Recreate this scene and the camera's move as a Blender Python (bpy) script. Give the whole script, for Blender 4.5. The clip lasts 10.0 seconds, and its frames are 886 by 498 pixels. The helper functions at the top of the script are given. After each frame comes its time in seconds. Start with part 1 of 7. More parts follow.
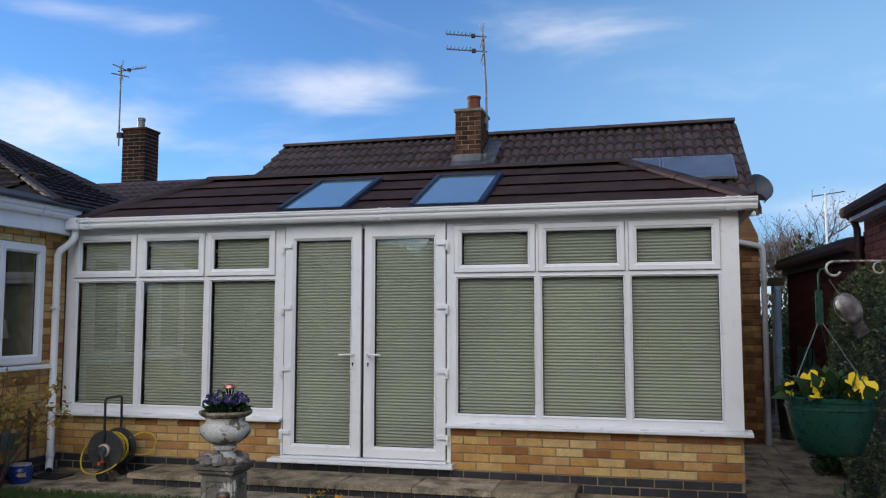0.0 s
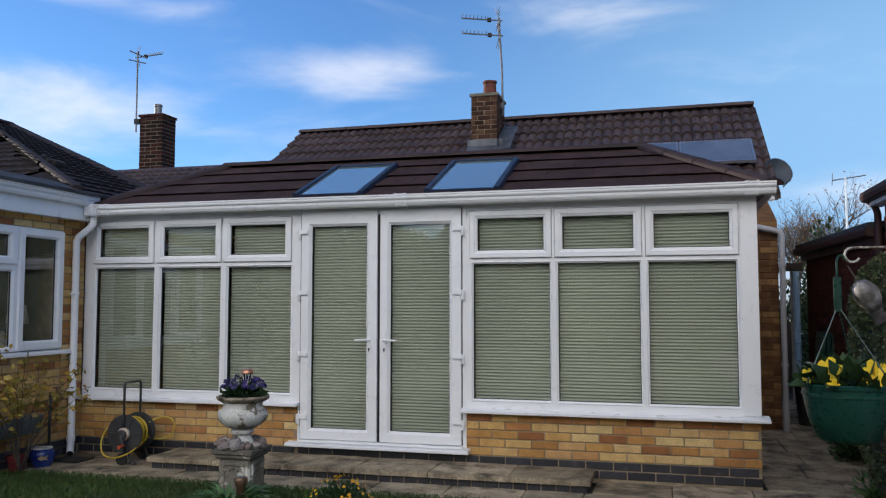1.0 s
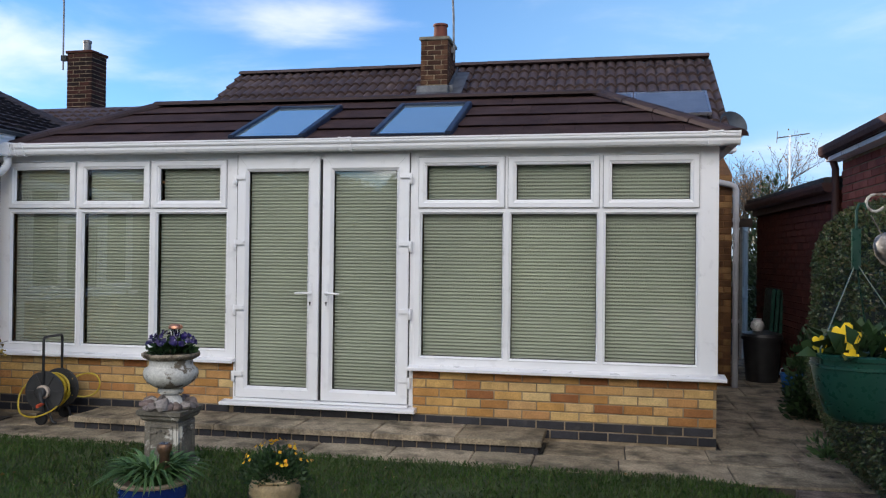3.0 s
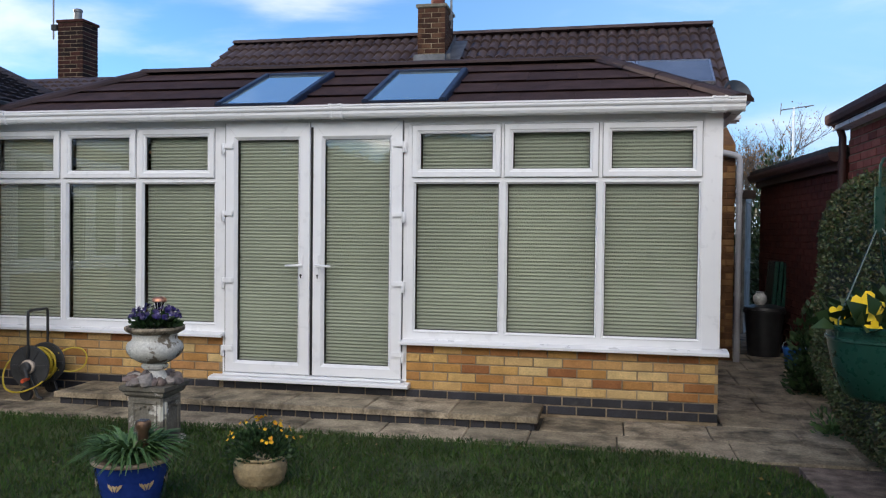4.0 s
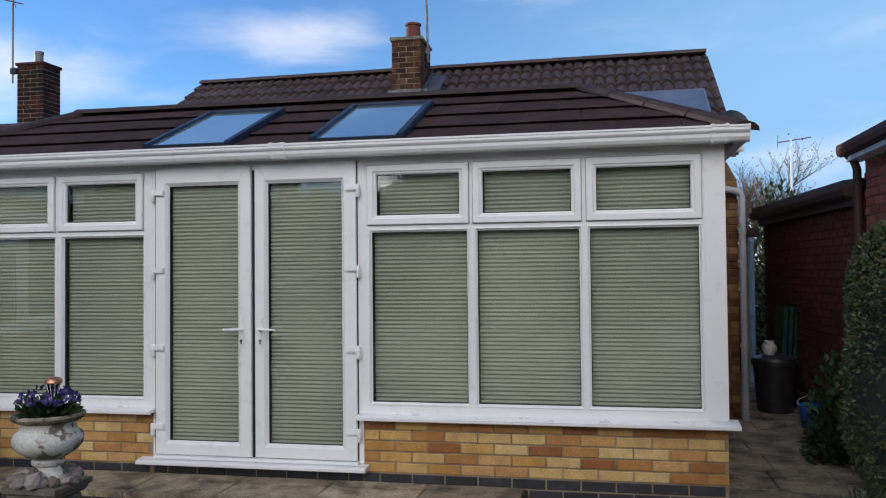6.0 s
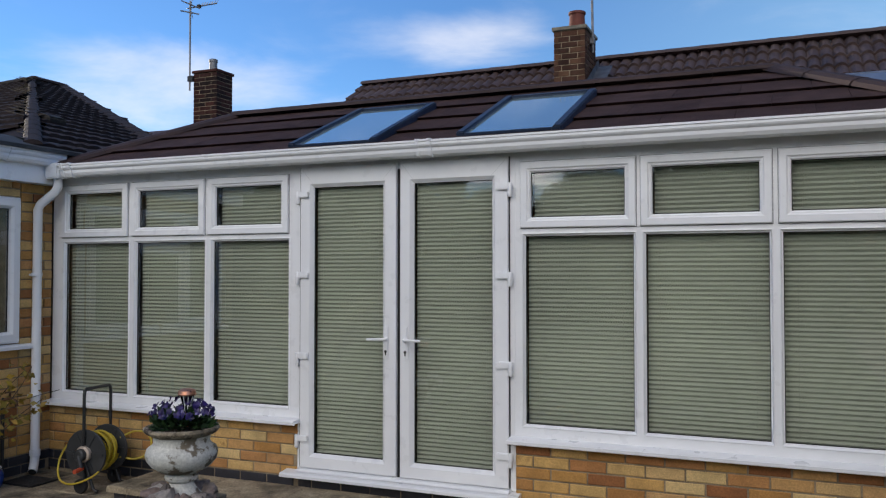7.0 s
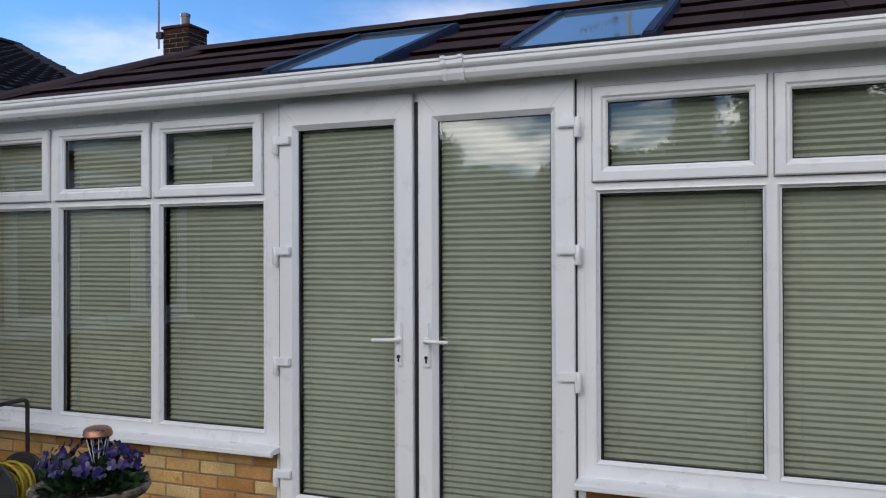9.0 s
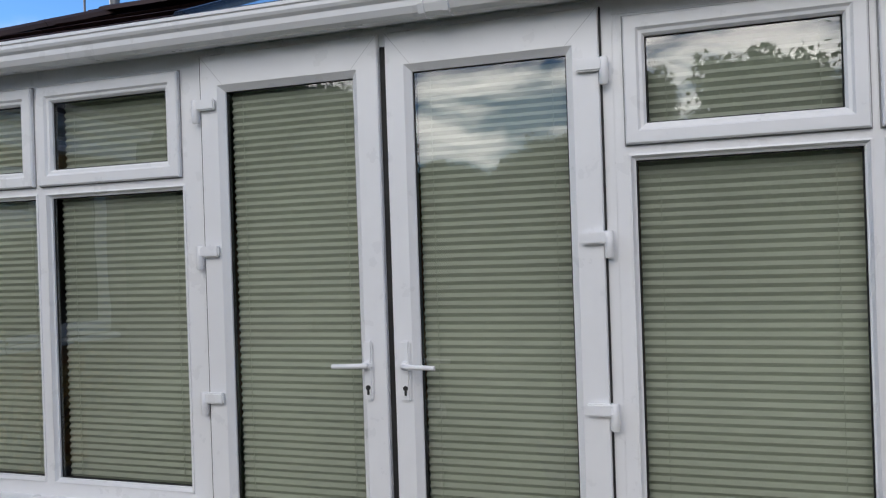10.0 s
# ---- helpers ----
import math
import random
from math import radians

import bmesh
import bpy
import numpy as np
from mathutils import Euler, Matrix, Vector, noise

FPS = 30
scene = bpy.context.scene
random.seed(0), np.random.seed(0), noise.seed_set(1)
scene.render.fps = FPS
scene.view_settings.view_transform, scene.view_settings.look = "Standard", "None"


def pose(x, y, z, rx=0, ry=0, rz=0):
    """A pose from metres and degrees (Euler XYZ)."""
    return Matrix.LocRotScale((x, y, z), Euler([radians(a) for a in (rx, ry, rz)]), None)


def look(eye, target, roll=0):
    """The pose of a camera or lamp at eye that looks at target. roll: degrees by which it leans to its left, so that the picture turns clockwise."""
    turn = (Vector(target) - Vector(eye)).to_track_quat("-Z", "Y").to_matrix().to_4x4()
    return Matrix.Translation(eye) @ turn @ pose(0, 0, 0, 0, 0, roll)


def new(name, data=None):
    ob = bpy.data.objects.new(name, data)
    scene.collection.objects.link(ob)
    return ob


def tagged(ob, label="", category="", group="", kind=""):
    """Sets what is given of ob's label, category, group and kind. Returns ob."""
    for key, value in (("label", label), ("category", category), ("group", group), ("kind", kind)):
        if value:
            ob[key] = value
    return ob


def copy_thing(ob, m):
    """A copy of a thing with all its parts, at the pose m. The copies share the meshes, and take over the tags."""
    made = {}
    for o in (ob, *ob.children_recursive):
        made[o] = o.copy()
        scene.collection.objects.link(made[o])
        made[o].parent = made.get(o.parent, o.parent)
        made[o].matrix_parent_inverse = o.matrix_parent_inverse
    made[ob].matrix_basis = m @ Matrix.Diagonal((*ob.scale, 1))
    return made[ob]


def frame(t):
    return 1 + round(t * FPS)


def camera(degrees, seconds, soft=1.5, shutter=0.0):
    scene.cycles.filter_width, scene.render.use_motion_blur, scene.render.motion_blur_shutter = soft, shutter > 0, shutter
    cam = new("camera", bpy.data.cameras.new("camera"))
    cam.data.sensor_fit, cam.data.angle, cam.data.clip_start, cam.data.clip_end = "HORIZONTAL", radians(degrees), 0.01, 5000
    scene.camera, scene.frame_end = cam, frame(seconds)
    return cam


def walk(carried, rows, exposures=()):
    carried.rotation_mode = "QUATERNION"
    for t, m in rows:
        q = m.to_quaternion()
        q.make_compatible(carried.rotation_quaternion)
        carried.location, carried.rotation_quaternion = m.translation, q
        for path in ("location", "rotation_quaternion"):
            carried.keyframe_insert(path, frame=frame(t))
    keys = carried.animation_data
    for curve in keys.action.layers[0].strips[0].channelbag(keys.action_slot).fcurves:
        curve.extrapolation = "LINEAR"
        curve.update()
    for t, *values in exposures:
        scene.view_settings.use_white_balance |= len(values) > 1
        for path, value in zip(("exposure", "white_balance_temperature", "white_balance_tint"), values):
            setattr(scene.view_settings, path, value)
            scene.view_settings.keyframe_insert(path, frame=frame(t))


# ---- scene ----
cam = camera(56.5, 10.0, soft=1.2)
PATH = [
    (0, (-0.176, 0.046, 1.519), (-0.657, 1.98, 1.688), -0.0),
    (0.5, (-0.176, 0.045, 1.526), (-0.673, 1.976, 1.69), -0.1),
    (1, (-0.171, 0.053, 1.524), (-0.691, 1.979, 1.657), -0.0),
    (1.5, (-0.181, 0.086, 1.516), (-0.699, 2.015, 1.612), -0.0),
    (2, (-0.229, 0.201, 1.52), (-0.699, 2.144, 1.586), 0.3),
    (2.5, (-0.291, 0.348, 1.532), (-0.686, 2.308, 1.584), 0.6),
    (4, (-0.271, 0.655, 1.495), (-0.666, 2.615, 1.452), 0.6),
    (4.5, (-0.316, 0.858, 1.512), (-0.728, 2.815, 1.494), -0.0),
    (5, (-0.307, 1.082, 1.561), (-0.693, 3.044, 1.575), -0.6),
    (5.2, (-0.251, 1.159, 1.559), (-0.623, 3.124, 1.586), -0.4),
    (6.3, (-0.192, 1.754, 1.638), (-0.616, 3.707, 1.7), -0.9),
    (6.5, (-0.205, 1.865, 1.654), (-0.718, 3.797, 1.724), -0.8),
    (7, (-0.276, 2.132, 1.655), (-1.05, 3.975, 1.708), 0.0),
    (7.5, (-0.447, 2.404, 1.617), (-1.278, 4.223, 1.641), -0.7),
    (8, (-0.602, 2.719, 1.578), (-1.404, 4.552, 1.555), -0.7),
    (8.5, (-0.805, 3.077, 1.612), (-1.581, 4.92, 1.563), 0.5),
    (9, (-1.077, 3.463, 1.611), (-1.824, 5.318, 1.622), -0.2),
    (9.5, (-1.235, 3.88, 1.62), (-1.942, 5.751, 1.625), -1.2),
    (10, (-1.518, 4.335, 1.6), (-2.168, 6.226, 1.604), -1.9),
]
walk(cam, [(t, look(eye, target, roll)) for t, eye, target, roll in PATH], exposures=[(0, 0.75, 6550, 10), (1, 0.75, 6550, 10), (2, 0.8, 6570, 10), (2.5, 0.95, 6600, 10), (4, 1.1, 6650, 10), (5, 0.88, 6600, 10), (6.5, 0.75, 6600, 10), (7, 0.7, 6600, 10), (8.5, 0.74, 6600, 10), (10, 0.76, 6550, 10)])

# ---- light ----
SUN_EL, SUN_AZ = 9.0, -72.0         # low sun behind the house, degrees; azimuth from +y towards +x
world = bpy.data.worlds.new("sky")
scene.world = world
world.use_nodes = True
wt = world.node_tree
wt.nodes.clear()
sky = wt.nodes.new("ShaderNodeTexSky")
sky.sky_type = "NISHITA"
sky.sun_disc = False
sky.sun_elevation = radians(SUN_EL)
sky.sun_rotation = radians(SUN_AZ)
sky.air_density, sky.dust_density, sky.ozone_density = 1.0, 0.0, 5.0
coord = wt.nodes.new("ShaderNodeTexCoord")
# clouds: soft banks in a noise field, stretched along the horizon, with three banks where the sky shows them
stretch = wt.nodes.new("ShaderNodeMapping")
stretch.inputs["Scale"].default_value = (2.2, 2.2, 7.0)
stretch.inputs["Location"].default_value = (3.1, 1.7, 0.4)
puff = wt.nodes.new("ShaderNodeTexNoise")
puff.inputs["Scale"].default_value = 1.6
puff.inputs["Detail"].default_value = 7.0
puff.inputs["Roughness"].default_value = 0.55
puff.inputs["Distortion"].default_value = 0.35
wt.links.new(coord.outputs["Generated"], stretch.inputs["Vector"])
wt.links.new(stretch.outputs["Vector"], puff.inputs["Vector"])


def bank(direction, spread, amount):
    """A cloud bank round a direction: 1 at its middle, 0 at its rim."""
    off = wt.nodes.new("ShaderNodeVectorMath")
    off.operation = "SUBTRACT"
    off.inputs[1].default_value = direction
    wt.links.new(coord.outputs["Generated"], off.inputs[0])
    div = wt.nodes.new("ShaderNodeVectorMath")
    div.operation = "DIVIDE"
    div.inputs[1].default_value = spread
    wt.links.new(off.outputs[0], div.inputs[0])
    ln = wt.nodes.new("ShaderNodeVectorMath")
    ln.operation = "LENGTH"
    wt.links.new(div.outputs[0], ln.inputs[0])
    mr = wt.nodes.new("ShaderNodeMapRange")
    mr.interpolation_type = "SMOOTHSTEP"
    mr.inputs["From Min"].default_value, mr.inputs["From Max"].default_value = 0.1, 1.0
    mr.inputs["To Min"].default_value, mr.inputs["To Max"].default_value = amount, 0.0
    wt.links.new(ln.outputs["Value"], mr.inputs["Value"])
    return mr.outputs["Result"]


def add(a, b):
    m = wt.nodes.new("ShaderNodeMath")
    m.operation = "ADD"
    wt.links.new(a, m.inputs[0])
    wt.links.new(b, m.inputs[1])
    return m.outputs[0]


lift = bank((-0.36, 0.893, 0.275), (0.19, 0.18, 0.055), 0.27)
lift = add(lift, bank((-0.65, 0.72, 0.215), (0.22, 0.22, 0.1), 0.4))
lift = add(lift, bank((-0.06, 0.938, 0.338), (0.2, 0.3, 0.04), 0.16))
lift = add(lift, bank((0.2, 0.97, 0.1), (0.5, 0.4, 0.17), 0.1))
lift = add(lift, bank((-0.57, 0.75, 0.328), (0.2, 0.22, 0.03), 0.2))
dens = add(puff.outputs["Fac"], lift)
cover = wt.nodes.new("ShaderNodeMapRange")
cover.interpolation_type = "SMOOTHSTEP"
cover.inputs["From Min"].default_value, cover.inputs["From Max"].default_value = 0.5, 1.0
cover.inputs["To Max"].default_value = 0.85
wt.links.new(dens, cover.inputs["Value"])
mix = wt.nodes.new("ShaderNodeMix")
mix.data_type = "RGBA"
mix.inputs["B"].default_value = (5.0, 5.05, 5.4, 1)
wt.links.new(cover.outputs["Result"], mix.inputs["Factor"])
tint = wt.nodes.new("ShaderNodeMix")
tint.data_type, tint.blend_type = "RGBA", "MULTIPLY"
tint.inputs["Factor"].default_value = 1.0
tint.inputs["B"].default_value = (1.08, 0.985, 1.05, 1)
wt.links.new(sky.outputs["Color"], tint.inputs["A"])
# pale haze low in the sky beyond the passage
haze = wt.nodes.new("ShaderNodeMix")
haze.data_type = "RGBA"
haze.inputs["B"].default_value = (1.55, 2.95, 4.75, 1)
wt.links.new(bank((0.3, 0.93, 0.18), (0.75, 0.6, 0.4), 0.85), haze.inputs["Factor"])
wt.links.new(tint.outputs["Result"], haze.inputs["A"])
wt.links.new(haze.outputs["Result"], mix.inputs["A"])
# a wide bright bank of sunlit cloud over the garden's far end, opposite the sun
bright = wt.nodes.new("ShaderNodeMapRange")
bright.interpolation_type = "SMOOTHSTEP"
bright.inputs["From Min"].default_value, bright.inputs["From Max"].default_value = 0.56, 0.84
torn = wt.nodes.new("ShaderNodeTexNoise")
torn.inputs["Scale"].default_value, torn.inputs["Detail"].default_value, torn.inputs["Roughness"].default_value = 3.6, 8.0, 0.6
torn.inputs["Distortion"].default_value = 0.6
wt.links.new(stretch.outputs["Vector"], torn.inputs["Vector"])
wt.links.new(add(torn.outputs["Fac"], bank((0.0, -0.85, 0.5), (1.5, 1.0, 0.75), 0.28)), bright.inputs["Value"])
facing = wt.nodes.new("ShaderNodeMath")
facing.operation = "MULTIPLY"
wt.links.new(bright.outputs["Result"], facing.inputs[0])
wt.links.new(bank((0.0, -0.85, 0.5), (1.5, 1.1, 0.9), 1.3), facing.inputs[1])
facing.use_clamp = True
mix2 = wt.nodes.new("ShaderNodeMix")
mix2.data_type = "RGBA"
mix2.inputs["B"].default_value = (16.3, 15.9, 15.6, 1)
wt.links.new(facing.outputs[0], mix2.inputs["Factor"])
wt.links.new(mix.outputs["Result"], mix2.inputs["A"])
back = wt.nodes.new("ShaderNodeBackground")
back.inputs["Strength"].default_value = 0.125
wt.links.new(mix2.outputs["Result"], back.inputs["Color"])
wout = wt.nodes.new("ShaderNodeOutputWorld")
wt.links.new(back.outputs["Background"], wout.inputs["Surface"])

sun = new("sun", bpy.data.lights.new("sun", "SUN"))
sun.data.energy = 2.6
sun.data.angle = radians(0.6)
sun.data.color = (1.0, 0.9, 0.76)
a, e = radians(SUN_AZ), radians(SUN_EL)
sun.matrix_world = look((40 * math.sin(a) * math.cos(e), 40 * math.cos(a) * math.cos(e), 40 * math.sin(e)), (0, 0, 0))


# ---- materials ----
def material(name, cols, rough=0.6, scale=6.0, fine=60.0, bump=0.15, metal=0.0, pick="noise", grain=0.25, spec=0.5, stain=None, stain_at=(0.56, 0.68), stain_scale=3.0, rvar=0.12, bump_dist=0.004):
    """A surface whose colour runs through cols, by noise, or by the piece (object or island), with fine grain, stains and relief."""
    m = bpy.data.materials.new(name)
    m.use_nodes = True
    t = m.node_tree
    b = t.nodes["Principled BSDF"]
    pos = t.nodes.new("ShaderNodeNewGeometry")
    n1 = t.nodes.new("ShaderNodeTexNoise")
    n1.inputs["Scale"].default_value, n1.inputs["Detail"].default_value = scale, 5
    t.links.new(pos.outputs["Position"], n1.inputs["Vector"])
    n2 = t.nodes.new("ShaderNodeTexNoise")
    n2.inputs["Scale"].default_value, n2.inputs["Detail"].default_value = fine, 6
    t.links.new(pos.outputs["Position"], n2.inputs["Vector"])
    ramp = t.nodes.new("ShaderNodeValToRGB")
    while len(ramp.color_ramp.elements) < len(cols):
        ramp.color_ramp.elements.new(0.5)
    lo, hi = (0.3, 0.7) if pick == "noise" else (0.05, 0.95)
    for i, c in enumerate(cols):
        el = ramp.color_ramp.elements[i]
        el.position = lo + (hi - lo) * i / max(1, len(cols) - 1)
        el.color = (*c, 1)
    if pick == "object":
        src = t.nodes.new("ShaderNodeObjectInfo").outputs["Random"]
    elif pick == "island":
        src = pos.outputs["Random Per Island"]
    else:
        src = n1.outputs["Fac"]
    t.links.new(src, ramp.inputs["Fac"])
    col = ramp.outputs["Color"]
    # grain: light and dark by both noises
    g = t.nodes.new("ShaderNodeMath")
    g.operation = "MULTIPLY"
    t.links.new(n1.outputs["Fac"], g.inputs[0])
    t.links.new(n2.outputs["Fac"], g.inputs[1])
    gr = t.nodes.new("ShaderNodeMapRange")
    gr.inputs["From Min"].default_value, gr.inputs["From Max"].default_value = 0.12, 0.4
    gr.inputs["To Min"].default_value, gr.inputs["To Max"].default_value = 1 - grain, 1 + grain * 0.6
    t.links.new(g.outputs[0], gr.inputs["Value"])
    mul = t.nodes.new("ShaderNodeMix")
    mul.data_type, mul.blend_type = "RGBA", "MULTIPLY"
    mul.inputs["Factor"].default_value = 1.0
    t.links.new(col, mul.inputs["A"])
    t.links.new(gr.outputs["Result"], mul.inputs["B"])
    col = mul.outputs["Result"]
    if stain:
        n3 = t.nodes.new("ShaderNodeTexNoise")
        n3.inputs["Scale"].default_value, n3.inputs["Detail"].default_value, n3.inputs["Roughness"].default_value = stain_scale, 8, 0.62
        t.links.new(pos.outputs["Position"], n3.inputs["Vector"])
        sr = t.nodes.new("ShaderNodeMapRange")
        sr.inputs["From Min"].default_value, sr.inputs["From Max"].default_value = stain_at
        t.links.new(n3.outputs["Fac"], sr.inputs["Value"])
        sm = t.nodes.new("ShaderNodeMix")
        sm.data_type = "RGBA"
        sm.inputs["B"].default_value = (*stain, 1)
        t.links.new(sr.outputs["Result"], sm.inputs["Factor"])
        t.links.new(col, sm.inputs["A"])
        col = sm.outputs["Result"]
    t.links.new(col, b.inputs["Base Color"])
    rr = t.nodes.new("ShaderNodeMapRange")
    rr.inputs["From Min"].default_value, rr.inputs["From Max"].default_value = 0.3, 0.7
    rr.inputs["To Min"].default_value, rr.inputs["To Max"].default_value = max(0.02, rough - rvar), min(1, rough + rvar)
    t.links.new(n2.outputs["Fac"], rr.inputs["Value"])
    t.links.new(rr.outputs["Result"], b.inputs["Roughness"])
    b.inputs["Metallic"].default_value = metal
    b.inputs["Specular IOR Level"].default_value = spec
    if bump:
        bp = t.nodes.new("ShaderNodeBump")
        bp.inputs["Strength"].default_value, bp.inputs["Distance"].default_value = bump, bump_dist
        t.links.new(n2.outputs["Fac"], bp.inputs["Height"])
        t.links.new(bp.outputs["Normal"], b.inputs["Normal"])
    return m


def glass_material(name, ior, tint=(0.92, 0.95, 0.94), wobble=0.008):
    """A double-glazed pane: clear, with mirror gloss by Fresnel and a faint waviness."""
    m = bpy.data.materials.new(name)
    m.use_nodes = True
    t = m.node_tree
    t.nodes.clear()
    out = t.nodes.new("ShaderNodeOutputMaterial")
    tr = t.nodes.new("ShaderNodeBsdfTransparent")
    tr.inputs["Color"].default_value = (*tint, 1)
    gl = t.nodes.new("ShaderNodeBsdfGlossy")
    gl.inputs["Roughness"].default_value = 0.0
    fr = t.nodes.new("ShaderNodeFresnel")
    fr.inputs["IOR"].default_value = ior
    pos = t.nodes.new("ShaderNodeNewGeometry")
    n = t.nodes.new("ShaderNodeTexNoise")
    n.inputs["Scale"].default_value, n.inputs["Detail"].default_value = 5.0, 2
    t.links.new(pos.outputs["Position"], n.inputs["Vector"])
    bp = t.nodes.new("ShaderNodeBump")
    bp.inputs["Strength"].default_value, bp.inputs["Distance"].default_value = wobble, 0.05
    t.links.new(n.outputs["Fac"], bp.inputs["Height"])
    t.links.new(bp.outputs["Normal"], gl.inputs["Normal"])
    mx = t.nodes.new("ShaderNodeMixShader")
    t.links.new(fr.outputs["Fac"], mx.inputs["Fac"])
    t.links.new(tr.outputs["BSDF"], mx.inputs[1])
    t.links.new(gl.outputs["BSDF"], mx.inputs[2])
    t.links.new(mx.outputs["Shader"], out.inputs["Surface"])
    return m


UPVC = material("white upvc", [(0.82, 0.825, 0.84), (0.85, 0.855, 0.87)], 0.3, 0.8, 12, 0.0, grain=0.02, rvar=0.04)
UPVC_GREY = material("grey upvc pipe", [(0.32, 0.32, 0.335), (0.38, 0.38, 0.395)], 0.4, 4, 50, 0.03, grain=0.12)
GASKET = material("black rubber gasket", [(0.012, 0.012, 0.013), (0.02, 0.02, 0.02)], 0.6, 8, 60, 0.05)
GAP_GREY = material("grey for the sash shadow gap", [(0.3, 0.3, 0.31), (0.36, 0.36, 0.37)], 0.6, 8, 60, 0.05)
GLASS = glass_material("window glass", 2.5)
SKYGLASS = material("blue solar-control roof glass", [(0.54, 0.7, 0.7), (0.58, 0.73, 0.73)], 0.05, 1.5, 30, 0.0, metal=0.75, grain=0.03, spec=1.0, rvar=0.02)
SOLAR = material("solar cell glass", [(0.17, 0.22, 0.3), (0.21, 0.26, 0.34)], 0.08, 3, 30, 0.0, metal=0.5, grain=0.1, spec=1.0, rvar=0.02)
ALU = material("silver aluminium", [(0.6, 0.62, 0.64), (0.7, 0.71, 0.73)], 0.35, 4, 60, 0.03, metal=0.9, grain=0.1)
BLUEFRAME = material("dark blue skylight frame", [(0.016, 0.026, 0.05), (0.024, 0.036, 0.065)], 0.45, 4, 50, 0.03, grain=0.1)
BLIND = material("sage green pleated fabric", [(0.452, 0.479, 0.404), (0.492, 0.519, 0.434)], 0.8, 1.2, 220, 0.1, grain=0.1, spec=0.2)
BUFF = material("buff brick", [(0.3, 0.125, 0.05), (0.5, 0.27, 0.085), (0.59, 0.37, 0.135), (0.62, 0.42, 0.175), (0.44, 0.2, 0.075), (0.64, 0.46, 0.215)], 0.85, 9, 120, 0.35, pick="object", grain=0.28, spec=0.2, stain=(0.2, 0.085, 0.035), stain_at=(0.62, 0.8), stain_scale=9)
ENGBRICK = material("blue engineering brick", [(0.022, 0.023, 0.03), (0.04, 0.04, 0.05), (0.03, 0.03, 0.036)], 0.5, 9, 90, 0.35, pick="object", grain=0.4, stain=(0.09, 0.085, 0.08), stain_at=(0.62, 0.8), stain_scale=7)
MORTAR = material("grey lime mortar", [(0.27, 0.21, 0.14), (0.34, 0.27, 0.185)], 0.95, 10, 150, 0.6, grain=0.3, spec=0.1)
BROWNBRICK = material("brown rear wall brick", [(0.10, 0.05, 0.025), (0.18, 0.09, 0.04), (0.25, 0.14, 0.06)], 0.9, 9, 120, 0.5, pick="object", grain=0.4, spec=0.15)
CHIMBRICK = material("weathered chimney brick", [(0.045, 0.022, 0.016), (0.09, 0.042, 0.027), (0.13, 0.068, 0.04), (0.06, 0.029, 0.02)], 0.9, 9, 100, 0.5, pick="object", grain=0.45, spec=0.15, stain=(0.04, 0.03, 0.025), stain_at=(0.55, 0.72), stain_scale=4)
SOOTBRICK = material("sooty red chimney brick", [(0.02, 0.013, 0.013), (0.04, 0.02, 0.018), (0.07, 0.028, 0.022), (0.024, 0.016, 0.015)], 0.9, 9, 100, 0.5, pick="object", grain=0.45, spec=0.15)
REDBRICK = material("dark red neighbour brick", [(0.2, 0.06, 0.045), (0.3, 0.09, 0.065), (0.35, 0.12, 0.085), (0.24, 0.075, 0.06)], 0.9, 9, 100, 0.5, pick="object", grain=0.35, spec=0.15)
SLATE = material("brown lightweight roof tile", [(0.054, 0.031, 0.028), (0.069, 0.04, 0.036), (0.061, 0.035, 0.031), (0.075, 0.044, 0.039)], 0.9, 6, 180, 0.6, pick="object", grain=0.4, spec=0.15)
SLATECAP = material("brown roof capping", [(0.04, 0.024, 0.021), (0.055, 0.032, 0.028)], 0.7, 5, 180, 0.4, grain=0.25, spec=0.35)
PANTILE = material("brown concrete pantile", [(0.075, 0.05, 0.046), (0.095, 0.064, 0.058), (0.084, 0.056, 0.05), (0.108, 0.074, 0.066)], 0.5, 5, 130, 0.3, pick="object", grain=0.35, spec=0.3, stain=(0.09, 0.08, 0.065), stain_at=(0.66, 0.85), stain_scale=6)
PANTILE_J = material("brown concrete pantile field", [(0.075, 0.05, 0.046), (0.095, 0.064, 0.058), (0.084, 0.056, 0.05), (0.108, 0.074, 0.066)], 0.5, 5, 130, 0.3, pick="island", grain=0.35, spec=0.3, stain=(0.09, 0.08, 0.065), stain_at=(0.66, 0.85), stain_scale=6)
DARKTILE_J = material("dark weathered roof tile field", [(0.028, 0.02, 0.02), (0.042, 0.03, 0.029), (0.034, 0.025, 0.024)], 0.85, 5, 130, 0.5, pick="island", grain=0.35, spec=0.25, stain=(0.09, 0.08, 0.06), stain_at=(0.66, 0.8), stain_scale=5)
DARKTILE = material("dark weathered roof tile", [(0.028, 0.02, 0.02), (0.042, 0.03, 0.029), (0.034, 0.025, 0.024)], 0.85, 5, 130, 0.5, pick="object", grain=0.35, spec=0.25, stain=(0.09, 0.08, 0.06), stain_at=(0.66, 0.8), stain_scale=5)
HIPTILE = material("mossy hip tile", [(0.025, 0.02, 0.018), (0.04, 0.031, 0.026)], 0.9, 5, 90, 0.5, grain=0.4, stain=(0.075, 0.07, 0.045), stain_at=(0.55, 0.7), stain_scale=7)
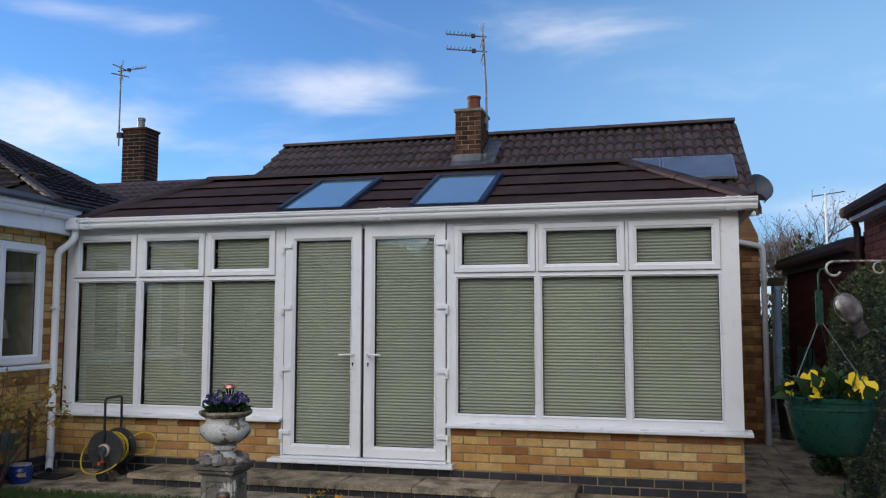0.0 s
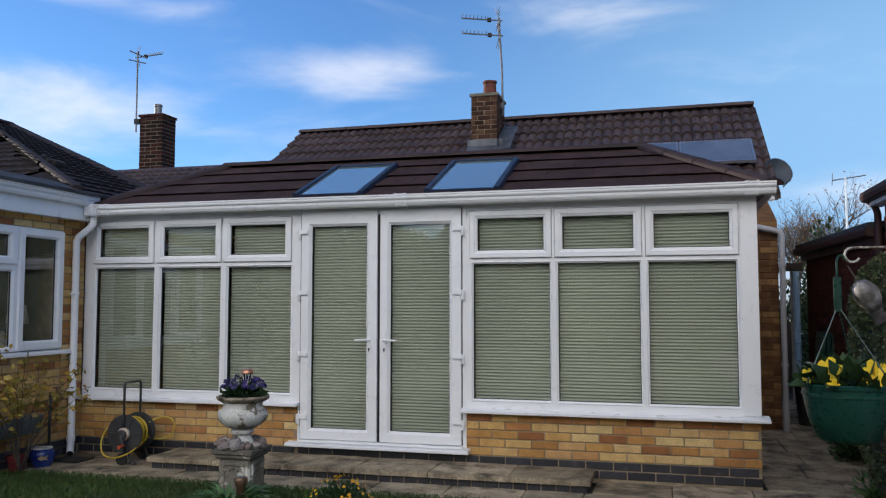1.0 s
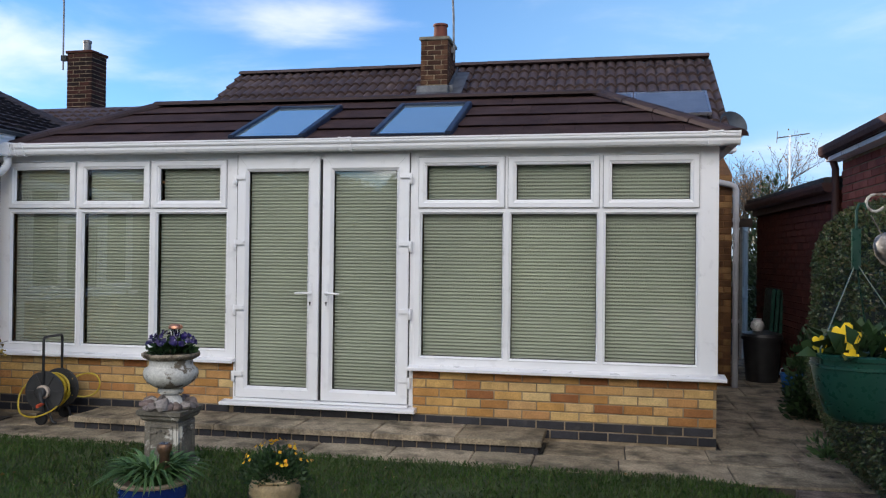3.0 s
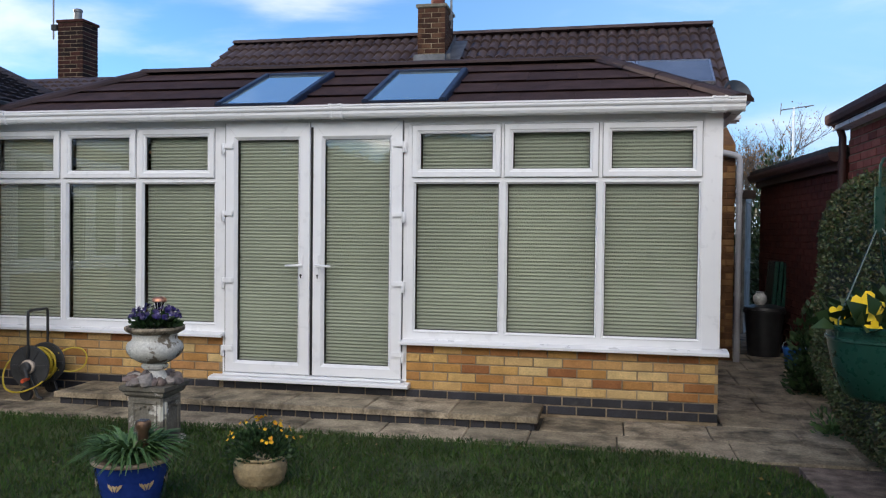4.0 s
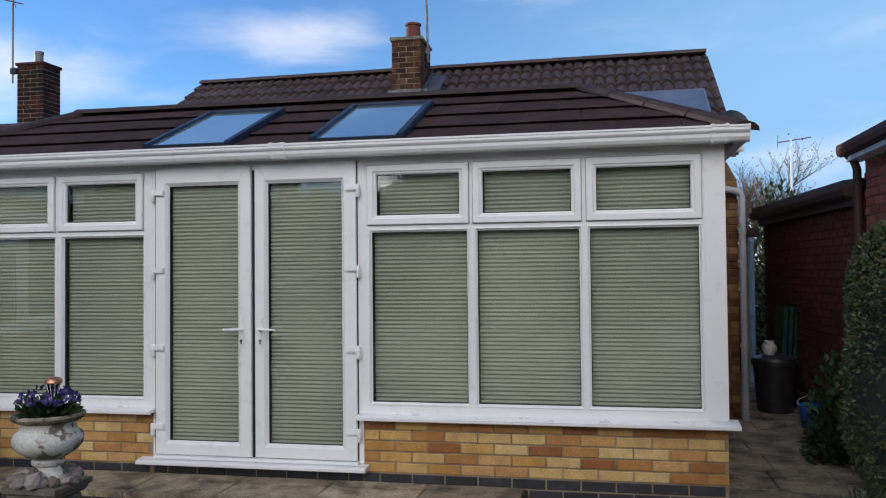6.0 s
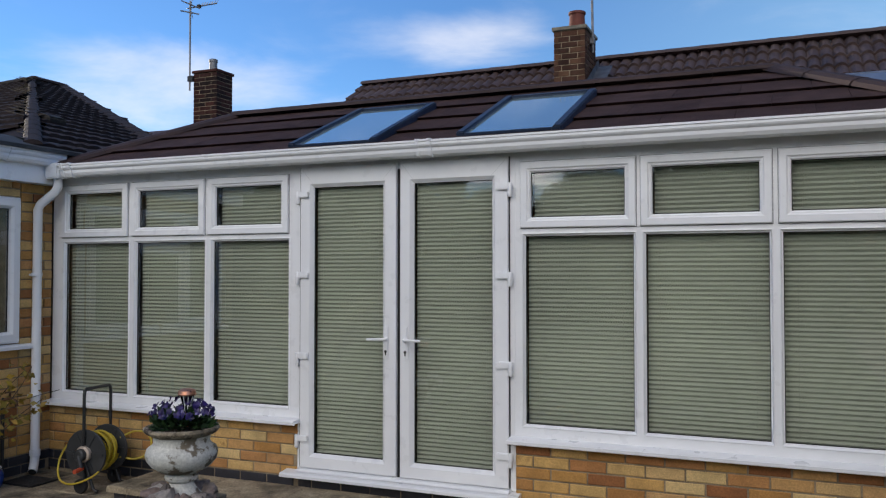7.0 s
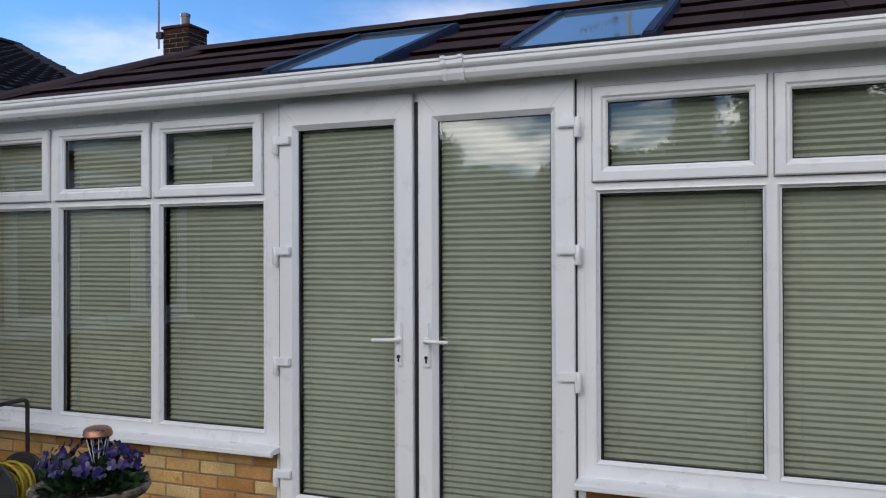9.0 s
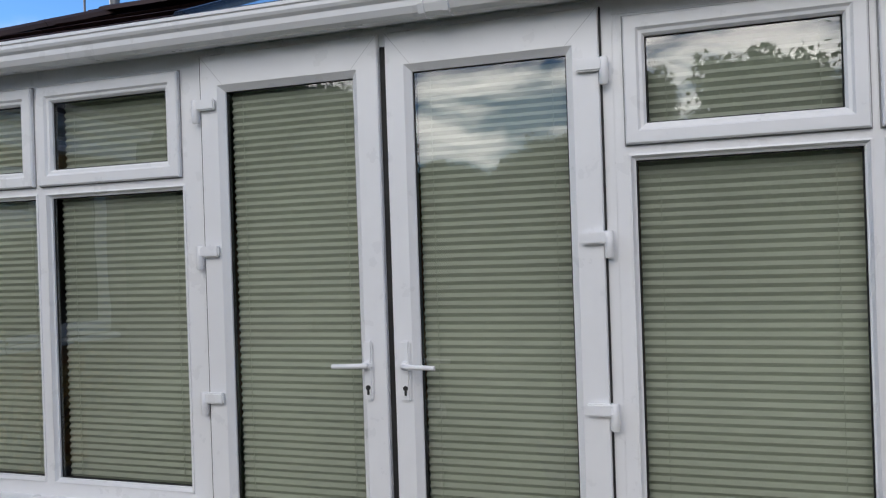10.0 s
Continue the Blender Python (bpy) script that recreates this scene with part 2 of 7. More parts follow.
TERRACOTTA = material("terracotta chimney pot", [(0.12, 0.032, 0.02), (0.15, 0.043, 0.027)], 0.8, 8, 90, 0.3, grain=0.25)
MAST = material("weathered galvanised mast", [(0.16, 0.16, 0.17), (0.24, 0.24, 0.25)], 0.6, 8, 60, 0.1, metal=0.3, grain=0.25)
LEAD = material("lead flashing", [(0.09, 0.097, 0.11), (0.16, 0.165, 0.18)], 0.5, 6, 60, 0.3, metal=0.4, grain=0.3)
SLAB = material("buff riven paving slab", [(0.33, 0.27, 0.185), (0.44, 0.365, 0.255), (0.38, 0.31, 0.215), (0.5, 0.41, 0.29)], 0.9, 5, 70, 0.9, pick="object", grain=0.5, spec=0.2, stain=(0.09, 0.075, 0.055), stain_at=(0.46, 0.66), stain_scale=4, bump_dist=0.008)
JOINT = material("dark paving joint", [(0.05, 0.045, 0.035), (0.08, 0.07, 0.05)], 0.95, 8, 90, 0.5, grain=0.4)
GRAVEL = material("pinkish gravel path", [(0.22, 0.16, 0.13), (0.32, 0.25, 0.2)], 0.95, 12, 140, 1.0, grain=0.5, bump_dist=0.012)
SOIL = material("dark soil", [(0.03, 0.022, 0.016), (0.05, 0.036, 0.026)], 0.95, 10, 90, 1.0, grain=0.4, bump_dist=0.02)
TURF = material("turf under the grass", [(0.035, 0.06, 0.014), (0.06, 0.075, 0.025)], 0.95, 4, 60, 0.8, grain=0.5, bump_dist=0.02)
GRASS = material("grass blades", [(0.038, 0.1, 0.014), (0.062, 0.145, 0.021), (0.09, 0.155, 0.034), (0.048, 0.12, 0.017), (0.14, 0.145, 0.05)], 0.6, 1.4, 30, 0.0, pick="island", grain=0.45, spec=0.3)
WOOD_DARK = material("dark stained timber", [(0.03, 0.018, 0.012), (0.05, 0.03, 0.02)], 0.7, 5, 60, 0.3, grain=0.35)
BARGE = material("brown painted fascia", [(0.05, 0.02, 0.018), (0.065, 0.028, 0.024)], 0.5, 5, 60, 0.1, grain=0.2)
ROOM = material("dim plaster room wall", [(0.22, 0.2, 0.18), (0.26, 0.24, 0.21)], 0.9, 3, 40, 0.05, grain=0.1)
FELT = material("grey roofing felt", [(0.04, 0.043, 0.045), (0.065, 0.068, 0.07)], 0.8, 6, 80, 0.3, grain=0.3)


# ---- building blocks ----
def bend(pts, n=6):
    """A smooth curve through points."""
    pts = [Vector(p) for p in pts]
    res = []
    for i in range(len(pts) - 1):
        a, b, c, d = pts[max(i - 1, 0)], pts[i], pts[i + 1], pts[min(i + 2, len(pts) - 1)]
        for k in range(n):
            t = k / n
            res.append(0.5 * (2 * b + (c - a) * t + (2 * a - 5 * b + 4 * c - d) * t * t + (3 * b - 3 * c + d - a) * t ** 3))
    return res + [pts[-1]]


class Shape:
    """Vertices and faces of one mesh in the making."""

    def __init__(self):
        self.v, self.f = [], []

    def put(self, verts, faces):
        n = len(self.v)
        self.v += [tuple(p) for p in verts]
        self.f += [tuple(i + n for i in f) for f in faces]
        return self

    def box(self, x0, x1, y0, y1, z0, z1):
        return self.put([(x, y, z) for z in (z0, z1) for y in (y0, y1) for x in (x0, x1)],
                        [(0, 2, 3, 1), (4, 5, 7, 6), (0, 1, 5, 4), (2, 6, 7, 3), (0, 4, 6, 2), (1, 3, 7, 5)])

    def ring(self, x0, x1, z0, z1, prof):
        """A mitred frame in the x-z plane; prof: rows of (inset, y)."""
        for (i0, y0), (i1, y1) in zip(prof, prof[1:]):
            a = [(x0 + i0, y0, z0 + i0), (x1 - i0, y0, z0 + i0), (x1 - i0, y0, z1 - i0), (x0 + i0, y0, z1 - i0)]
            b = [(x0 + i1, y1, z0 + i1), (x1 - i1, y1, z0 + i1), (x1 - i1, y1, z1 - i1), (x0 + i1, y1, z1 - i1)]
            self.put(a + b, [(k, (k + 1) % 4, 4 + (k + 1) % 4, 4 + k) for k in range(4)])
        return self

    def lathe(self, prof, n=24, c=(0, 0, 0), wave=None):
        """prof: rows of (radius, z), from below upwards."""
        verts = []
        for r, z in prof:
            for k in range(n):
                t = 2 * math.pi * k / n
                q = r * (wave(t, z) if wave else 1)
                verts.append((c[0] + q * math.cos(t), c[1] + q * math.sin(t), c[2] + z))
        faces = [(j * n + k, j * n + (k + 1) % n, (j + 1) * n + (k + 1) % n, (j + 1) * n + k) for j in range(len(prof) - 1) for k in range(n)]
        faces += [tuple(range(n))[::-1], tuple((len(prof) - 1) * n + k for k in range(n))]
        return self.put(verts, faces)

    def tube(self, pts, r, n=8, r1=None):
        """A round bar through pts; r may taper to r1."""
        pts = [Vector(p) for p in pts]
        verts, side = [], None
        for i, p in enumerate(pts):
            d = (pts[min(i + 1, len(pts) - 1)] - pts[max(i - 1, 0)]).normalized()
            if side is None:
                side = d.orthogonal().normalized()
            side = (side - d * side.dot(d)).normalized()
            up = d.cross(side)
            q = r if r1 is None else r + (r1 - r) * i / (len(pts) - 1)
            verts += [p + q * (math.cos(2 * math.pi * k / n) * side + math.sin(2 * math.pi * k / n) * up) for k in range(n)]
        faces = [(j * n + k, j * n + (k + 1) % n, (j + 1) * n + (k + 1) % n, (j + 1) * n + k) for j in range(len(pts) - 1) for k in range(n)]
        faces += [tuple(range(n))[::-1], tuple((len(pts) - 1) * n + k for k in range(n))]
        return self.put(verts, faces)

    def prism(self, outline, axis, lo, hi):
        """An outline of 2D points swept along an axis: 'x' takes (y, z), 'y' (x, z), 'z' (x, y)."""
        place = {"x": lambda s, p: (s, p[0], p[1]), "y": lambda s, p: (p[0], s, p[1]), "z": lambda s, p: (p[0], p[1], s)}[axis]
        n = len(outline)
        return self.put([place(s, p) for s in (lo, hi) for p in outline],
                        [(k, (k + 1) % n, n + (k + 1) % n, n + k) for k in range(n)] + [tuple(range(n))[::-1], tuple(range(n, 2 * n))])

    def turned(self, m):
        self.v = [tuple(m @ Vector(p)) for p in self.v]
        return self

    def mesh(self, name, mat, smooth=False, bevel=0.0, segs=2):
        me = bpy.data.meshes.new(name)
        me.from_pydata(self.v, [], self.f)
        bm = bmesh.new()
        bm.from_mesh(me)
        bmesh.ops.recalc_face_normals(bm, faces=bm.faces)
        if bevel:
            es = [ed for ed in bm.edges if ed.is_manifold and ed.calc_face_angle(0) > 0.5]
            bmesh.ops.bevel(bm, geom=es, offset=bevel, segments=segs, affect="EDGES", clamp_overlap=True)
        bm.to_mesh(me)
        bm.free()
        me.materials.append(mat)
        if smooth:
            me.polygons.foreach_set("use_smooth", [True] * len(me.polygons))
            me.set_sharp_from_angle(angle=radians(40))
        return me


def part(name, shape, mat, parent=None, label="", smooth=False, bevel=0.0, at=None):
    ob = new(name, shape if isinstance(shape, bpy.types.Mesh) else shape.mesh(name, mat, smooth, bevel))
    if parent:
        ob.parent = parent
    if at is not None:
        ob.matrix_basis = at
    if label:
        tagged(ob, label)
    return ob


def setting(name, shape, mat, label, category, **kw):
    return tagged(part(name, shape, mat, **kw), label, category, kind="structure")


def thing(name, label, category, at, group=""):
    """An empty at the base of a thing, to which its parts belong."""
    return tagged(at_pose(new(name), at), label, category, group)


def at_pose(ob, m):
    ob.matrix_basis = m
    return ob


def quick(name, verts, faces, mat, smooth=False):
    """A big mesh from arrays, all quads or all triangles."""
    me = bpy.data.meshes.new(name)
    verts, faces = np.asarray(verts, np.float32), np.asarray(faces, np.int32)
    k = faces.shape[1]
    me.vertices.add(len(verts))
    me.vertices.foreach_set("co", verts.ravel())
    me.loops.add(faces.size)
    me.loops.foreach_set("vertex_index", faces.ravel())
    me.polygons.add(len(faces))
    me.polygons.foreach_set("loop_start", np.arange(0, faces.size, k, dtype=np.int32))
    me.update(calc_edges=True)
    me.materials.append(mat)
    if smooth:
        me.polygons.foreach_set("use_smooth", [True] * len(faces))
    return me

# ---- ground ----
PATIO, LAWN = 0.075, 0.085
g = Shape()
g.put([(-400, -400, -0.06), (400, -400, -0.06), (400, 400, -0.06), (-400, 400, -0.06)], [(0, 1, 2, 3)])
setting("ground", g, SOIL, "dark bare earth under garden and houses", "ground")
# paving bed under the slabs, and the gravel path beside the hedge
setting("pavement", Shape().box(-6.6, 2.4, 6.06, 15.5, -0.05, PATIO - 0.018), JOINT, "patio bed with dark joints between worn slabs", "paving")
setting("path", Shape().box(0.9, 2.6, -13, 6.055, -0.05, 0.062), GRAVEL, "pinkish fine gravel path beside the hedge", "path")
# lawn with a rounded corner by the path
out = [(-9, -13), (0.88, -13), (0.9, 5.45)] + [(0.9 - 0.55 * (1 - math.cos(t)), 5.45 + 0.6 * math.sin(t)) for t in np.linspace(0.15, math.pi / 2, 8)] + [(-5.45, 6.05), (-6.4, 5.75), (-9, 5.2)]
setting("lawn", Shape().prism(out, "z", -0.05, LAWN), TURF, "short damp autumn lawn in shade", "lawn")

# ---- conservatory ----
YB, YF = 7.03, 7.04        # face of the dwarf wall, face of the window frames
XL, XD0, XD1, XR = -5.742, -3.43, -1.845, 0.535
BACK = 10.35
# dwarf wall cores, recessed behind the brick faces
wall_front_left = setting("wall_1", Shape().box(-5.75, XD0 - 0.0, YB + 0.008, YB + 0.25, -0.05, 0.602), MORTAR, "low buff brick wall on two blue brick courses", "wall")
wall_front_right = setting("wall_2", Shape().box(XD1, XR + 0.0, YB + 0.008, YB + 0.25, -0.05, 0.602), MORTAR, "low buff brick wall on two blue brick courses", "wall")
wall_door = setting("wall_3", Shape().box(XD0, XD1, YB + 0.008, YB + 0.25, -0.05, 0.245), MORTAR, "blue brick course below the door sill", "wall")
wall_side = setting("wall_4", Shape().box(XR - 0.25, XR, YB + 0.25, BACK, -0.05, 2.45), UPVC, "white side wall of the conservatory", "wall")
setting("floor", Shape().box(-5.8, XR - 0.25, YB + 0.25, BACK, -0.05, 0.25), ROOM, "plain floor inside the conservatory", "floor")
setting("ceiling", Shape().box(-5.8, XR, YB + 0.1, BACK, 2.44, 2.47), ROOM, "plain ceiling inside the conservatory", "ceiling")


def blind(x0, x1, z0, z1, y, parent=None):
    """A pleated blind: a zigzag sheet with a slim head rail."""
    pitch, depth = 0.0278, 0.014
    ob = thing("pleated_blind", "sage green pleated blind, fully drawn down behind glass", "blind", pose((x0 + x1) / 2, y, z0), "blinds behind the glass")
    w, h = (x1 - x0) / 2, z1 - z0
    n = int(h / (pitch / 2))
    s, zs = Shape(), [h - k * pitch / 2 for k in range(n + 1)] + [0.0]
    verts = []
    for k, z in enumerate(zs):
        verts += [(-w + 0.033, depth * (k % 2), z), (w - 0.028, depth * (k % 2), z)]
    s.put(verts, [(2 * k, 2 * k + 1, 2 * k + 3, 2 * k + 2) for k in range(len(zs) - 1)])
    part("fabric", s, BLIND, ob)
    part("head_rail", Shape().box(-w, w, -0.002, 0.026, h + 0.001, h + 0.02), UPVC, ob)
    for q in (-0.72, 0.72):
        part("cord", Shape().box(q * w - 0.0012, q * w + 0.0012, -0.003, -0.001, 0, h), BLIND, ob)
    return ob


def pane(x0, x1, z0, z1, y, parent):
    """Glass with a black gasket round it."""
    part("gasket", Shape().ring(x0 - 0.002, x1 + 0.002, z0 - 0.002, z1 + 0.002, [(0, y - 0.001), (0.006, y - 0.003), (0.006, y + 0.012)]), GASKET, parent)
    gl = part("pane", quick("pane", [(x0, y, z0), (x1, y, z0), (x1, y, z1), (x0, y, z1)], [(0, 1, 2, 3)], GLASS), GLASS, parent)
    gl.visible_shadow = False
    return gl


BEAD = [(0.0, 0.025), (0.0, 0.0), (0.004, -0.003)]      # frame edge


def fixed_light(name, x0, x1, z0, z1, parent):
    """A fixed pane with a sloped glazing bead; x0..z1 bound the glass."""
    s = Shape().ring(x0 - 0.02, x1 + 0.02, z0 - 0.02, z1 + 0.02, [(0, YF + 0.002), (0.0, YF - 0.004), (0.006, YF - 0.006), (0.014, YF + 0.008), (0.02, YF + 0.012), (0.02, YF + 0.03)])
    f = part(name, s, UPVC, parent)
    pane(x0, x1, z0, z1, YF + 0.022, f)
    blind(x0 - 0.03, x1 + 0.03, z0 - 0.03, z1 + 0.012, YF + 0.061)


def casement(x0, x1, z0, z1, gx0, gx1, gz0, gz1, parent):
    """A top-hung opening light that stands proud of its frame."""
    b = min(gx0 - x0, x1 - gx1)
    s = Shape().ring(x0, x1, z0, z1, [(0, YF + 0.005), (0.0, YF - 0.016), (0.005, YF - 0.021), (b - 0.026, YF - 0.021), (b - 0.018, YF - 0.012), (b - 0.008, YF - 0.01), (b, YF + 0.0), (b, YF + 0.02)])
    f = part("casement", s, UPVC, parent, "top-hung white opening light, shut")
    # grey ring on the frame round the sash, drawn for its shadow gap
    part("seal", Shape().ring(x0 - 0.005, x1 + 0.005, z0 - 0.005, z1 + 0.005, [(0, YF - 0.0012), (0.008, YF - 0.0012)]), GAP_GREY, f)
    pane(x0 + b, x1 - b, z0 + b, z1 - b, YF + 0.012, f)
    blind(x0 + b - 0.03, x1 - b + 0.03, z0 + b - 0.03, z1 - b + 0.012, YF + 0.061)


def front_window(name, x0, x1, bays, label):
    """A window of three bays: fixed panes below, opening lights above. bays: glass x of each pane below and above."""
    w = setting(name, Shape().box(x0, x1, YF, YF + 0.004, 2.345, 2.44), UPVC, label, "window")
    z0, zt0, zt1, z1 = 0.622, 1.89, 1.938, 2.36
    body = Shape()
    # outer frame and bars, butted
    edges = [x0] + [v for b in bays for v in b[0]] + [x1]
    tops = [x0] + [v for b in bays for v in b[1]] + [x1]
    body.box(x0, x1, YF, YF + 0.06, z0, 0.692)
    body.box(x0, x1, YF, YF + 0.06, zt0, 1.965)
    body.box(x0, x1, YF + 0.004, YF + 0.06, 2.285, 2.44)
    for i in range(0, len(edges), 2):
        body.box(edges[i] + (0.02 if i else 0), edges[i + 1] - (0.02 if i + 2 < len(edges) else 0), YF + 0.0005, YF + 0.0595, 0.692, zt0)
        body.box(tops[i] + (0.03 if i else 0), tops[i + 1] - (0.03 if i + 2 < len(tops) else 0), YF + 0.0005, YF + 0.0595, 1.965, 2.285)
    part("frame", body, UPVC, w)
    for (b0, b1), (t0, t1) in bays:
        fixed_light("fixed_light", b0, b1, 0.71, 1.87, w)
        m = 0.066
        casement(t0 - m, t1 + m, zt1 - 0.018, 2.33, t0, t1, 1.995, 2.255, w)
    return w


front_window("window_1", XL, XD0, [((-5.612, -4.968), (-5.575, -5.03)), ((-4.885, -4.245), (-4.857, -4.30)), ((-4.163, -3.518), (-4.137, -3.575))],
             "white upvc window of three bays with blinds drawn")
front_window("window_2", XD1, XR, [((-1.785, -1.122), (-1.746, -1.171)), ((-1.05, -0.376), (-1.01, -0.425)), ((-0.305, 0.378), (-0.26, 0.33))],
             "white upvc window of three bays with blinds drawn")
setting("wall_5", Shape().box(XD0, XD1, YF + 0.0, YF + 0.07, 2.395, 2.44), UPVC, "white head strip above the french doors", "trim")
setting("trim", Shape().box(0.41, XR + 0.006, YF - 0.012, YF + 0.05, 0.64, 2.43), UPVC, "white corner post of the conservatory", "corner post", bevel=0.004)


def sill(name, x0, x1, z, ends, label):
    """A sloped sill board with a rounded nose and a drip."""
    o = [(YB + 0.06, z + 0.02), (6.952, z + 0.004), (6.942, z - 0.002), (6.942, z - 0.02), (6.95, z - 0.025), (6.965, z - 0.024), (6.965, z - 0.016), (YB + 0.06, z - 0.016)]
    return setting(name, Shape().prism(o, "x", x0, x1), UPVC, label, "window sill")


sill("window_sill_1", -5.742, -3.405, 0.622, 0, "white upvc sill along the low wall")
sill("window_sill_2", -1.878, 0.6, 0.62, 0, "white upvc sill along the low wall")

# french doors
door = setting("door_1", Shape().box(XD0, XD0 + 0.05, YF - 0.004, YF + 0.066, 0.29, 2.394).box(XD1 - 0.05, XD1, YF - 0.004, YF + 0.066, 0.29, 2.394).box(XD0 + 0.05, XD1 - 0.05, YF - 0.0035, YF + 0.0655, 2.33, 2.394),
               UPVC, "white upvc french doors, shut, with blinds drawn", "door", bevel=0.003)
part("threshold", Shape().prism([(YF + 0.06, 0.292), (6.935, 0.278), (6.925, 0.27), (6.925, 0.252), (6.94, 0.246), (YF + 0.06, 0.246)], "x", -3.505, -1.81), UPVC, door)
part("weather_bar", Shape().prism([(YF + 0.05, 0.306), (6.985, 0.302), (6.975, 0.292), (6.975, 0.286), (YF + 0.05, 0.286)], "x", -3.40, -1.876), UPVC, door)


def leaf(x0, x1, gx0, gx1, hinge):
    """A door leaf: mitred frame, pane, four flag hinges on one edge and a lever handle on the other."""
    z0, z1, g0, g1 = 0.308, 2.372, 0.405, 2.23
    s = Shape()
    rows = [((0, 0), YF + 0.03), ((0, 0), YF - 0.02), ((0.004, 0.004), YF - 0.025), ((1, -0.024), YF - 0.025), ((1, -0.012), YF - 0.014), ((1, 0), YF - 0.004), ((1, 0), YF + 0.02)]
    rects = []
    for (k, i), y in rows:
        if k == 1:
            rects.append((gx0 + i, gx1 - i, g0 + i, g1 - i, y))
        else:
            rects.append((x0 + i, x1 - i, z0 + i, z1 - i, y))
    verts = []
    for ax0, ax1, az0, az1, y in rects:
        verts += [(ax0, y, az0), (ax1, y, az0), (ax1, y, az1), (ax0, y, az1)]
    s.put(verts, [(4 * j + k, 4 * j + (k + 1) % 4, 4 * j + 4 + (k + 1) % 4, 4 * j + 4 + k) for j in range(len(rects) - 1) for k in range(4)])
    lf = part("door_leaf", s, UPVC, door)
    # mitre lines at the corners
    for cx, gx in ((x0, gx0), (x1, gx1)):
        dx = 0.0012
        part("mitre_joint", Shape().put([(cx - dx, YF - 0.0256, z1), (cx + dx, YF - 0.0256, z1), (gx + dx, YF - 0.0256, g1 + 0.024), (gx - dx, YF - 0.0256, g1 + 0.024)], [(0, 1, 2, 3)]),
             material("mitre shadow", [(0.62, 0.62, 0.63), (0.66, 0.66, 0.67)], 0.5) if "mitre shadow" not in bpy.data.materials else bpy.data.materials["mitre shadow"], lf)
    pane(gx0, gx1, g0, g1, YF + 0.006, lf)
    blind(gx0 - 0.03, gx1 + 0.03, g0 - 0.03, g1 + 0.012, YF + 0.032)
    xe = x0 if hinge < 0 else x1
    for z in (2.182, 1.625, 1.07, 0.507):
        a, b = sorted((xe - hinge * 0.072, xe + hinge * 0.012))
        h = Shape().box(a, b, YF - 0.046, YF - 0.0252, z - 0.021, z + 0.021)
        part("hinge", h, UPVC, lf, "white flag hinge", bevel=0.005)
        kn = Shape().lathe([(0.0, -0.068), (0.012, -0.066), (0.0155, -0.06), (0.0155, 0.016), (0.012, 0.022), (0.0, 0.0225)], 14, (xe + 0.016 * hinge, YF - 0.034, z))
        part("hinge_barrel", kn, UPVC, lf, smooth=True)
    # lever handle on a long back plate
    cx = -2.73 if hinge < 0 else -2.588
    plate = Shape().box(cx - 0.0165, cx + 0.0165, YF - 0.04, YF - 0.0252, 1.078, 1.292)
    hd = part("handle", plate, UPVC, lf, "white lever handle with keyhole", bevel=0.006)
    d = 1 if hinge > 0 else -1
    part("lever", Shape().tube([(cx, YF - 0.037, 1.205), (cx, YF - 0.062, 1.205), (cx + d * 0.02, YF - 0.076, 1.205), (cx + d * 0.06, YF - 0.078, 1.204), (cx + d * 0.122, YF - 0.074, 1.202)], 0.0105, 10, 0.0085), UPVC, hd, smooth=True)
    part("rose", Shape().lathe([(0.016, 0), (0.016, 0.01), (0.012, 0.012)], 16).turned(pose(cx, YF - 0.037, 1.205, 90)), UPVC, hd)
    part("keyhole", Shape().lathe([(0.009, 0), (0.009, 0.003)], 14).turned(pose(cx, YF - 0.0402, 1.125, 90)).box(cx - 0.004, cx + 0.004, YF - 0.0432, YF - 0.0402, 1.1, 1.125), GASKET, hd, "dark keyhole")
    return lf


leaf(-3.40, -2.662, -3.30, -2.768, -1)
leaf(-2.634, -1.888, -2.54, -1.998, 1)
# black box stands in for the shade in the gap between the leaves
part("meeting_stile", Shape().box(-2.672, -2.61, YF + 0.0, YF + 0.05, 0.292, 2.38), GASKET, door, "black strip for the shade in the gap between the leaves")
# black strips on the frame, drawn for the shadow gap beside each leaf
for xs in (-3.405, -1.884):
    part("seal", Shape().box(xs - 0.003, xs + 0.003, YF - 0.012, YF - 0.0042, 0.31, 2.372), GASKET, door)

# eaves: fascia board, soffit and the ogee gutter
setting("trim_1", Shape().box(XL, XR + 0.05, 6.97, YF, 2.40, 2.432), UPVC, "white soffit board below the gutter", "soffit")
setting("trim_2", Shape().box(XL, XR + 0.05, 6.945, 6.969, 2.385, 2.455), UPVC, "white fascia board behind the gutter", "fascia")
OGEE = [(6.944, 2.385), (6.915, 2.382), (6.895, 2.392), (6.882, 2.412), (6.880, 2.432), (6.868, 2.442), (6.862, 2.452), (6.862, 2.466), (6.856, 2.470), (6.856, 2.482), (6.868, 2.483), (6.872, 2.470), (6.874, 2.448), (6.890, 2.436), (6.893, 2.414), (6.905, 2.399), (6.93, 2.394), (6.93, 2.47), (6.944, 2.47)]
gutter = setting("gutter_1", Shape().prism(OGEE, "x", -5.56, 0.668), UPVC, "white ogee gutter along the conservatory eaves", "gutter")


def swell(o, d):
    """An outline grown outwards in front by d."""
    return [(y - d, z + (d * 0.5 if z > 2.46 else -d * 0.8 if z < 2.4 else 0)) for y, z in o[:11]] + [(6.946, 2.49), (6.946, 2.38)]


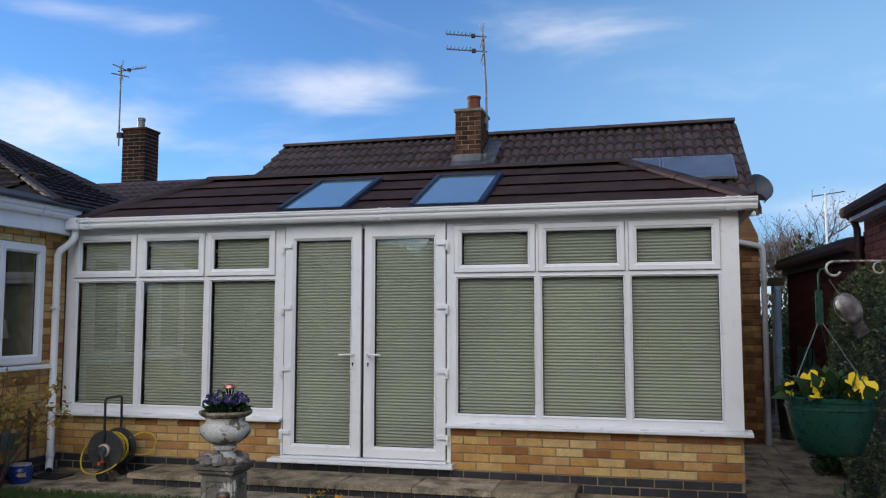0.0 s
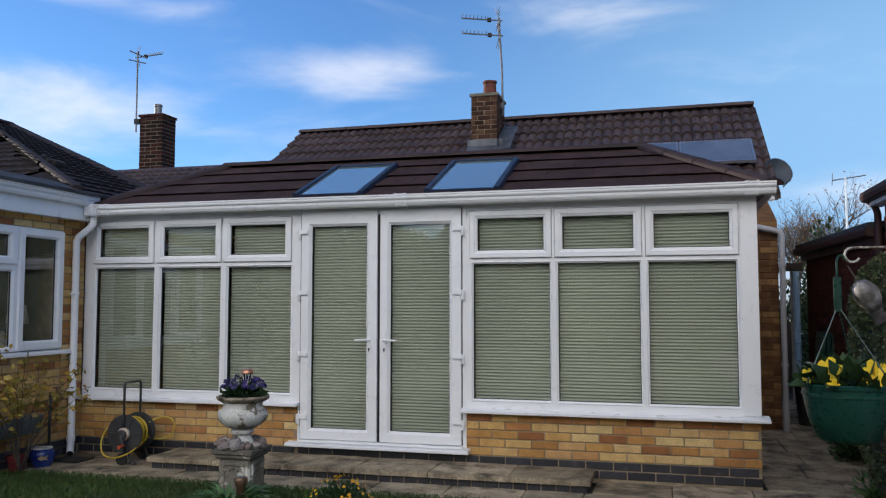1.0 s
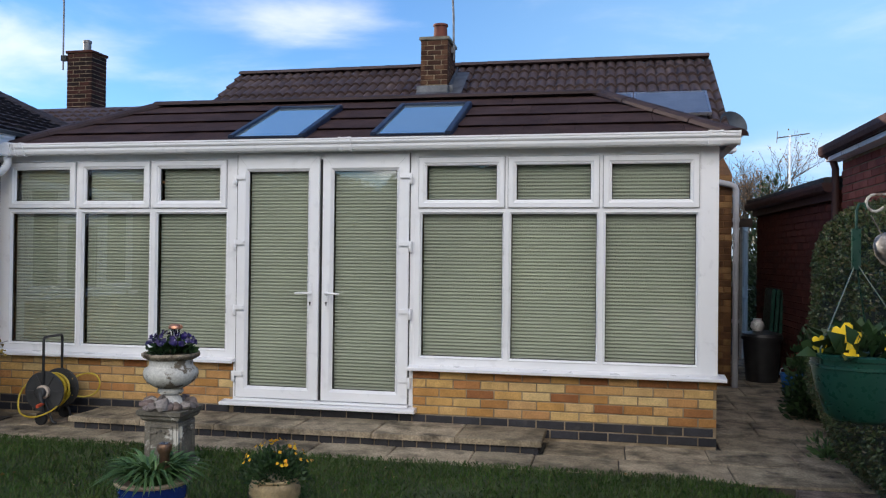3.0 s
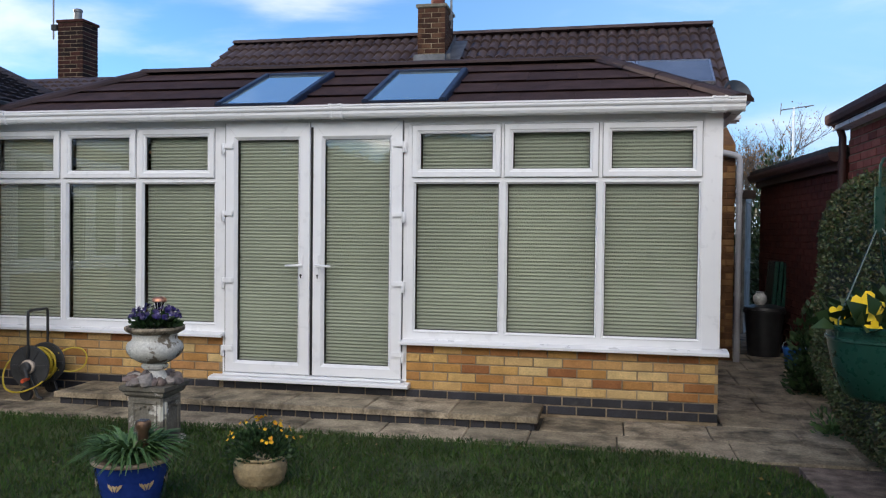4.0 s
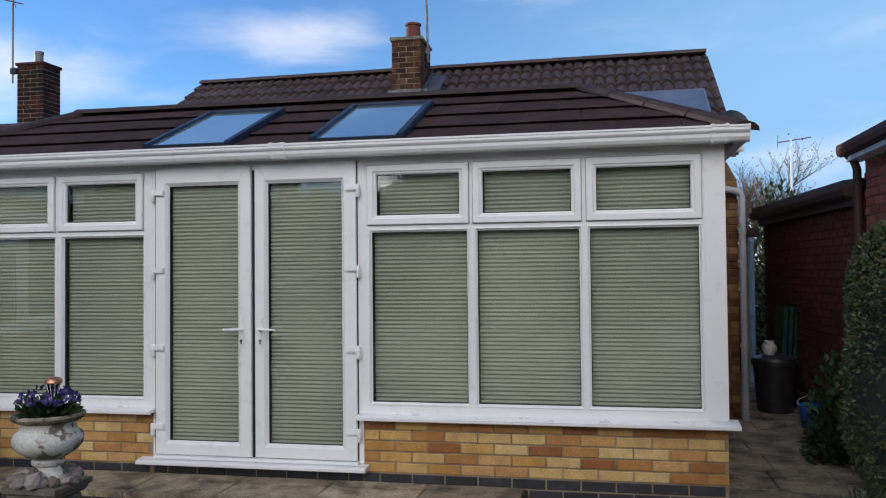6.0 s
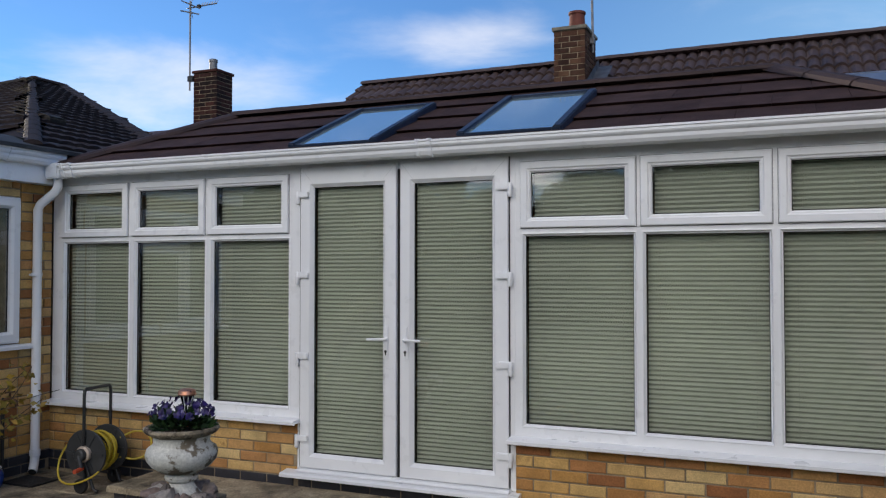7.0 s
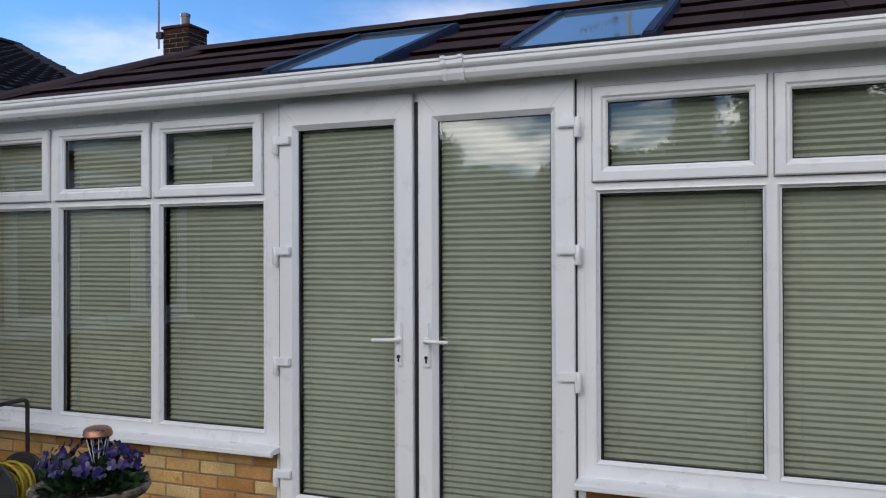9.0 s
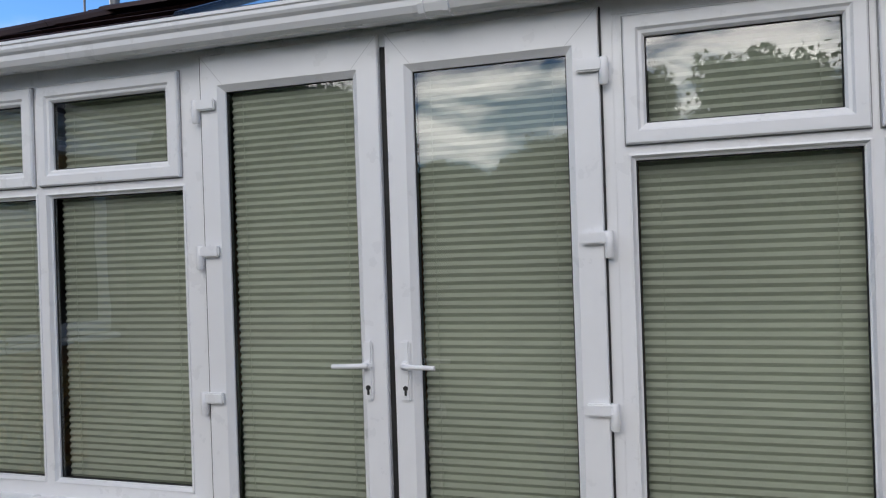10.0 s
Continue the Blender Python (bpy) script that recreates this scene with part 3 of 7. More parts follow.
for x in (-2.40, 0.495, -5.43):
    u = part("union", Shape().prism(swell(OGEE, 0.006), "x", x - 0.05, x + 0.05), UPVC, gutter, "white gutter joint bracket")
    for dx in (-0.042, 0.042):
        part("rib", Shape().prism(swell(OGEE, 0.012), "x", x + dx - 0.01, x + dx + 0.01), UPVC, u)
part("end_cap", Shape().prism(swell(OGEE, 0.004), "x", 0.667, 0.674), UPVC, gutter)
part("outlet", Shape().box(0.63, 0.735, 7.5, 7.56, 2.40, 2.445), UPVC, gutter, bevel=0.01)
part("return_gutter", Shape().box(0.60, 0.668, 6.95, 10.3, 2.39, 2.48), UPVC, gutter)

# roof shell
EY, EZ, RY, RZ = 6.93, 2.458, 8.35, 3.06
EXL, EXR, RXL, RXR, BY, BZ = -5.66, 0.655, -4.93, -0.36, 10.3, 2.46
r = Shape().put([(EXL, EY, EZ), (EXR, EY, EZ), (EXR, BY, BZ), (EXL, BY, BZ), (RXL, RY, RZ), (RXR, RY, RZ), (EXL, EY, EZ - 0.02), (EXR, EY, EZ - 0.02), (EXR, BY, BZ - 0.02), (EXL, BY, BZ - 0.02)],
                [(0, 1, 5, 4), (1, 2, 5), (2, 3, 4, 5), (3, 0, 4), (0, 6, 7, 1), (1, 7, 8, 2), (2, 8, 9, 3), (3, 9, 6, 0), (6, 9, 8, 7)])
roof = setting("roof_1", r, SLATECAP, "hipped conservatory roof of flat brown tiles", "roof")
SLOPE = Vector((0, RY - EY, RZ - EZ))
LEN = SLOPE.length
UPS = SLOPE.normalized()
NRM = Vector((1, 0, 0)).cross(UPS)          # out of the front slope
FRONT = Matrix(((1, 0, 0, 0), (0, UPS.y, NRM.y, EY), (0, UPS.z, NRM.z, EZ), (0, 0, 0, 1)))     # (x, up the slope, out)


def cut(poly, a, b):
    """The part of a polygon to the left of the line a to b."""
    def side(p):
        return (b[0] - a[0]) * (p[1] - a[1]) - (b[1] - a[1]) * (p[0] - a[0])
    res = []
    for p, q in zip(poly, poly[1:] + poly[:1]):
        sp, sq = side(p), side(q)
        if sp >= 0:
            res.append(p)
        if (sp > 0 > sq) or (sp < 0 < sq):
            k = sp / (sp - sq)
            res.append((p[0] + k * (q[0] - p[0]), p[1] + k * (q[1] - p[1])))
    return res


SKY = [(-3.475, -2.787), (-2.217, -1.535)]
SKY_V = (0.055, 1.165)


def roof_tiles():
    """Flat tiles in four rows, cut along the hips and round the skylights; each row overlaps the one below."""
    rows, wide, rng = 4, 0.42, random.Random(4)
    for j in range(rows):
        v0, v1 = j * LEN / rows - 0.015, (j + 1) * LEN / rows + 0.0
        x = -6.0 - (0.21 if j % 2 else 0) - rng.random() * 0.05
        while x < 0.9:
            w = wide
            polys = [[(x + 0.0015, v0), (x + w - 0.0015, v0), (x + w - 0.0015, v1), (x + 0.0015, v1)]]
            x += w
            for s0, s1 in SKY:
                nxt = []
                for p in polys:
                    if max(q[0] for q in p) <= s0 or min(q[0] for q in p) >= s1 or min(q[1] for q in p) >= SKY_V[1] or max(q[1] for q in p) <= SKY_V[0]:
                        nxt.append(p)
                        continue
                    nxt += [cut(p, (s0, 0), (s0, 1)), cut(p, (s1, 1), (s1, 0))]
                    mid = cut(cut(p, (s0, 1), (s0, 0)), (s1, 0), (s1, 1))
                    if mid:
                        nxt += [cut(mid, (1, SKY_V[0]), (0, SKY_V[0])), cut(mid, (0, SKY_V[1]), (1, SKY_V[1]))]
                polys = [p for p in nxt if len(p) > 2]
            for p in polys:
                p = cut(cut(p, (EXR, 0), (RXR, LEN)), (RXL, LEN), (EXL, 0))
                if len(p) < 3 or max(q[0] for q in p) - min(q[0] for q in p) < 0.01:
                    continue
                tilt = rng.uniform(-0.0015, 0.0015)
                verts = []
                for u, v in p:
                    lift = 0.006 + 0.02 * (1 - (v - v0) / (v1 - v0)) + tilt
                    verts.append((u, v, lift))
                n = len(p)
                verts += [(u, v + (0.03 if v < v0 + 0.02 else 0.0), 0.001) for u, v in p]
                s = Shape().put(verts, [tuple(range(n))] + [(k, n + k, n + (k + 1) % n, (k + 1) % n) for k in range(n)])
                part("tile", s.turned(FRONT), SLATE, roof)


def cap(name, a, b, r, parent, mat, seg=0.42, mesh_n=7):
    """Angular cap tiles in a row from a to b."""
    a, b = Vector(a), Vector(b)
    n = max(1, round((b - a).length / seg))
    d = (b - a) / n
    side = d.cross(Vector((0, 0, 1))).normalized()
    up = side.cross(d).normalized()
    for k in range(n):
        p, q = a + d * k - d.normalized() * 0.012, a + d * (k + 1)
        verts = []
        for c, grow in ((p, 1.06), (q, 0.98)):
            for t in np.linspace(0, math.pi, mesh_n):
                verts.append(c + r * grow * (math.cos(t) * side * 1.25 + (math.sin(t) * 0.62 - 0.25) * up))
        s = Shape().put(verts, [(i, i + 1, mesh_n + i + 1, mesh_n + i) for i in range(mesh_n - 1)] + [tuple(range(mesh_n)), tuple(range(mesh_n, 2 * mesh_n))])
        part(name, s, mat, parent)


roof_tiles()
up = Vector((0, 0, 0.025))
cap("hip_cap", Vector((EXR, EY, EZ)) + up, Vector((RXR, RY, RZ)) + up, 0.085, roof, SLATECAP)
cap("hip_cap", Vector((EXL, EY, EZ)) + up, Vector((RXL, RY, RZ)) + up, 0.085, roof, SLATECAP)
cap("ridge_cap", Vector((RXL, RY, RZ)) + up, Vector((RXR, RY, RZ)) + up, 0.085, roof, SLATECAP)

for s0, s1 in SKY:
    ob = thing("skylight", "roof window with dark blue frame and tinted glass", "skylight", FRONT @ pose((s0 + s1) / 2, SKY_V[0], 0.0), "skylights in the tiled roof")
    w, h = (s1 - s0) / 2, SKY_V[1] - SKY_V[0]
    fw = 0.055
    part("side_frame", Shape().box(-w, -w + fw, 0, h, 0, 0.06), BLUEFRAME, ob, bevel=0.008)
    part("side_frame", Shape().box(w - fw, w, 0, h, 0, 0.06), BLUEFRAME, ob, bevel=0.008)
    part("bottom_frame", Shape().box(-w + fw, w - fw, 0, 0.03, 0, 0.045), BLUEFRAME, ob, bevel=0.006)
    part("top_frame", Shape().box(-w + fw, w - fw, h - 0.05, h, 0, 0.058), BLUEFRAME, ob, bevel=0.006)
    part("pane", Shape().box(-w + fw, w - fw, 0.03, h - 0.05, 0.02, 0.04), SKYGLASS, ob)
    part("apron", Shape().box(-w - 0.005, w + 0.005, -0.05, 0.0, 0.004, 0.03), SLATECAP, ob, "dark flashing apron")

# ---- main house ----
MEY, MEZ, MRY, MRZ, MX0, MX1 = 11.3, 2.97, 14.0, 4.70, -6.64, 1.24
setting("wall_6", Shape().prism([(BACK + 0.01, -0.05), (BACK + 0.01, 2.5), (11.3, 2.86), (MRY, MRZ - 0.16), (17.3, 2.45), (17.3, -0.05)], "x", -6.4, 1.1), BROWNBRICK, "brown brick rear and gable wall of the bungalow", "wall")
house_wall = bpy.data.objects["wall_6"]
k = (MRZ - MEZ) / (MRY - MEY)
mroof = setting("roof_2", Shape().put([(x, y, z) for x in (MX0, MX1) for y, z in ((MEY, MEZ - 0.05), (MRY, MRZ - 0.05), (2 * MRY - MEY, MEZ - 0.05), (2 * MRY - MEY, MEZ - 0.12), (MRY, MRZ - 0.13), (MEY, MEZ - 0.12))],
                                      [(0, 1, 7, 6), (1, 2, 8, 7), (2, 3, 9, 8), (3, 4, 10, 9), (4, 5, 11, 10), (5, 0, 6, 11), (0, 5, 4, 1), (1, 4, 3, 2), (6, 7, 10, 11), (7, 8, 9, 10)]),
                PANTILE_J, "pitched bungalow roof of brown concrete pantiles", "roof")


def wave_tile(w, l, mat, rolls=2, amp=0.05, lip=0.034, n=12):
    """A concrete roof tile with rolls across its width; x across, y up the slope, z out."""
    verts = []
    for y, z in ((0, lip), (l, 0.0)):
        for i in range(n + 1):
            t = i / n
            verts.append((w * (t - 0.5), y, z + amp * abs(math.cos(math.pi * rolls * t)) ** 0.8))
    for i in range(n + 1):
        verts.append((w * (i / n - 0.5), 0, -0.004))
    m = n + 1
    return Shape().put(verts, [(i, i + 1, m + i + 1, m + i) for i in range(n)] + [(2 * m + i, 2 * m + i + 1, i + 1, i) for i in range(n)])


def tile_slope(parent, a, along, upslope, cols, rows, w, l, mat, mat_joined, singly, keep=lambda u, v: True, **kw):
    """Rows of wave tiles from the corner a; singly(u, v) tells which are pieces of their own, the rest is one field."""
    along, upslope = Vector(along).normalized(), Vector(upslope).normalized()
    out = along.cross(upslope)
    base = Matrix.Translation(a) @ Matrix((along, upslope, out)).transposed().to_4x4()
    one = wave_tile(w, l * 1.02, mat, **kw)
    me = one.mesh("tile", mat, smooth=True)
    rest, rng = Shape(), random.Random(7)
    for j in range(rows):
        for i in range(cols):
            u, v = (i + 0.5) * w, j * l
            if not keep(u, v + l / 2):
                continue
            m = base @ pose(u, v, 0.004 + rng.uniform(-0.002, 0.002), rng.uniform(-0.4, 0.4), rng.uniform(-0.3, 0.3), 0)
            if singly(u, v):
                part("tile", me, mat, parent, at=m)
            else:
                rest.put([m @ Vector(p) for p in one.v], one.f)
    if rest.v:
        tagged(part("tile_field", rest, mat_joined, parent, smooth=True), kind="stuff")


ML = math.hypot(MRY - MEY, MRZ - MEZ)
cols, rows = 26, 9
tile_slope(mroof, (MX0, MEY, MEZ - 0.04), (1, 0, 0), (0, MRY - MEY, MRZ - MEZ), cols, rows, (MX1 - MX0) / cols, ML / rows, PANTILE, PANTILE_J, lambda u, v: v > ML * 0.4, amp=0.05, lip=0.038, n=24)
cap("ridge_tile", (MX0, MRY, MRZ + 0.01), (MX1, MRY, MRZ + 0.04), 0.115, mroof, PANTILE, seg=0.45)
VERGE = material("weathered verge mortar", [(0.06, 0.048, 0.042), (0.085, 0.07, 0.06)], 0.95, 10, 120, 0.5, grain=0.3, spec=0.1)
for x in (MX0 - 0.01, MX1 + 0.01):
    part("verge", Shape().prism([(MEY, MEZ - 0.1), (MRY, MRZ - 0.1), (MRY, MRZ - 0.02), (MEY, MEZ - 0.02)], "x", x - 0.02, x + 0.02), VERGE, mroof, "weathered mortar verge")

# solar panels in one row
for i in range(7):
    x1 = 1.05 - 1.008 * i
    slope_m = Matrix.Translation((x1 - 0.5, 12.56 - 0.78 * (MRY - MEY) / ML, MEZ + k * (12.56 - MEY) - 0.78 * (MRZ - MEZ) / ML)) @ Matrix(((1, 0, 0), (0, (MRY - MEY) / ML, (MRZ - MEZ) / ML), (0, -(MRZ - MEZ) / ML, (MRY - MEY) / ML))).transposed().to_4x4() @ pose(0, 0, 0.1)
    ob = tagged(at_pose(new("solar_panel"), slope_m), "pale blue-grey solar panel in a silver frame")
    ob.parent = mroof
    fr = Shape().box(-0.497, -0.472, 0, 0.78, 0, 0.04).box(0.472, 0.497, 0, 0.78, 0, 0.04).box(-0.472, 0.472, 0, 0.025, 0, 0.04).box(-0.472, 0.472, 0.755, 0.78, 0, 0.04)
    part("frame", fr, ALU, ob)
    part("glass", Shape().box(-0.472, 0.472, 0.025, 0.755, 0.005, 0.034), SOLAR, ob)
    for y in (0.16, 0.62):
        part("rail", Shape().box(-0.5, 0.5, y - 0.02, y + 0.02, -0.07, -0.001), ALU, ob)

# ---- left wing ----
WX, WY0 = -5.745, 4.75
wing = setting("wall_7", Shape().box(WX - 0.28, WX - 0.01, WY0, 4.95, -0.05, 2.36).box(WX - 0.28, WX - 0.01, 6.73, YB, -0.05, 2.36).box(WX - 0.28, WX - 0.01, 4.95, 6.73, -0.05, 1.10).box(WX - 0.28, WX - 0.01, 4.95, 6.73, 2.22, 2.36),
               MORTAR, "buff brick side wall of the bungalow wing", "wall")
setting("wall_8", Shape().box(-15, WX - 0.28, WY0, WY0 + 0.2, -0.05, 2.36).box(-15, -14.8, WY0 + 0.2, 19, -0.05, 2.36).box(-15, -6.1, 19, 19.2, -0.05, 2.36).box(-8.4, -8.3, WY0 + 0.2, 10, -0.05, 2.36).box(-8.3, WX - 0.28, 8.4, 8.5, -0.05, 2.36),
        ROOM, "plain walls that close the bungalow wing", "wall")
setting("floor_1", Shape().box(-8.3, WX - 0.28, WY0 + 0.2, 8.4, -0.05, 0.2), WOOD_DARK, "dark floor inside the wing", "floor")
setting("ceiling_1", Shape().box(-15, WX - 0.0, WY0, 19, 2.361, 2.40), ROOM, "plain ceiling inside the wing", "ceiling")
WEX, WEZ, WPX, WPZ = -5.59, 2.60, -12.95, 5.12
WN, WF, WPN, WPF, WW, WFW = 6.7, 8.6, 13.0, 13.7, -17.4, 18.6
setting("roof_7", Shape().box(-16.2, -5.83, 4.6, 9.9, 2.405, 2.56).box(-16.2, -6.5, 9.9, 19.2, 2.405, 2.56), FELT, "flat grey felt roof behind the wing gutter", "roof")
wroof = setting("roof_3", Shape().put([(WEX, WN, WEZ), (WEX, WF, WEZ), (WW, WFW, WEZ), (WW, WN, WEZ), (WPX, WPN, WPZ), (WPX, WPF, WPZ), (WEX, WN, WEZ - 0.04), (WEX, WF, WEZ - 0.04), (WW, WFW, WEZ - 0.04), (WW, WN, WEZ - 0.04)],
                                      [(0, 1, 5, 4), (1, 2, 5), (2, 3, 4, 5), (3, 0, 4), (0, 6, 7, 1), (1, 7, 8, 2), (2, 8, 9, 3), (3, 9, 6, 0), (6, 7, 8, 9)]),
                DARKTILE, "hipped wing roof of dark weathered tiles", "roof")
WL = math.hypot(WEX - WPX, WPZ - WEZ)


def on_end(u, v):
    y, s = WN + u, v / WL
    return WN + s * (WPN - WN) - 0.1 < y < WF + s * (WPF - WF) + 0.1


tile_slope(wroof, (WEX, WN, WEZ + 0.002), (0, 1, 0), (WPX - WEX, 0, WPZ - WEZ), 23, 24, 0.3, WL / 24, DARKTILE, DARKTILE_J, lambda u, v: v < WL * 0.75, keep=on_end, amp=0.012, lip=0.03, n=8)
WNL = math.hypot(WPN - WN, WPZ - WEZ)
tile_slope(wroof, (WW, WN, WEZ + 0.002), (1, 0, 0), (0, WPN - WN, WPZ - WEZ), 35, 20, 0.301, WNL / 20, DARKTILE, DARKTILE_J, lambda u, v: False,
           keep=lambda u, v: v / WNL * (WPX - WW) < u < WEX - WW - v / WNL * (WEX - WPX), amp=0.012, lip=0.03, n=8)
lift = Vector((0, 0, 0.04))
cap("hip_tile", Vector((WEX, WN, WEZ)) + lift, Vector((WPX, WPN, WPZ)) + lift * 0.4, 0.055, wroof, DARKTILE, seg=0.42)
cap("ridge_tile", Vector((WPX, WPN, WPZ)) + lift, Vector((WPX, WPF, WPZ)) + lift, 0.12, wroof, DARKTILE, seg=0.42)
cap("hip_tile", Vector((WEX, WF, WEZ)) + lift, Vector((WPX, WPF, WPZ)) + lift, 0.10, wroof, DARKTILE, seg=0.42)
cap("hip_tile", Vector((WW, WN, WEZ)) + lift, Vector((WPX, WPN, WPZ)) + lift, 0.10, wroof, HIPTILE, seg=0.42)
part("eaves_felt", Shape().put([(WEX + 0.06, 4.6, WEZ + 0.0), (WEX + 0.06, 7.2, WEZ + 0.0), (WEX - 0.22, 7.2, WEZ + 0.10), (WEX - 0.22, 4.6, WEZ + 0.10), (WEX + 0.06, 4.6, WEZ - 0.03), (WEX + 0.06, 7.2, WEZ - 0.03)], [(0, 1, 2, 3), (0, 4, 5, 1)]), FELT, wroof, "grey felt strip at the eaves")
part("roof_vent", Shape().box(-0.09, 0.09, -0.12, 0.12, 0, 0.07), HIPTILE, wroof, "small tile vent", bevel=0.02, at=pose(-7.2, 8.3, 3.17, 0, 20, 0))
setting("trim_4", Shape().box(WX - 0.0, -5.64, 4.7, YB - 0.02, 2.335, 2.55), UPVC, "white fascia board of the wing", "fascia", bevel=0.003)
OG2 = [(-(y - 6.944), z + 0.09) for y, z in OGEE]
gutter2 = setting("gutter_2", Shape().prism([(p[0] - 5.638, p[1]) for p in OG2], "y", 4.6, 6.99), UPVC, "white gutter along the wing eaves", "gutter")
for y in (6.5, 5.6):
    part("bracket", Shape().prism([(p[0] * 1.06 - 5.638, p[1] - 0.004) for p in OG2[:11]] + [(-5.636, 2.575), (-5.636, 2.47)], "y", y - 0.02, y + 0.02), UPVC, gutter2)

# link roof between the house and the wing
lroof = setting("roof_4", Shape().put([(-9.9, 9.2, 2.62), (-6.6, 9.2, 2.62), (-6.6, 12.2, 3.76), (-9.9, 12.2, 3.76), (-9.9, 15.2, 2.62), (-6.6, 15.2, 2.62)], [(0, 1, 2, 3), (3, 2, 5, 4), (0, 3, 4), (1, 5, 2), (0, 4, 5, 1)]), PANTILE_J, "low link roof of brown pantiles", "roof")
LL = math.hypot(3, 1.14)
tile_slope(lroof, (-9.9, 9.2, 2.625), (1, 0, 0), (0, 3, 1.14), 11, 10, 0.3, LL / 10, PANTILE, PANTILE_J, lambda u, v: True)
cap("ridge_tile", (-9.9, 12.2, 3.79), (-6.6, 12.2, 3.79), 0.1, lroof, PANTILE, seg=0.45)

# ---- neighbour's house beyond the path ----
NY = 9.05
nwall = setting("wall_9", Shape().box(1.94, 2.1, 3.0, NY, -0.05, 2.5), MORTAR, "dark red brick wall of the neighbouring house", "wall")
setting("wall_10", Shape().box(2.1, 8.0, 3.0, 3.2, -0.05, 2.5).box(2.1, 8.0, NY - 0.2, NY, -0.05, 2.5), REDBRICK, "end walls of the neighbouring house", "wall")
nroof = setting("roof_5", Shape().put([(1.80, 2.7, 2.60), (1.80, NY + 0.1, 2.60), (4.8, NY + 0.1, 4.3), (4.8, 2.7, 4.3), (8.0, 2.7, 2.6), (8.0, NY + 0.1, 2.6), (1.80, 2.7, 2.54), (1.80, NY + 0.1, 2.54), (8.0, NY + 0.1, 2.54), (8.0, 2.7, 2.54)],
                                      [(0, 1, 2, 3), (3, 2, 5, 4), (0, 3, 4), (1, 5, 2), (0, 6, 7, 1), (6, 9, 8, 7), (4, 5, 8, 9), (0, 4, 9, 6), (1, 7, 8, 5)]), DARKTILE, "neighbouring roof of dark tiles", "roof")
setting("trim_5", Shape().box(1.80, 1.93, 2.8, NY + 0.06, 2.49, 2.53), UPVC, "pale soffit of the neighbouring eaves", "soffit")
ngut = setting("gutter_3", Shape().prism([(1.80, 2.54), (1.775, 2.535), (1.745, 2.55), (1.735, 2.59), (1.738, 2.635), (1.80, 2.635)], "y", 2.8, NY + 0.1), BARGE, "brown gutter of the neighbouring house", "gutter")
part("downpipe", Shape().tube([(1.79, NY + 0.0, 2.56), (1.85, NY + 0.0, 2.5), (1.875, NY + 0.0, 2.42), (1.875, NY + 0.0, 0.1)], 0.036, 10), BARGE, ngut, smooth=True)
# lower garage behind it, turned slightly towards the path
GM = pose(1.90, NY + 0.06, 0, 0, 0, 3.2)
gwall = setting("wall_11", Shape().box(0.01, 0.22, 0, 3.3, -0.05, 2.22).box(0.22, 2.4, 3.1, 3.3, -0.05, 2.22), MORTAR, "red brick garage wall, coloured dark for the shaded passage", "wall", at=GM)
groof = setting("roof_6", Shape().put([(-0.12, 0, 2.34), (-0.12, 3.4, 2.34), (2.6, 3.4, 2.62), (2.6, 0, 2.62), (-0.12, 0, 2.28), (-0.12, 3.4, 2.28), (2.6, 3.4, 2.5), (2.6, 0, 2.5)], [(0, 1, 2, 3), (0, 4, 5, 1), (1, 5, 6, 2), (3, 2, 6, 7), (0, 3, 7, 4), (4, 7, 6, 5)]), FELT, "low felted garage roof", "roof", at=GM)
setting("trim_6", Shape().box(-0.05, -0.002, 0, 3.35, 2.12, 2.275), BARGE, "brown garage fascia board", "fascia", at=GM)
setting("gutter_4", Shape().prism([(-0.051, 2.2), (-0.09, 2.19), (-0.135, 2.21), (-0.15, 2.25), (-0.15, 2.285), (-0.051, 2.285)], "y", -0.05, 3.4), BARGE, "brown half-round garage gutter", "gutter", at=GM)

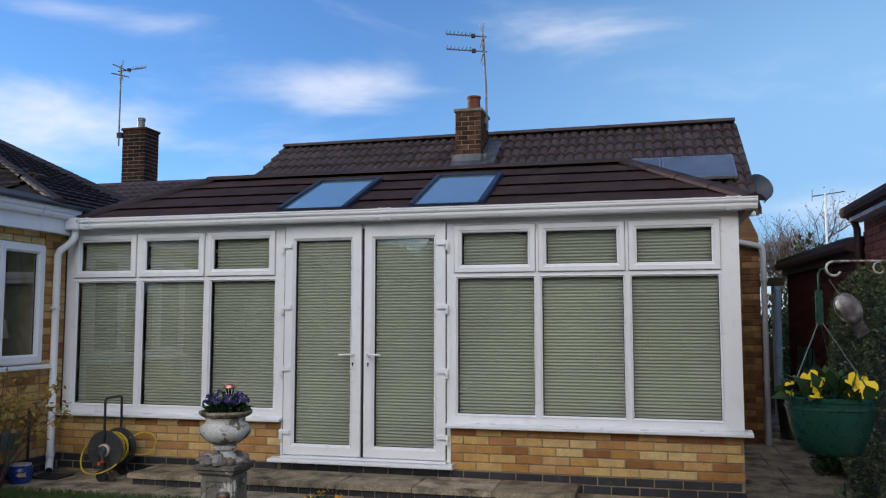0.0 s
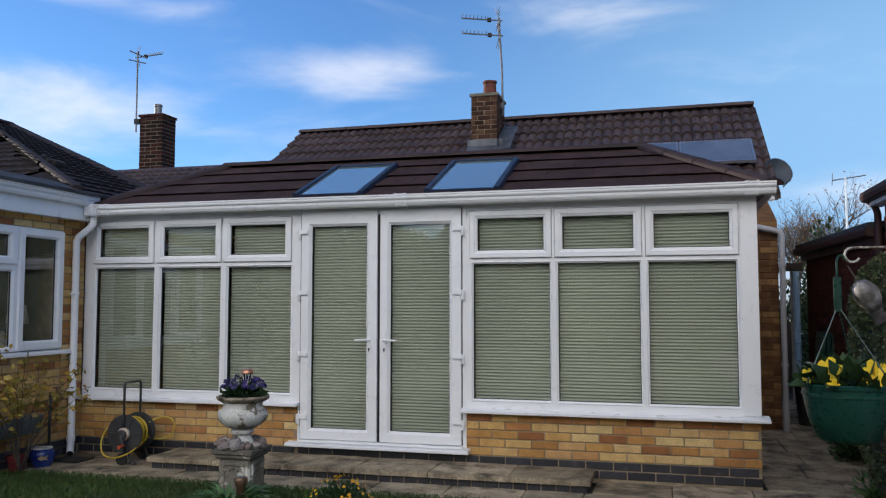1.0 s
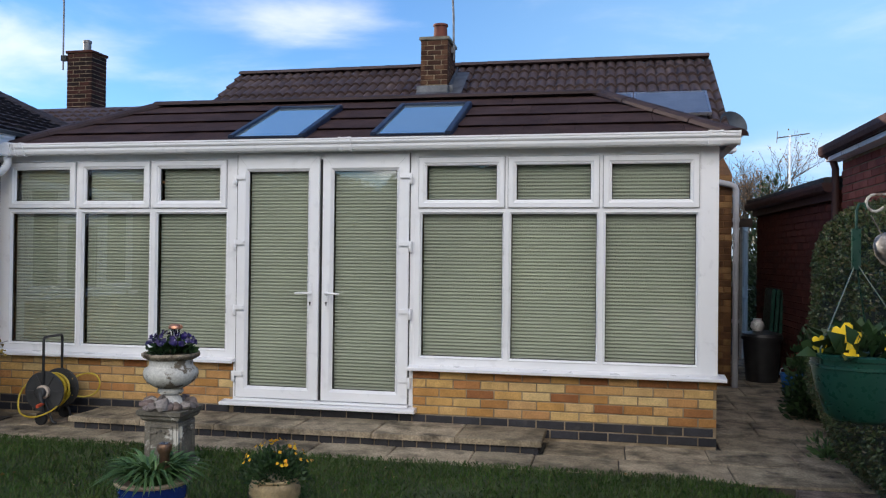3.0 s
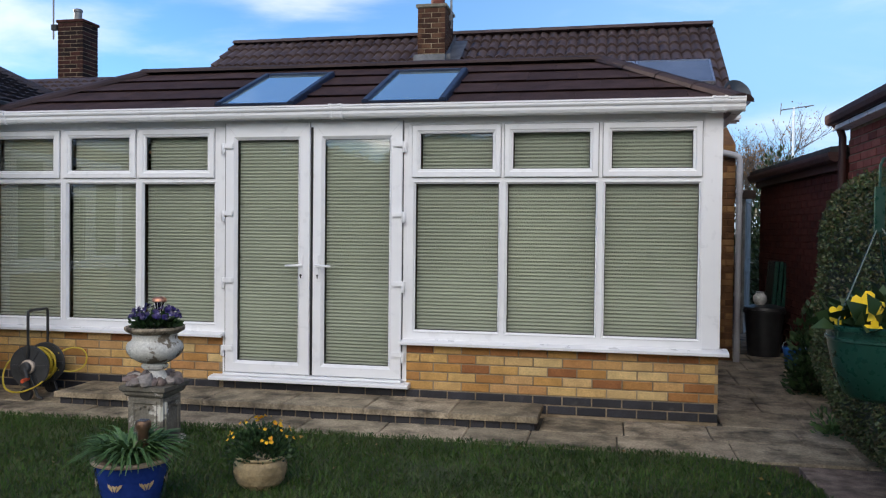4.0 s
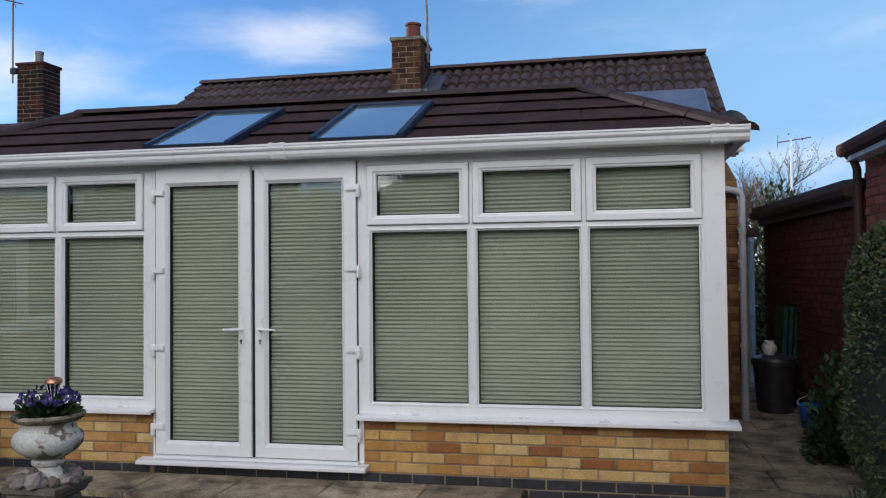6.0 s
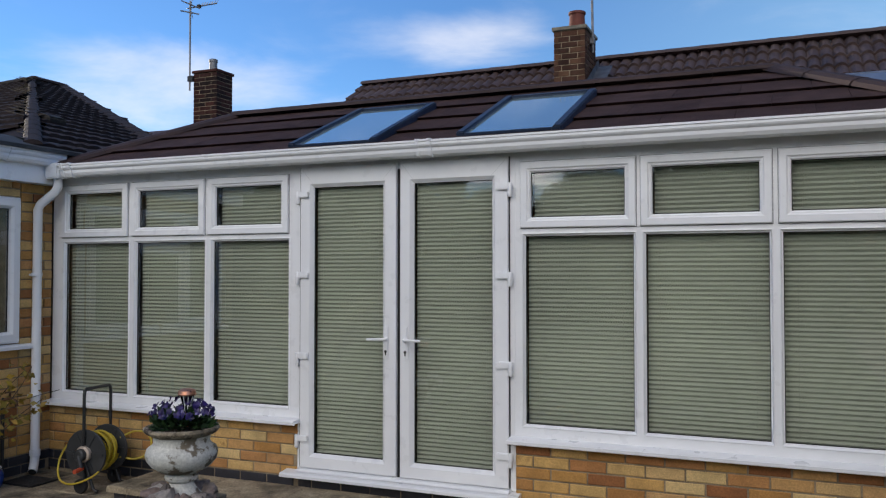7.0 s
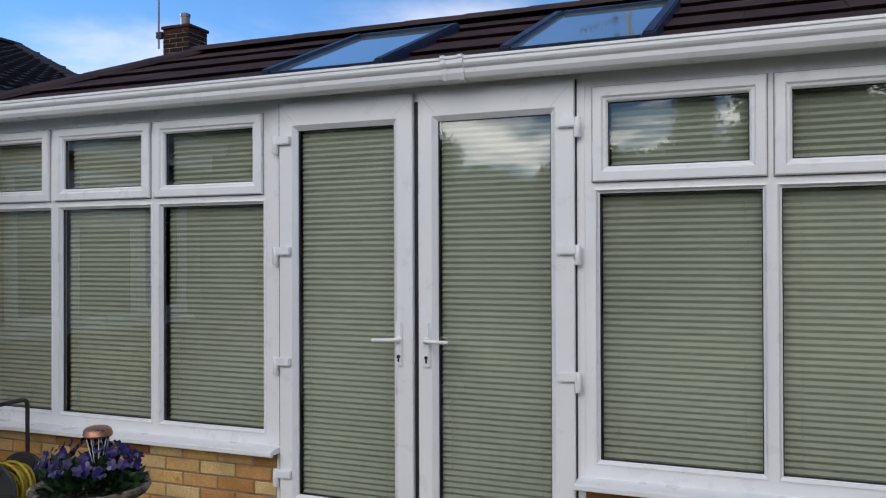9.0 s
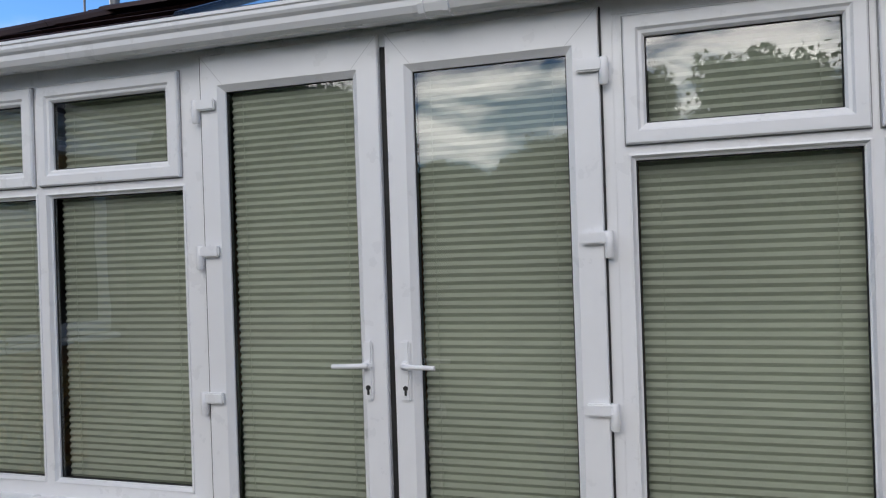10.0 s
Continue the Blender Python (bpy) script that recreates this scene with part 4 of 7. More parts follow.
# ---- wing window, with the room behind it ----
def wing_window():
    """A casement window of three bays, built facing the garden and turned into the side wall."""
    m = pose(WX, 0, 0, 0, 0, 90)          # local x runs along the wall, local -y faces out
    w = setting("window_3", Shape().ring(4.952, 6.728, 1.102, 2.218, [(0, 0.06), (0, 0.0), (0.03, 0.0), (0.03, 0.06)]), UPVC, "white upvc casement window of the bungalow wing", "window", at=m)
    part("mullion", Shape().box(5.515, 5.565, 0.0, 0.06, 1.132, 2.188), UPVC, w)
    part("mullion", Shape().box(6.115, 6.165, 0.0, 0.06, 1.132, 2.188), UPVC, w)
    part("transom", Shape().box(5.565, 6.115, 0.0, 0.06, 1.83, 1.88), UPVC, w)
    part("sill", Shape().prism([(0.06, 1.10), (-0.045, 1.088), (-0.055, 1.08), (-0.055, 1.055), (0.06, 1.055)], "x", 4.90, 6.86), UPVC, w)
    for x0, x1, z0, z1, b, y in ((4.965, 5.52, 1.115, 2.205, 0.075, -0.02), (6.16, 6.715, 1.115, 2.205, 0.075, -0.02), (5.56, 6.12, 1.875, 2.205, 0.07, -0.02), (5.555, 6.125, 1.12, 1.84, 0.03, 0.0)):
        s = part("casement", Shape().ring(x0, x1, z0, z1, [(0, 0.01), (0, y), (0.004, y - 0.004), (b - 0.02, y - 0.004), (b, y + 0.014), (b, 0.03)]), UPVC, w)
        gx = part("pane", quick("pane", [(x0 + b, 0.02, z0 + b), (x1 - b, 0.02, z0 + b), (x1 - b, 0.02, z1 - b), (x0 + b, 0.02, z1 - b)], [(0, 1, 2, 3)], GLASS), GLASS, s)
        gx.visible_shadow = False
        part("gasket", Shape().ring(x0 + b - 0.001, x1 - b + 0.001, z0 + b - 0.001, z1 - b + 0.001, [(0, 0.018), (0.006, 0.016), (0.006, 0.03)]), GASKET, s)


wing_window()
setting("window_sill_3", Shape().box(-6.35, WX - 0.07, 4.97, 6.72, 1.08, 1.115), UPVC, "white window board inside the wing window", "window board")
SHADE = material("cream lampshade fabric", [(0.6, 0.56, 0.48), (0.66, 0.62, 0.54)], 0.8, 6, 200, 0.1)
CHINA = material("pale glazed ornament", [(0.5, 0.5, 0.48), (0.65, 0.64, 0.62)], 0.3, 20, 90, 0.05)
CURTAIN = material("grey-green curtain cloth", [(0.10, 0.12, 0.10), (0.15, 0.17, 0.14)], 0.9, 6, 180, 0.2)
lamp = thing("table_lamp", "table lamp with cream fabric shade on the window board", "lamp", pose(-6.18, 6.65, 1.115))
part("base", Shape().lathe([(0.05, 0), (0.055, 0.02), (0.03, 0.05), (0.045, 0.11), (0.03, 0.17), (0.012, 0.2), (0.012, 0.24)], 18), CHINA, lamp, smooth=True)
part("shade", Shape().lathe([(0.105, 0.22), (0.075, 0.40), (0.073, 0.40), (0.102, 0.22)], 24), SHADE, lamp, "cream tapered lampshade", smooth=True)
orn = thing("ornament", "small pale glazed ornament on the window board", "ornament", pose(-6.12, 6.40, 1.115))
part("body", Shape().lathe([(0.03, 0), (0.045, 0.03), (0.04, 0.07), (0.02, 0.1), (0.028, 0.13), (0.01, 0.16)], 14), CHINA, orn, smooth=True)
cur = thing("curtain", "grey-green curtain drawn aside at the wing window", "curtain", pose(-6.42, 6.62, 0.3))
cs, vs = Shape(), []
for z in (0.0, 2.0):
    for i in range(33):
        vs.append((0.025 * math.sin(i * 1.3), -0.02 + i * 0.009, z))
cs.put(vs, [(i, i + 1, 34 + i, 33 + i) for i in range(32)])
part("cloth", cs, CURTAIN, cur, smooth=True)
part("rail", Shape().tube([(0, -1.7, 2.02), (0, 0.35, 2.02)], 0.012), UPVC, cur)

# ---- downpipes ----
dp = tagged(new("downpipe"), "white round downpipe with swan neck at the corner", "downpipe")
dp.matrix_basis = pose(-5.70, 6.85, PATIO)
part("pipe", Shape().tube([(0.13, 0.07, 2.31), (0.13, 0.07, 2.24), (0.115, 0.06, 2.20), (0.02, 0.005, 2.10), (0, 0, 2.06), (0, 0, 1.4), (0, 0, 0.13), (0.012, -0.02, 0.07), (0.035, -0.05, 0.035)], 0.034, 16), UPVC, dp, smooth=True)
for z in (1.55, 0.62):
    c = part("clip", Shape().lathe([(0.0345, -0.014), (0.039, -0.014), (0.039, 0.014), (0.0345, 0.014)], 16, (0, 0, z)).box(-0.075, -0.03, -0.02, 0.02, z - 0.012, z + 0.012).box(0.03, 0.0, -0.075, -0.03, z - 0.008, z + 0.008), UPVC, dp, "white pipe clip")
part("socket", Shape().lathe([(0.035, 0), (0.04, 0.005), (0.04, 0.05), (0.035, 0.055)], 16, (0, 0, 0.14)), UPVC, dp)
part("mouth", Shape().lathe([(0.0, 0), (0.03, 0.001)], 14).turned(pose(0.037, -0.053, 0.033, 125, 0, 30)), GASKET, dp, "dark pipe mouth")
part("hopper", Shape().box(0.06, 0.2, 0.0, 0.09, 2.30, 2.42), UPVC, dp, "white gutter corner box", bevel=0.012)
dpr = tagged(new("downpipe"), "grey downpipe on the rear house wall", "downpipe")
dpr.matrix_basis = pose(1.135, 10.28, PATIO)
part("pipe", Shape().tube([(-0.32, 0.0, 2.36), (-0.06, 0, 2.30), (-0.015, 0, 2.28), (0, 0, 2.24), (0, 0, 1.2), (0, 0, 0.0)], 0.034, 14), UPVC_GREY, dpr, smooth=True)
for z in (1.9, 0.75):
    part("clip", Shape().lathe([(0.0345, -0.02), (0.042, -0.02), (0.042, 0.02), (0.0345, 0.02)], 14, (0, 0, z)).box(-0.015, 0.015, 0.03, 0.055, z - 0.015, z + 0.015), UPVC_GREY, dpr, "grey pipe clip")
dr = tagged(new("drain_grate"), "dark drain cover under the downpipe", "drain")
dr.matrix_basis = pose(-5.53, 6.66, PATIO)
part("grate", Shape().box(-0.16, 0.16, -0.12, 0.12, 0.001, 0.014), GASKET, dr, bevel=0.004)

# ---- chimneys ----
_bricks = {}


def brick_mesh(length, h, mat):
    key = (round(length, 3), round(h, 3), mat.name)
    if key not in _bricks:
        l, c = length / 2, 0.004
        v = [(-l + c, -0.0, c), (l - c, 0, c), (l - c, 0, h - c), (-l + c, 0, h - c), (-l, c, 0), (l, c, 0), (l, c, h), (-l, c, h), (-l, 0.06, 0), (l, 0.06, 0), (l, 0.06, h), (-l, 0.06, h)]
        f = [(0, 1, 2, 3)] + [(k, 4 + k, 4 + (k + 1) % 4, (k + 1) % 4) for k in range(4)] + [(4 + k, 8 + k, 8 + (k + 1) % 4, 4 + (k + 1) % 4) for k in range(4)]
        _bricks[key] = Shape().put(v, f).mesh("brick", mat)
    return _bricks[key]


def brickwork(parent, u0, u1, z0, courses, pitch, mat, place, keep=lambda a, b, z: True, seed=1, unit=0.225, first=0, name="brick", single=lambda u, z: True, mat_joined=None):
    """Stretcher courses from u0 to u1; place(u, z) gives the pose of a brick's middle foot."""
    rng, joined = random.Random(seed), Shape()
    for j in range(courses):
        z, x = z0 + j * pitch, u0 - (unit / 2 if (j + first) % 2 else 0)
        while x < u1 - 0.02:
            a, b = max(x, u0), min(x + unit - 0.01, u1)
            x += unit
            if b - a < 0.035 or not keep(a, b, z):
                continue
            a, b = round(a / 0.005) * 0.005, round(b / 0.005) * 0.005
            m = place((a + b) / 2, z) @ pose(0, rng.uniform(-0.0015, 0.0015), 0, 0, 0, rng.uniform(-0.3, 0.3))
            me = brick_mesh(b - a, pitch - 0.01, mat)
            if single((a + b) / 2, z):
                part(name, me, mat, parent, at=m)
            else:
                joined.put([m @ v.co for v in me.vertices], [tuple(p.vertices) for p in me.polygons])
    if joined.v:
        tagged(part("brick_field", joined, mat_joined or mat, parent), kind="stuff")


def chimney(name, x0, x1, y0, y1, z0, z1, mat, label):
    c = tagged(new(name), label, "chimney")
    c.matrix_basis = pose(x0, y0, z0)
    w, d, h = x1 - x0, y1 - y0, z1 - z0
    part("core", Shape().box(0.008, w - 0.008, 0.008, d - 0.008, 0, h), MORTAR, c)
    n = round(h / 0.075)
    h = n * 0.075
    unit = (w + 0.01) / 2
    brickwork(c, 0, w, 0, n, 0.075, mat, lambda u, z: pose(u, 0, z), unit=unit, seed=3)
    brickwork(c, 0, d, 0, n, 0.075, mat, lambda u, z: pose(w, u, z, 0, 0, 90), unit=unit, first=1, seed=4)
    brickwork(c, 0, w, 0, n, 0.075, mat, lambda u, z: pose(u, d, z, 0, 0, 180), unit=unit, seed=5)
    brickwork(c, 0, d, 0, n, 0.075, mat, lambda u, z: pose(0, u, z, 0, 0, -90), unit=unit, first=1, seed=6)
    part("cap", Shape().box(-0.025, w + 0.025, -0.025, d + 0.025, h, h + 0.05), SOOTBRICK if mat is SOOTBRICK else WEATHERSTONE, c, "weathered projecting cap course", bevel=0.008)
    part("flaunching", Shape().put([(0.0, 0.0, h + 0.05), (w, 0, h + 0.05), (w, d, h + 0.05), (0, d, h + 0.05), (w * 0.3, d * 0.3, h + 0.085), (w * 0.7, d * 0.3, h + 0.085), (w * 0.7, d * 0.7, h + 0.085), (w * 0.3, d * 0.7, h + 0.085)],
                                   [(0, 1, 5, 4), (1, 2, 6, 5), (2, 3, 7, 6), (3, 0, 4, 7), (4, 5, 6, 7)]), MORTAR, c)
    return c


WEATHERSTONE = material("lichened stone", [(0.17, 0.15, 0.11), (0.25, 0.22, 0.17)], 0.9, 8, 90, 0.5, grain=0.4)
c1 = chimney("chimney", -3.10, -2.685, 12.62, 13.25, 3.75, 4.82, CHIMBRICK, "square buff brick chimney stack with clay pot")
part("pot", Shape().lathe([(0.11, 0), (0.105, 0.1), (0.1, 0.2), (0.115, 0.21), (0.115, 0.24), (0.09, 0.245), (0.09, 0.1)], 22, (0.24, 0.3, 1.12)), TERRACOTTA, c1, "terracotta chimney pot", smooth=True)
part("apron_flashing", Shape().put([(-0.06, -0.16, 0.155), (0.5, -0.16, 0.155), (0.5, -0.008, 0.26), (-0.06, -0.008, 0.26), (0.5, -0.008, 0.36), (-0.06, -0.008, 0.36)], [(0, 1, 2, 3), (3, 2, 4, 5)]), LEAD, c1, "grey lead apron")
part("side_flashing", Shape().put([(0.445, -0.15, 0.17), (0.445, 0.68, 0.70), (0.64, 0.68, 0.70), (0.64, -0.15, 0.17), (0.445, 0.68, 0.8), (0.445, -0.15, 0.30)], [(0, 1, 2, 3), (0, 1, 4, 5)]), LEAD, c1, "grey lead side flashing")
c2 = chimney("chimney", -10.13, -9.62, 14.0, 14.45, 3.4, 5.22, SOOTBRICK, "tall sooty red brick chimney stack with steel flue")
part("flue", Shape().lathe([(0.07, 0), (0.07, 0.14), (0.08, 0.145), (0.08, 0.19), (0.06, 0.2)], 18, (0.26, 0.22, 1.89)), MAST, c2, "short steel flue terminal", smooth=True)


def yagi(parent, mast_top, z, d, length, n):
    """A yagi aerial on a mast: boom, elements and a reflector grid."""
    d = Vector(d).normalized()
    s = d.cross(Vector((0, 0, 1)))
    p = Vector((mast_top[0], mast_top[1], z))
    a = part("aerial", Shape().tube([p - d * 0.06, p + d * length], 0.012, 6), MAST, parent, "grey yagi aerial")
    for i in range(n):
        q = p + d * (0.22 + (length - 0.22) * i / (n - 1))
        part("element", Shape().tube([q - s * 0.09 + Vector((0, 0, 0.03)), q + s * 0.09 + Vector((0, 0, 0.03))], 0.006, 5), MAST, a)
    for g in (-1, 1):
        for q in (0.06, 0.12, 0.18):
            part("reflector", Shape().tube([p + Vector((0, 0, g * q)) - s * 0.14, p + Vector((0, 0, g * q)) + s * 0.14], 0.005, 5), MAST, a)
        part("reflector_arm", Shape().tube([p, p + Vector((0, 0, g * 0.2)) + d * 0.05], 0.006, 5), MAST, a)
    part("junction_box", Shape().box(-0.03, 0.03, -0.025, 0.025, -0.03, 0.03), GASKET, a, "black junction box", at=Matrix.Translation(p + d * 0.16))


m1 = thing("television_aerial", "tall mast with two yagi aerials strapped to the chimney", "aerial", pose(-2.65, 12.93, 4.55))
part("mast", Shape().tube([(0, 0, 0), (-0.01, 0, 0.7), (-0.06, 0, 1.6)], 0.017, 8), MAST, m1, smooth=True)
part("bracket", Shape().box(-0.06, 0.02, -0.03, 0.03, 0.12, 0.2), MAST, m1)
yagi(m1, (-0.06, 0), 1.56, (-1, -0.35, 0.04), 0.6, 7)
yagi(m1, (-0.05, 0), 1.31, (-1, -0.35, 0.04), 0.6, 7)
m2 = thing("television_aerial", "thin mast with a yagi aerial strapped to the chimney", "aerial", pose(-10.2, 13.98, 4.9))
part("mast", Shape().tube([(0, 0, 0), (0, 0, 1.62)], 0.016, 8), MAST, m2, smooth=True)
part("bracket", Shape().box(-0.03, 0.08, -0.03, 0.04, 0.16, 0.26), GASKET, m2)
yagi(m2, (0, 0), 1.5, (0.6, 0.7, 0.3), 0.5, 7)
part("dipole", Shape().tube([(-0.14, -0.1, 1.44), (0.12, 0.1, 1.40)], 0.012, 6), MAST, m2)
part("dipole", Shape().tube([(-0.12, -0.1, 1.62), (0.14, 0.1, 1.5)], 0.012, 6), MAST, m2)

m3 = thing("television_aerial", "pale thin aerial mast far beyond the garage roof", "aerial", pose(5.7, 30.0, 0.0))
part("mast", Shape().tube([(0, 0, -0.1), (0, 0, 5.75)], 0.04, 7), ALU, m3, "pale grey mast", smooth=True)
boom = part("aerial", Shape().tube([(-0.42, 0.0, 5.66), (0.62, 0.0, 5.8)], 0.018, 6), MAST, m3)
for q in (-0.36, -0.22, 0.1, 0.3, 0.5):
    part("element", Shape().tube([(q, -0.2, 5.72 + 0.13 * q), (q, 0.2, 5.72 + 0.13 * q)], 0.012, 5), MAST, boom)
part("reflector", Shape().tube([(-0.42, 0, 5.5), (-0.4, 0, 5.9)], 0.014, 5), MAST, boom)

dish = thing("satellite_dish", "grey satellite dish on the gable wall", "satellite dish", pose(1.1, 12.0, 3.17))
DISH = material("grey dish mesh", [(0.04, 0.05, 0.065), (0.06, 0.075, 0.095)], 0.6, 6, 120, 0.2)
ds = Shape().lathe([(0.0, 0.0)] + [(0.2 * q, 0.08 * q * q) for q in (0.25, 0.5, 0.75, 0.92, 1.0)] + [(0.2, 0.088)] + [(0.2 * q, 0.08 * q * q + 0.008) for q in (0.9, 0.6, 0.3, 0.05)], 28)
part("reflector", ds.turned(pose(0.2, 0, 0.12, 70, 0, 25)), DISH, dish, smooth=True)
part("arm", Shape().tube([(0.0, 0.05, -0.05), (0.22, 0.05, 0.02), (0.28, 0.02, 0.11)], 0.016, 8), ALU, dish, smooth=True)
part("feed_arm", Shape().tube([(0.29, -0.02, -0.06), (0.37, -0.25, 0.02)], 0.009, 6), ALU, dish)

# ---- brick faces ----
PC = 0.0725
for wall, x0, x1, sd in ((wall_front_left, -5.81, XD0, 11), (wall_front_right, XD1, XR, 12)):
    brickwork(wall, x0, x1, 0.093, 2, PC, ENGBRICK, lambda u, z: pose(u, YB, z), seed=sd)
    brickwork(wall, x0, x1, 0.093 + 2 * PC, 5, PC, BUFF, lambda u, z: pose(u, YB, z), seed=sd + 5)
brickwork(wall_door, XD0 + 0.01, XD1 - 0.01, 0.093, 2, PC, ENGBRICK, lambda u, z: pose(u, YB, z), seed=31)
brickwork(wing, 5.2, YB, 0.093, 2, 0.075, ENGBRICK, lambda u, z: pose(WX, u, z, 0, 0, 90), seed=21)
brickwork(wing, 6.735, YB, 0.243, 28, 0.075, BUFF, lambda u, z: pose(WX, u, z, 0, 0, 90), seed=22, first=1)
brickwork(wing, 5.2, 6.725, 0.243, 11, 0.075, BUFF, lambda u, z: pose(WX, u, z, 0, 0, 90), seed=26)
brickwork(wing, 5.2, 6.725, 2.225, 2, 0.065, BUFF, lambda u, z: pose(WX, u, z, 0, 0, 90), seed=27)
brickwork(house_wall, 0.57, 1.1, 0.093, 32, 0.075, BROWNBRICK, lambda u, z: pose(u, BACK, z), seed=23)
RED_J = material("dark red brick field", [(0.13, 0.04, 0.03), (0.2, 0.06, 0.045), (0.24, 0.08, 0.055), (0.16, 0.05, 0.04)], 0.9, 9, 100, 0.5, pick="island", grain=0.35, spec=0.15)
brickwork(nwall, 5.2, NY, 0.9, 21, 0.075, REDBRICK, lambda u, z: pose(1.93, u, z, 0, 0, -90), seed=24, single=lambda u, z: u > 6.2 and z > 1.1, mat_joined=RED_J)
# darker copy of the neighbour's red: the passage's shade is in the colour
SHADED_RED = material("red garage brick with passage shade in its colour", [(0.07, 0.022, 0.018), (0.1, 0.032, 0.026), (0.085, 0.028, 0.022)], 0.9, 9, 100, 0.5, pick="object", grain=0.35, spec=0.15)
SHADED_RED_J = material("red garage brick field with passage shade in its colour", [(0.07, 0.022, 0.018), (0.1, 0.032, 0.026), (0.085, 0.028, 0.022)], 0.9, 9, 100, 0.5, pick="island", grain=0.35, spec=0.15)
gwall.data.materials[0] = SHADED_RED
brickwork(gwall, 0.0, 3.3, 0.15, 27, 0.075, SHADED_RED, lambda u, z: pose(0, u, z, 0, 0, -90), seed=25, single=lambda u, z: u < 3.0 and z > 0.6, mat_joined=SHADED_RED_J)

# ---- paving ----
_slabs = {}


def slab(parent, x0, x1, y0, y1, z0, z1, mat, rng, name="slab", jag=0.0):
    key = (round(x1 - x0, 2), round(y1 - y0, 2), round(z1 - z0, 3))
    if key not in _slabs:
        a, b, h, c = key[0] / 2 - 0.005, key[1] / 2 - 0.005, key[2], 0.006
        r = random.Random(len(_slabs))
        top = [(x * (a - c) + r.uniform(-0.006, 0.006), y * (b - c) + r.uniform(-0.006, 0.006), h + r.uniform(-0.003, 0.003)) for x, y in ((-1, -1), (0, -1), (1, -1), (1, 0), (1, 1), (0, 1), (-1, 1), (-1, 0))]
        mid = [(x * a, y * b, h - c) for x, y in ((-1, -1), (0, -1), (1, -1), (1, 0), (1, 1), (0, 1), (-1, 1), (-1, 0))]
        low = [(x * a, y * b, 0) for x, y in ((-1, -1), (0, -1), (1, -1), (1, 0), (1, 1), (0, 1), (-1, 1), (-1, 0))]
        cen = [(r.uniform(-0.05, 0.05), r.uniform(-0.05, 0.05), h + 0.002)]
        f = [(k, (k + 1) % 8, 24) for k in range(8)] + [(8 + k, 8 + (k + 1) % 8, (k + 1) % 8, k) for k in range(8)] + [(16 + k, 16 + (k + 1) % 8, 8 + (k + 1) % 8, 8 + k) for k in range(8)]
        _slabs[key] = Shape().put(top + mid + low + cen, f).mesh(name, mat)
    part(name, _slabs[key], mat, parent, at=pose((x0 + x1) / 2, (y0 + y1) / 2, z0, rng.uniform(-0.25, 0.25), rng.uniform(-0.25, 0.25), rng.uniform(-0.3, 0.3)))


pav = bpy.data.objects["pavement"]
rng = random.Random(5)
x = -6.5
while x < 1.9:
    w = rng.choice((0.6, 0.75, 0.45))
    slab(pav, x, x + w, 6.08, 6.56, PATIO - 0.03, PATIO + 0.0, SLAB, rng)
    x += w
for x0, x1 in ((-6.5, -6.05), (-6.05, -5.45), (-5.45, -4.85), (-4.85, -4.62), (-0.75, -0.15), (-0.15, 0.45), (0.45, 1.05), (1.05, 1.65)):
    slab(pav, x0, x1, 6.56, 7.02, PATIO - 0.03, PATIO, SLAB, rng)
y = 7.02
while y < 13.5:
    h = rng.choice((0.45, 0.6))
    x = 0.57
    while x < 1.7:
        w = rng.choice((0.45, 0.6, 0.38))
        slab(pav, x, x + w, y, y + h, PATIO - 0.03, PATIO, SLAB, rng)
        x += w
    y += h
step = thing("garden_step", "long low step of stone slabs on dark brick", "step", pose(0, 0, 0))
part("core", Shape().box(-4.58, -0.79, 6.555, 7.02, 0.05, 0.133), MORTAR, step)
rng = random.Random(9)
for i in range(6):
    slab(step, -4.63 + i * 0.647, -4.63 + (i + 1) * 0.647, 6.50, 7.022, 0.134, 0.176, SLAB, rng)
brickwork(step, -4.60, -0.77, 0.066, 1, 0.072, ENGBRICK, lambda u, z: pose(u, 6.545, z), unit=0.112, seed=41)
brickwork(step, 6.55, 7.02, 0.066, 1, 0.072, ENGBRICK, lambda u, z: pose(-0.775, u, z, 0, 0, 90), unit=0.112, seed=42)

# ---- plants: leaves, blades and petals ----
def leaves(name, pts, dirs, size, mat, rng, slim=0.5, droop=0.25):
    """Many small leaves, each a folded pair of quads. pts: places; dirs: ways in which they point."""
    n = len(pts)
    d = dirs / (np.linalg.norm(dirs, axis=1, keepdims=True) + 1e-9)
    r = rng.normal(size=(n, 3))
    s = np.cross(d, r)
    s /= np.linalg.norm(s, axis=1, keepdims=True) + 1e-9
    up = np.cross(s, d)
    l = (size * rng.uniform(0.6, 1.3, n))[:, None]
    w = l * slim
    a = pts
    b = pts + d * l * 0.5 + s * w * 0.5 + up * w * 0.15
    c = pts + d * l - up * l * droop
    e = pts + d * l * 0.5 - s * w * 0.5 + up * w * 0.15
    verts = np.stack([a, b, c, e], 1).reshape(-1, 3)
    return quick(name, verts, np.arange(4 * n).reshape(-1, 4), mat)


def foliage(name, cols, rough=0.5):
    return material(name, cols, rough, 3, 40, 0.0, pick="island", grain=0.35, spec=0.4)


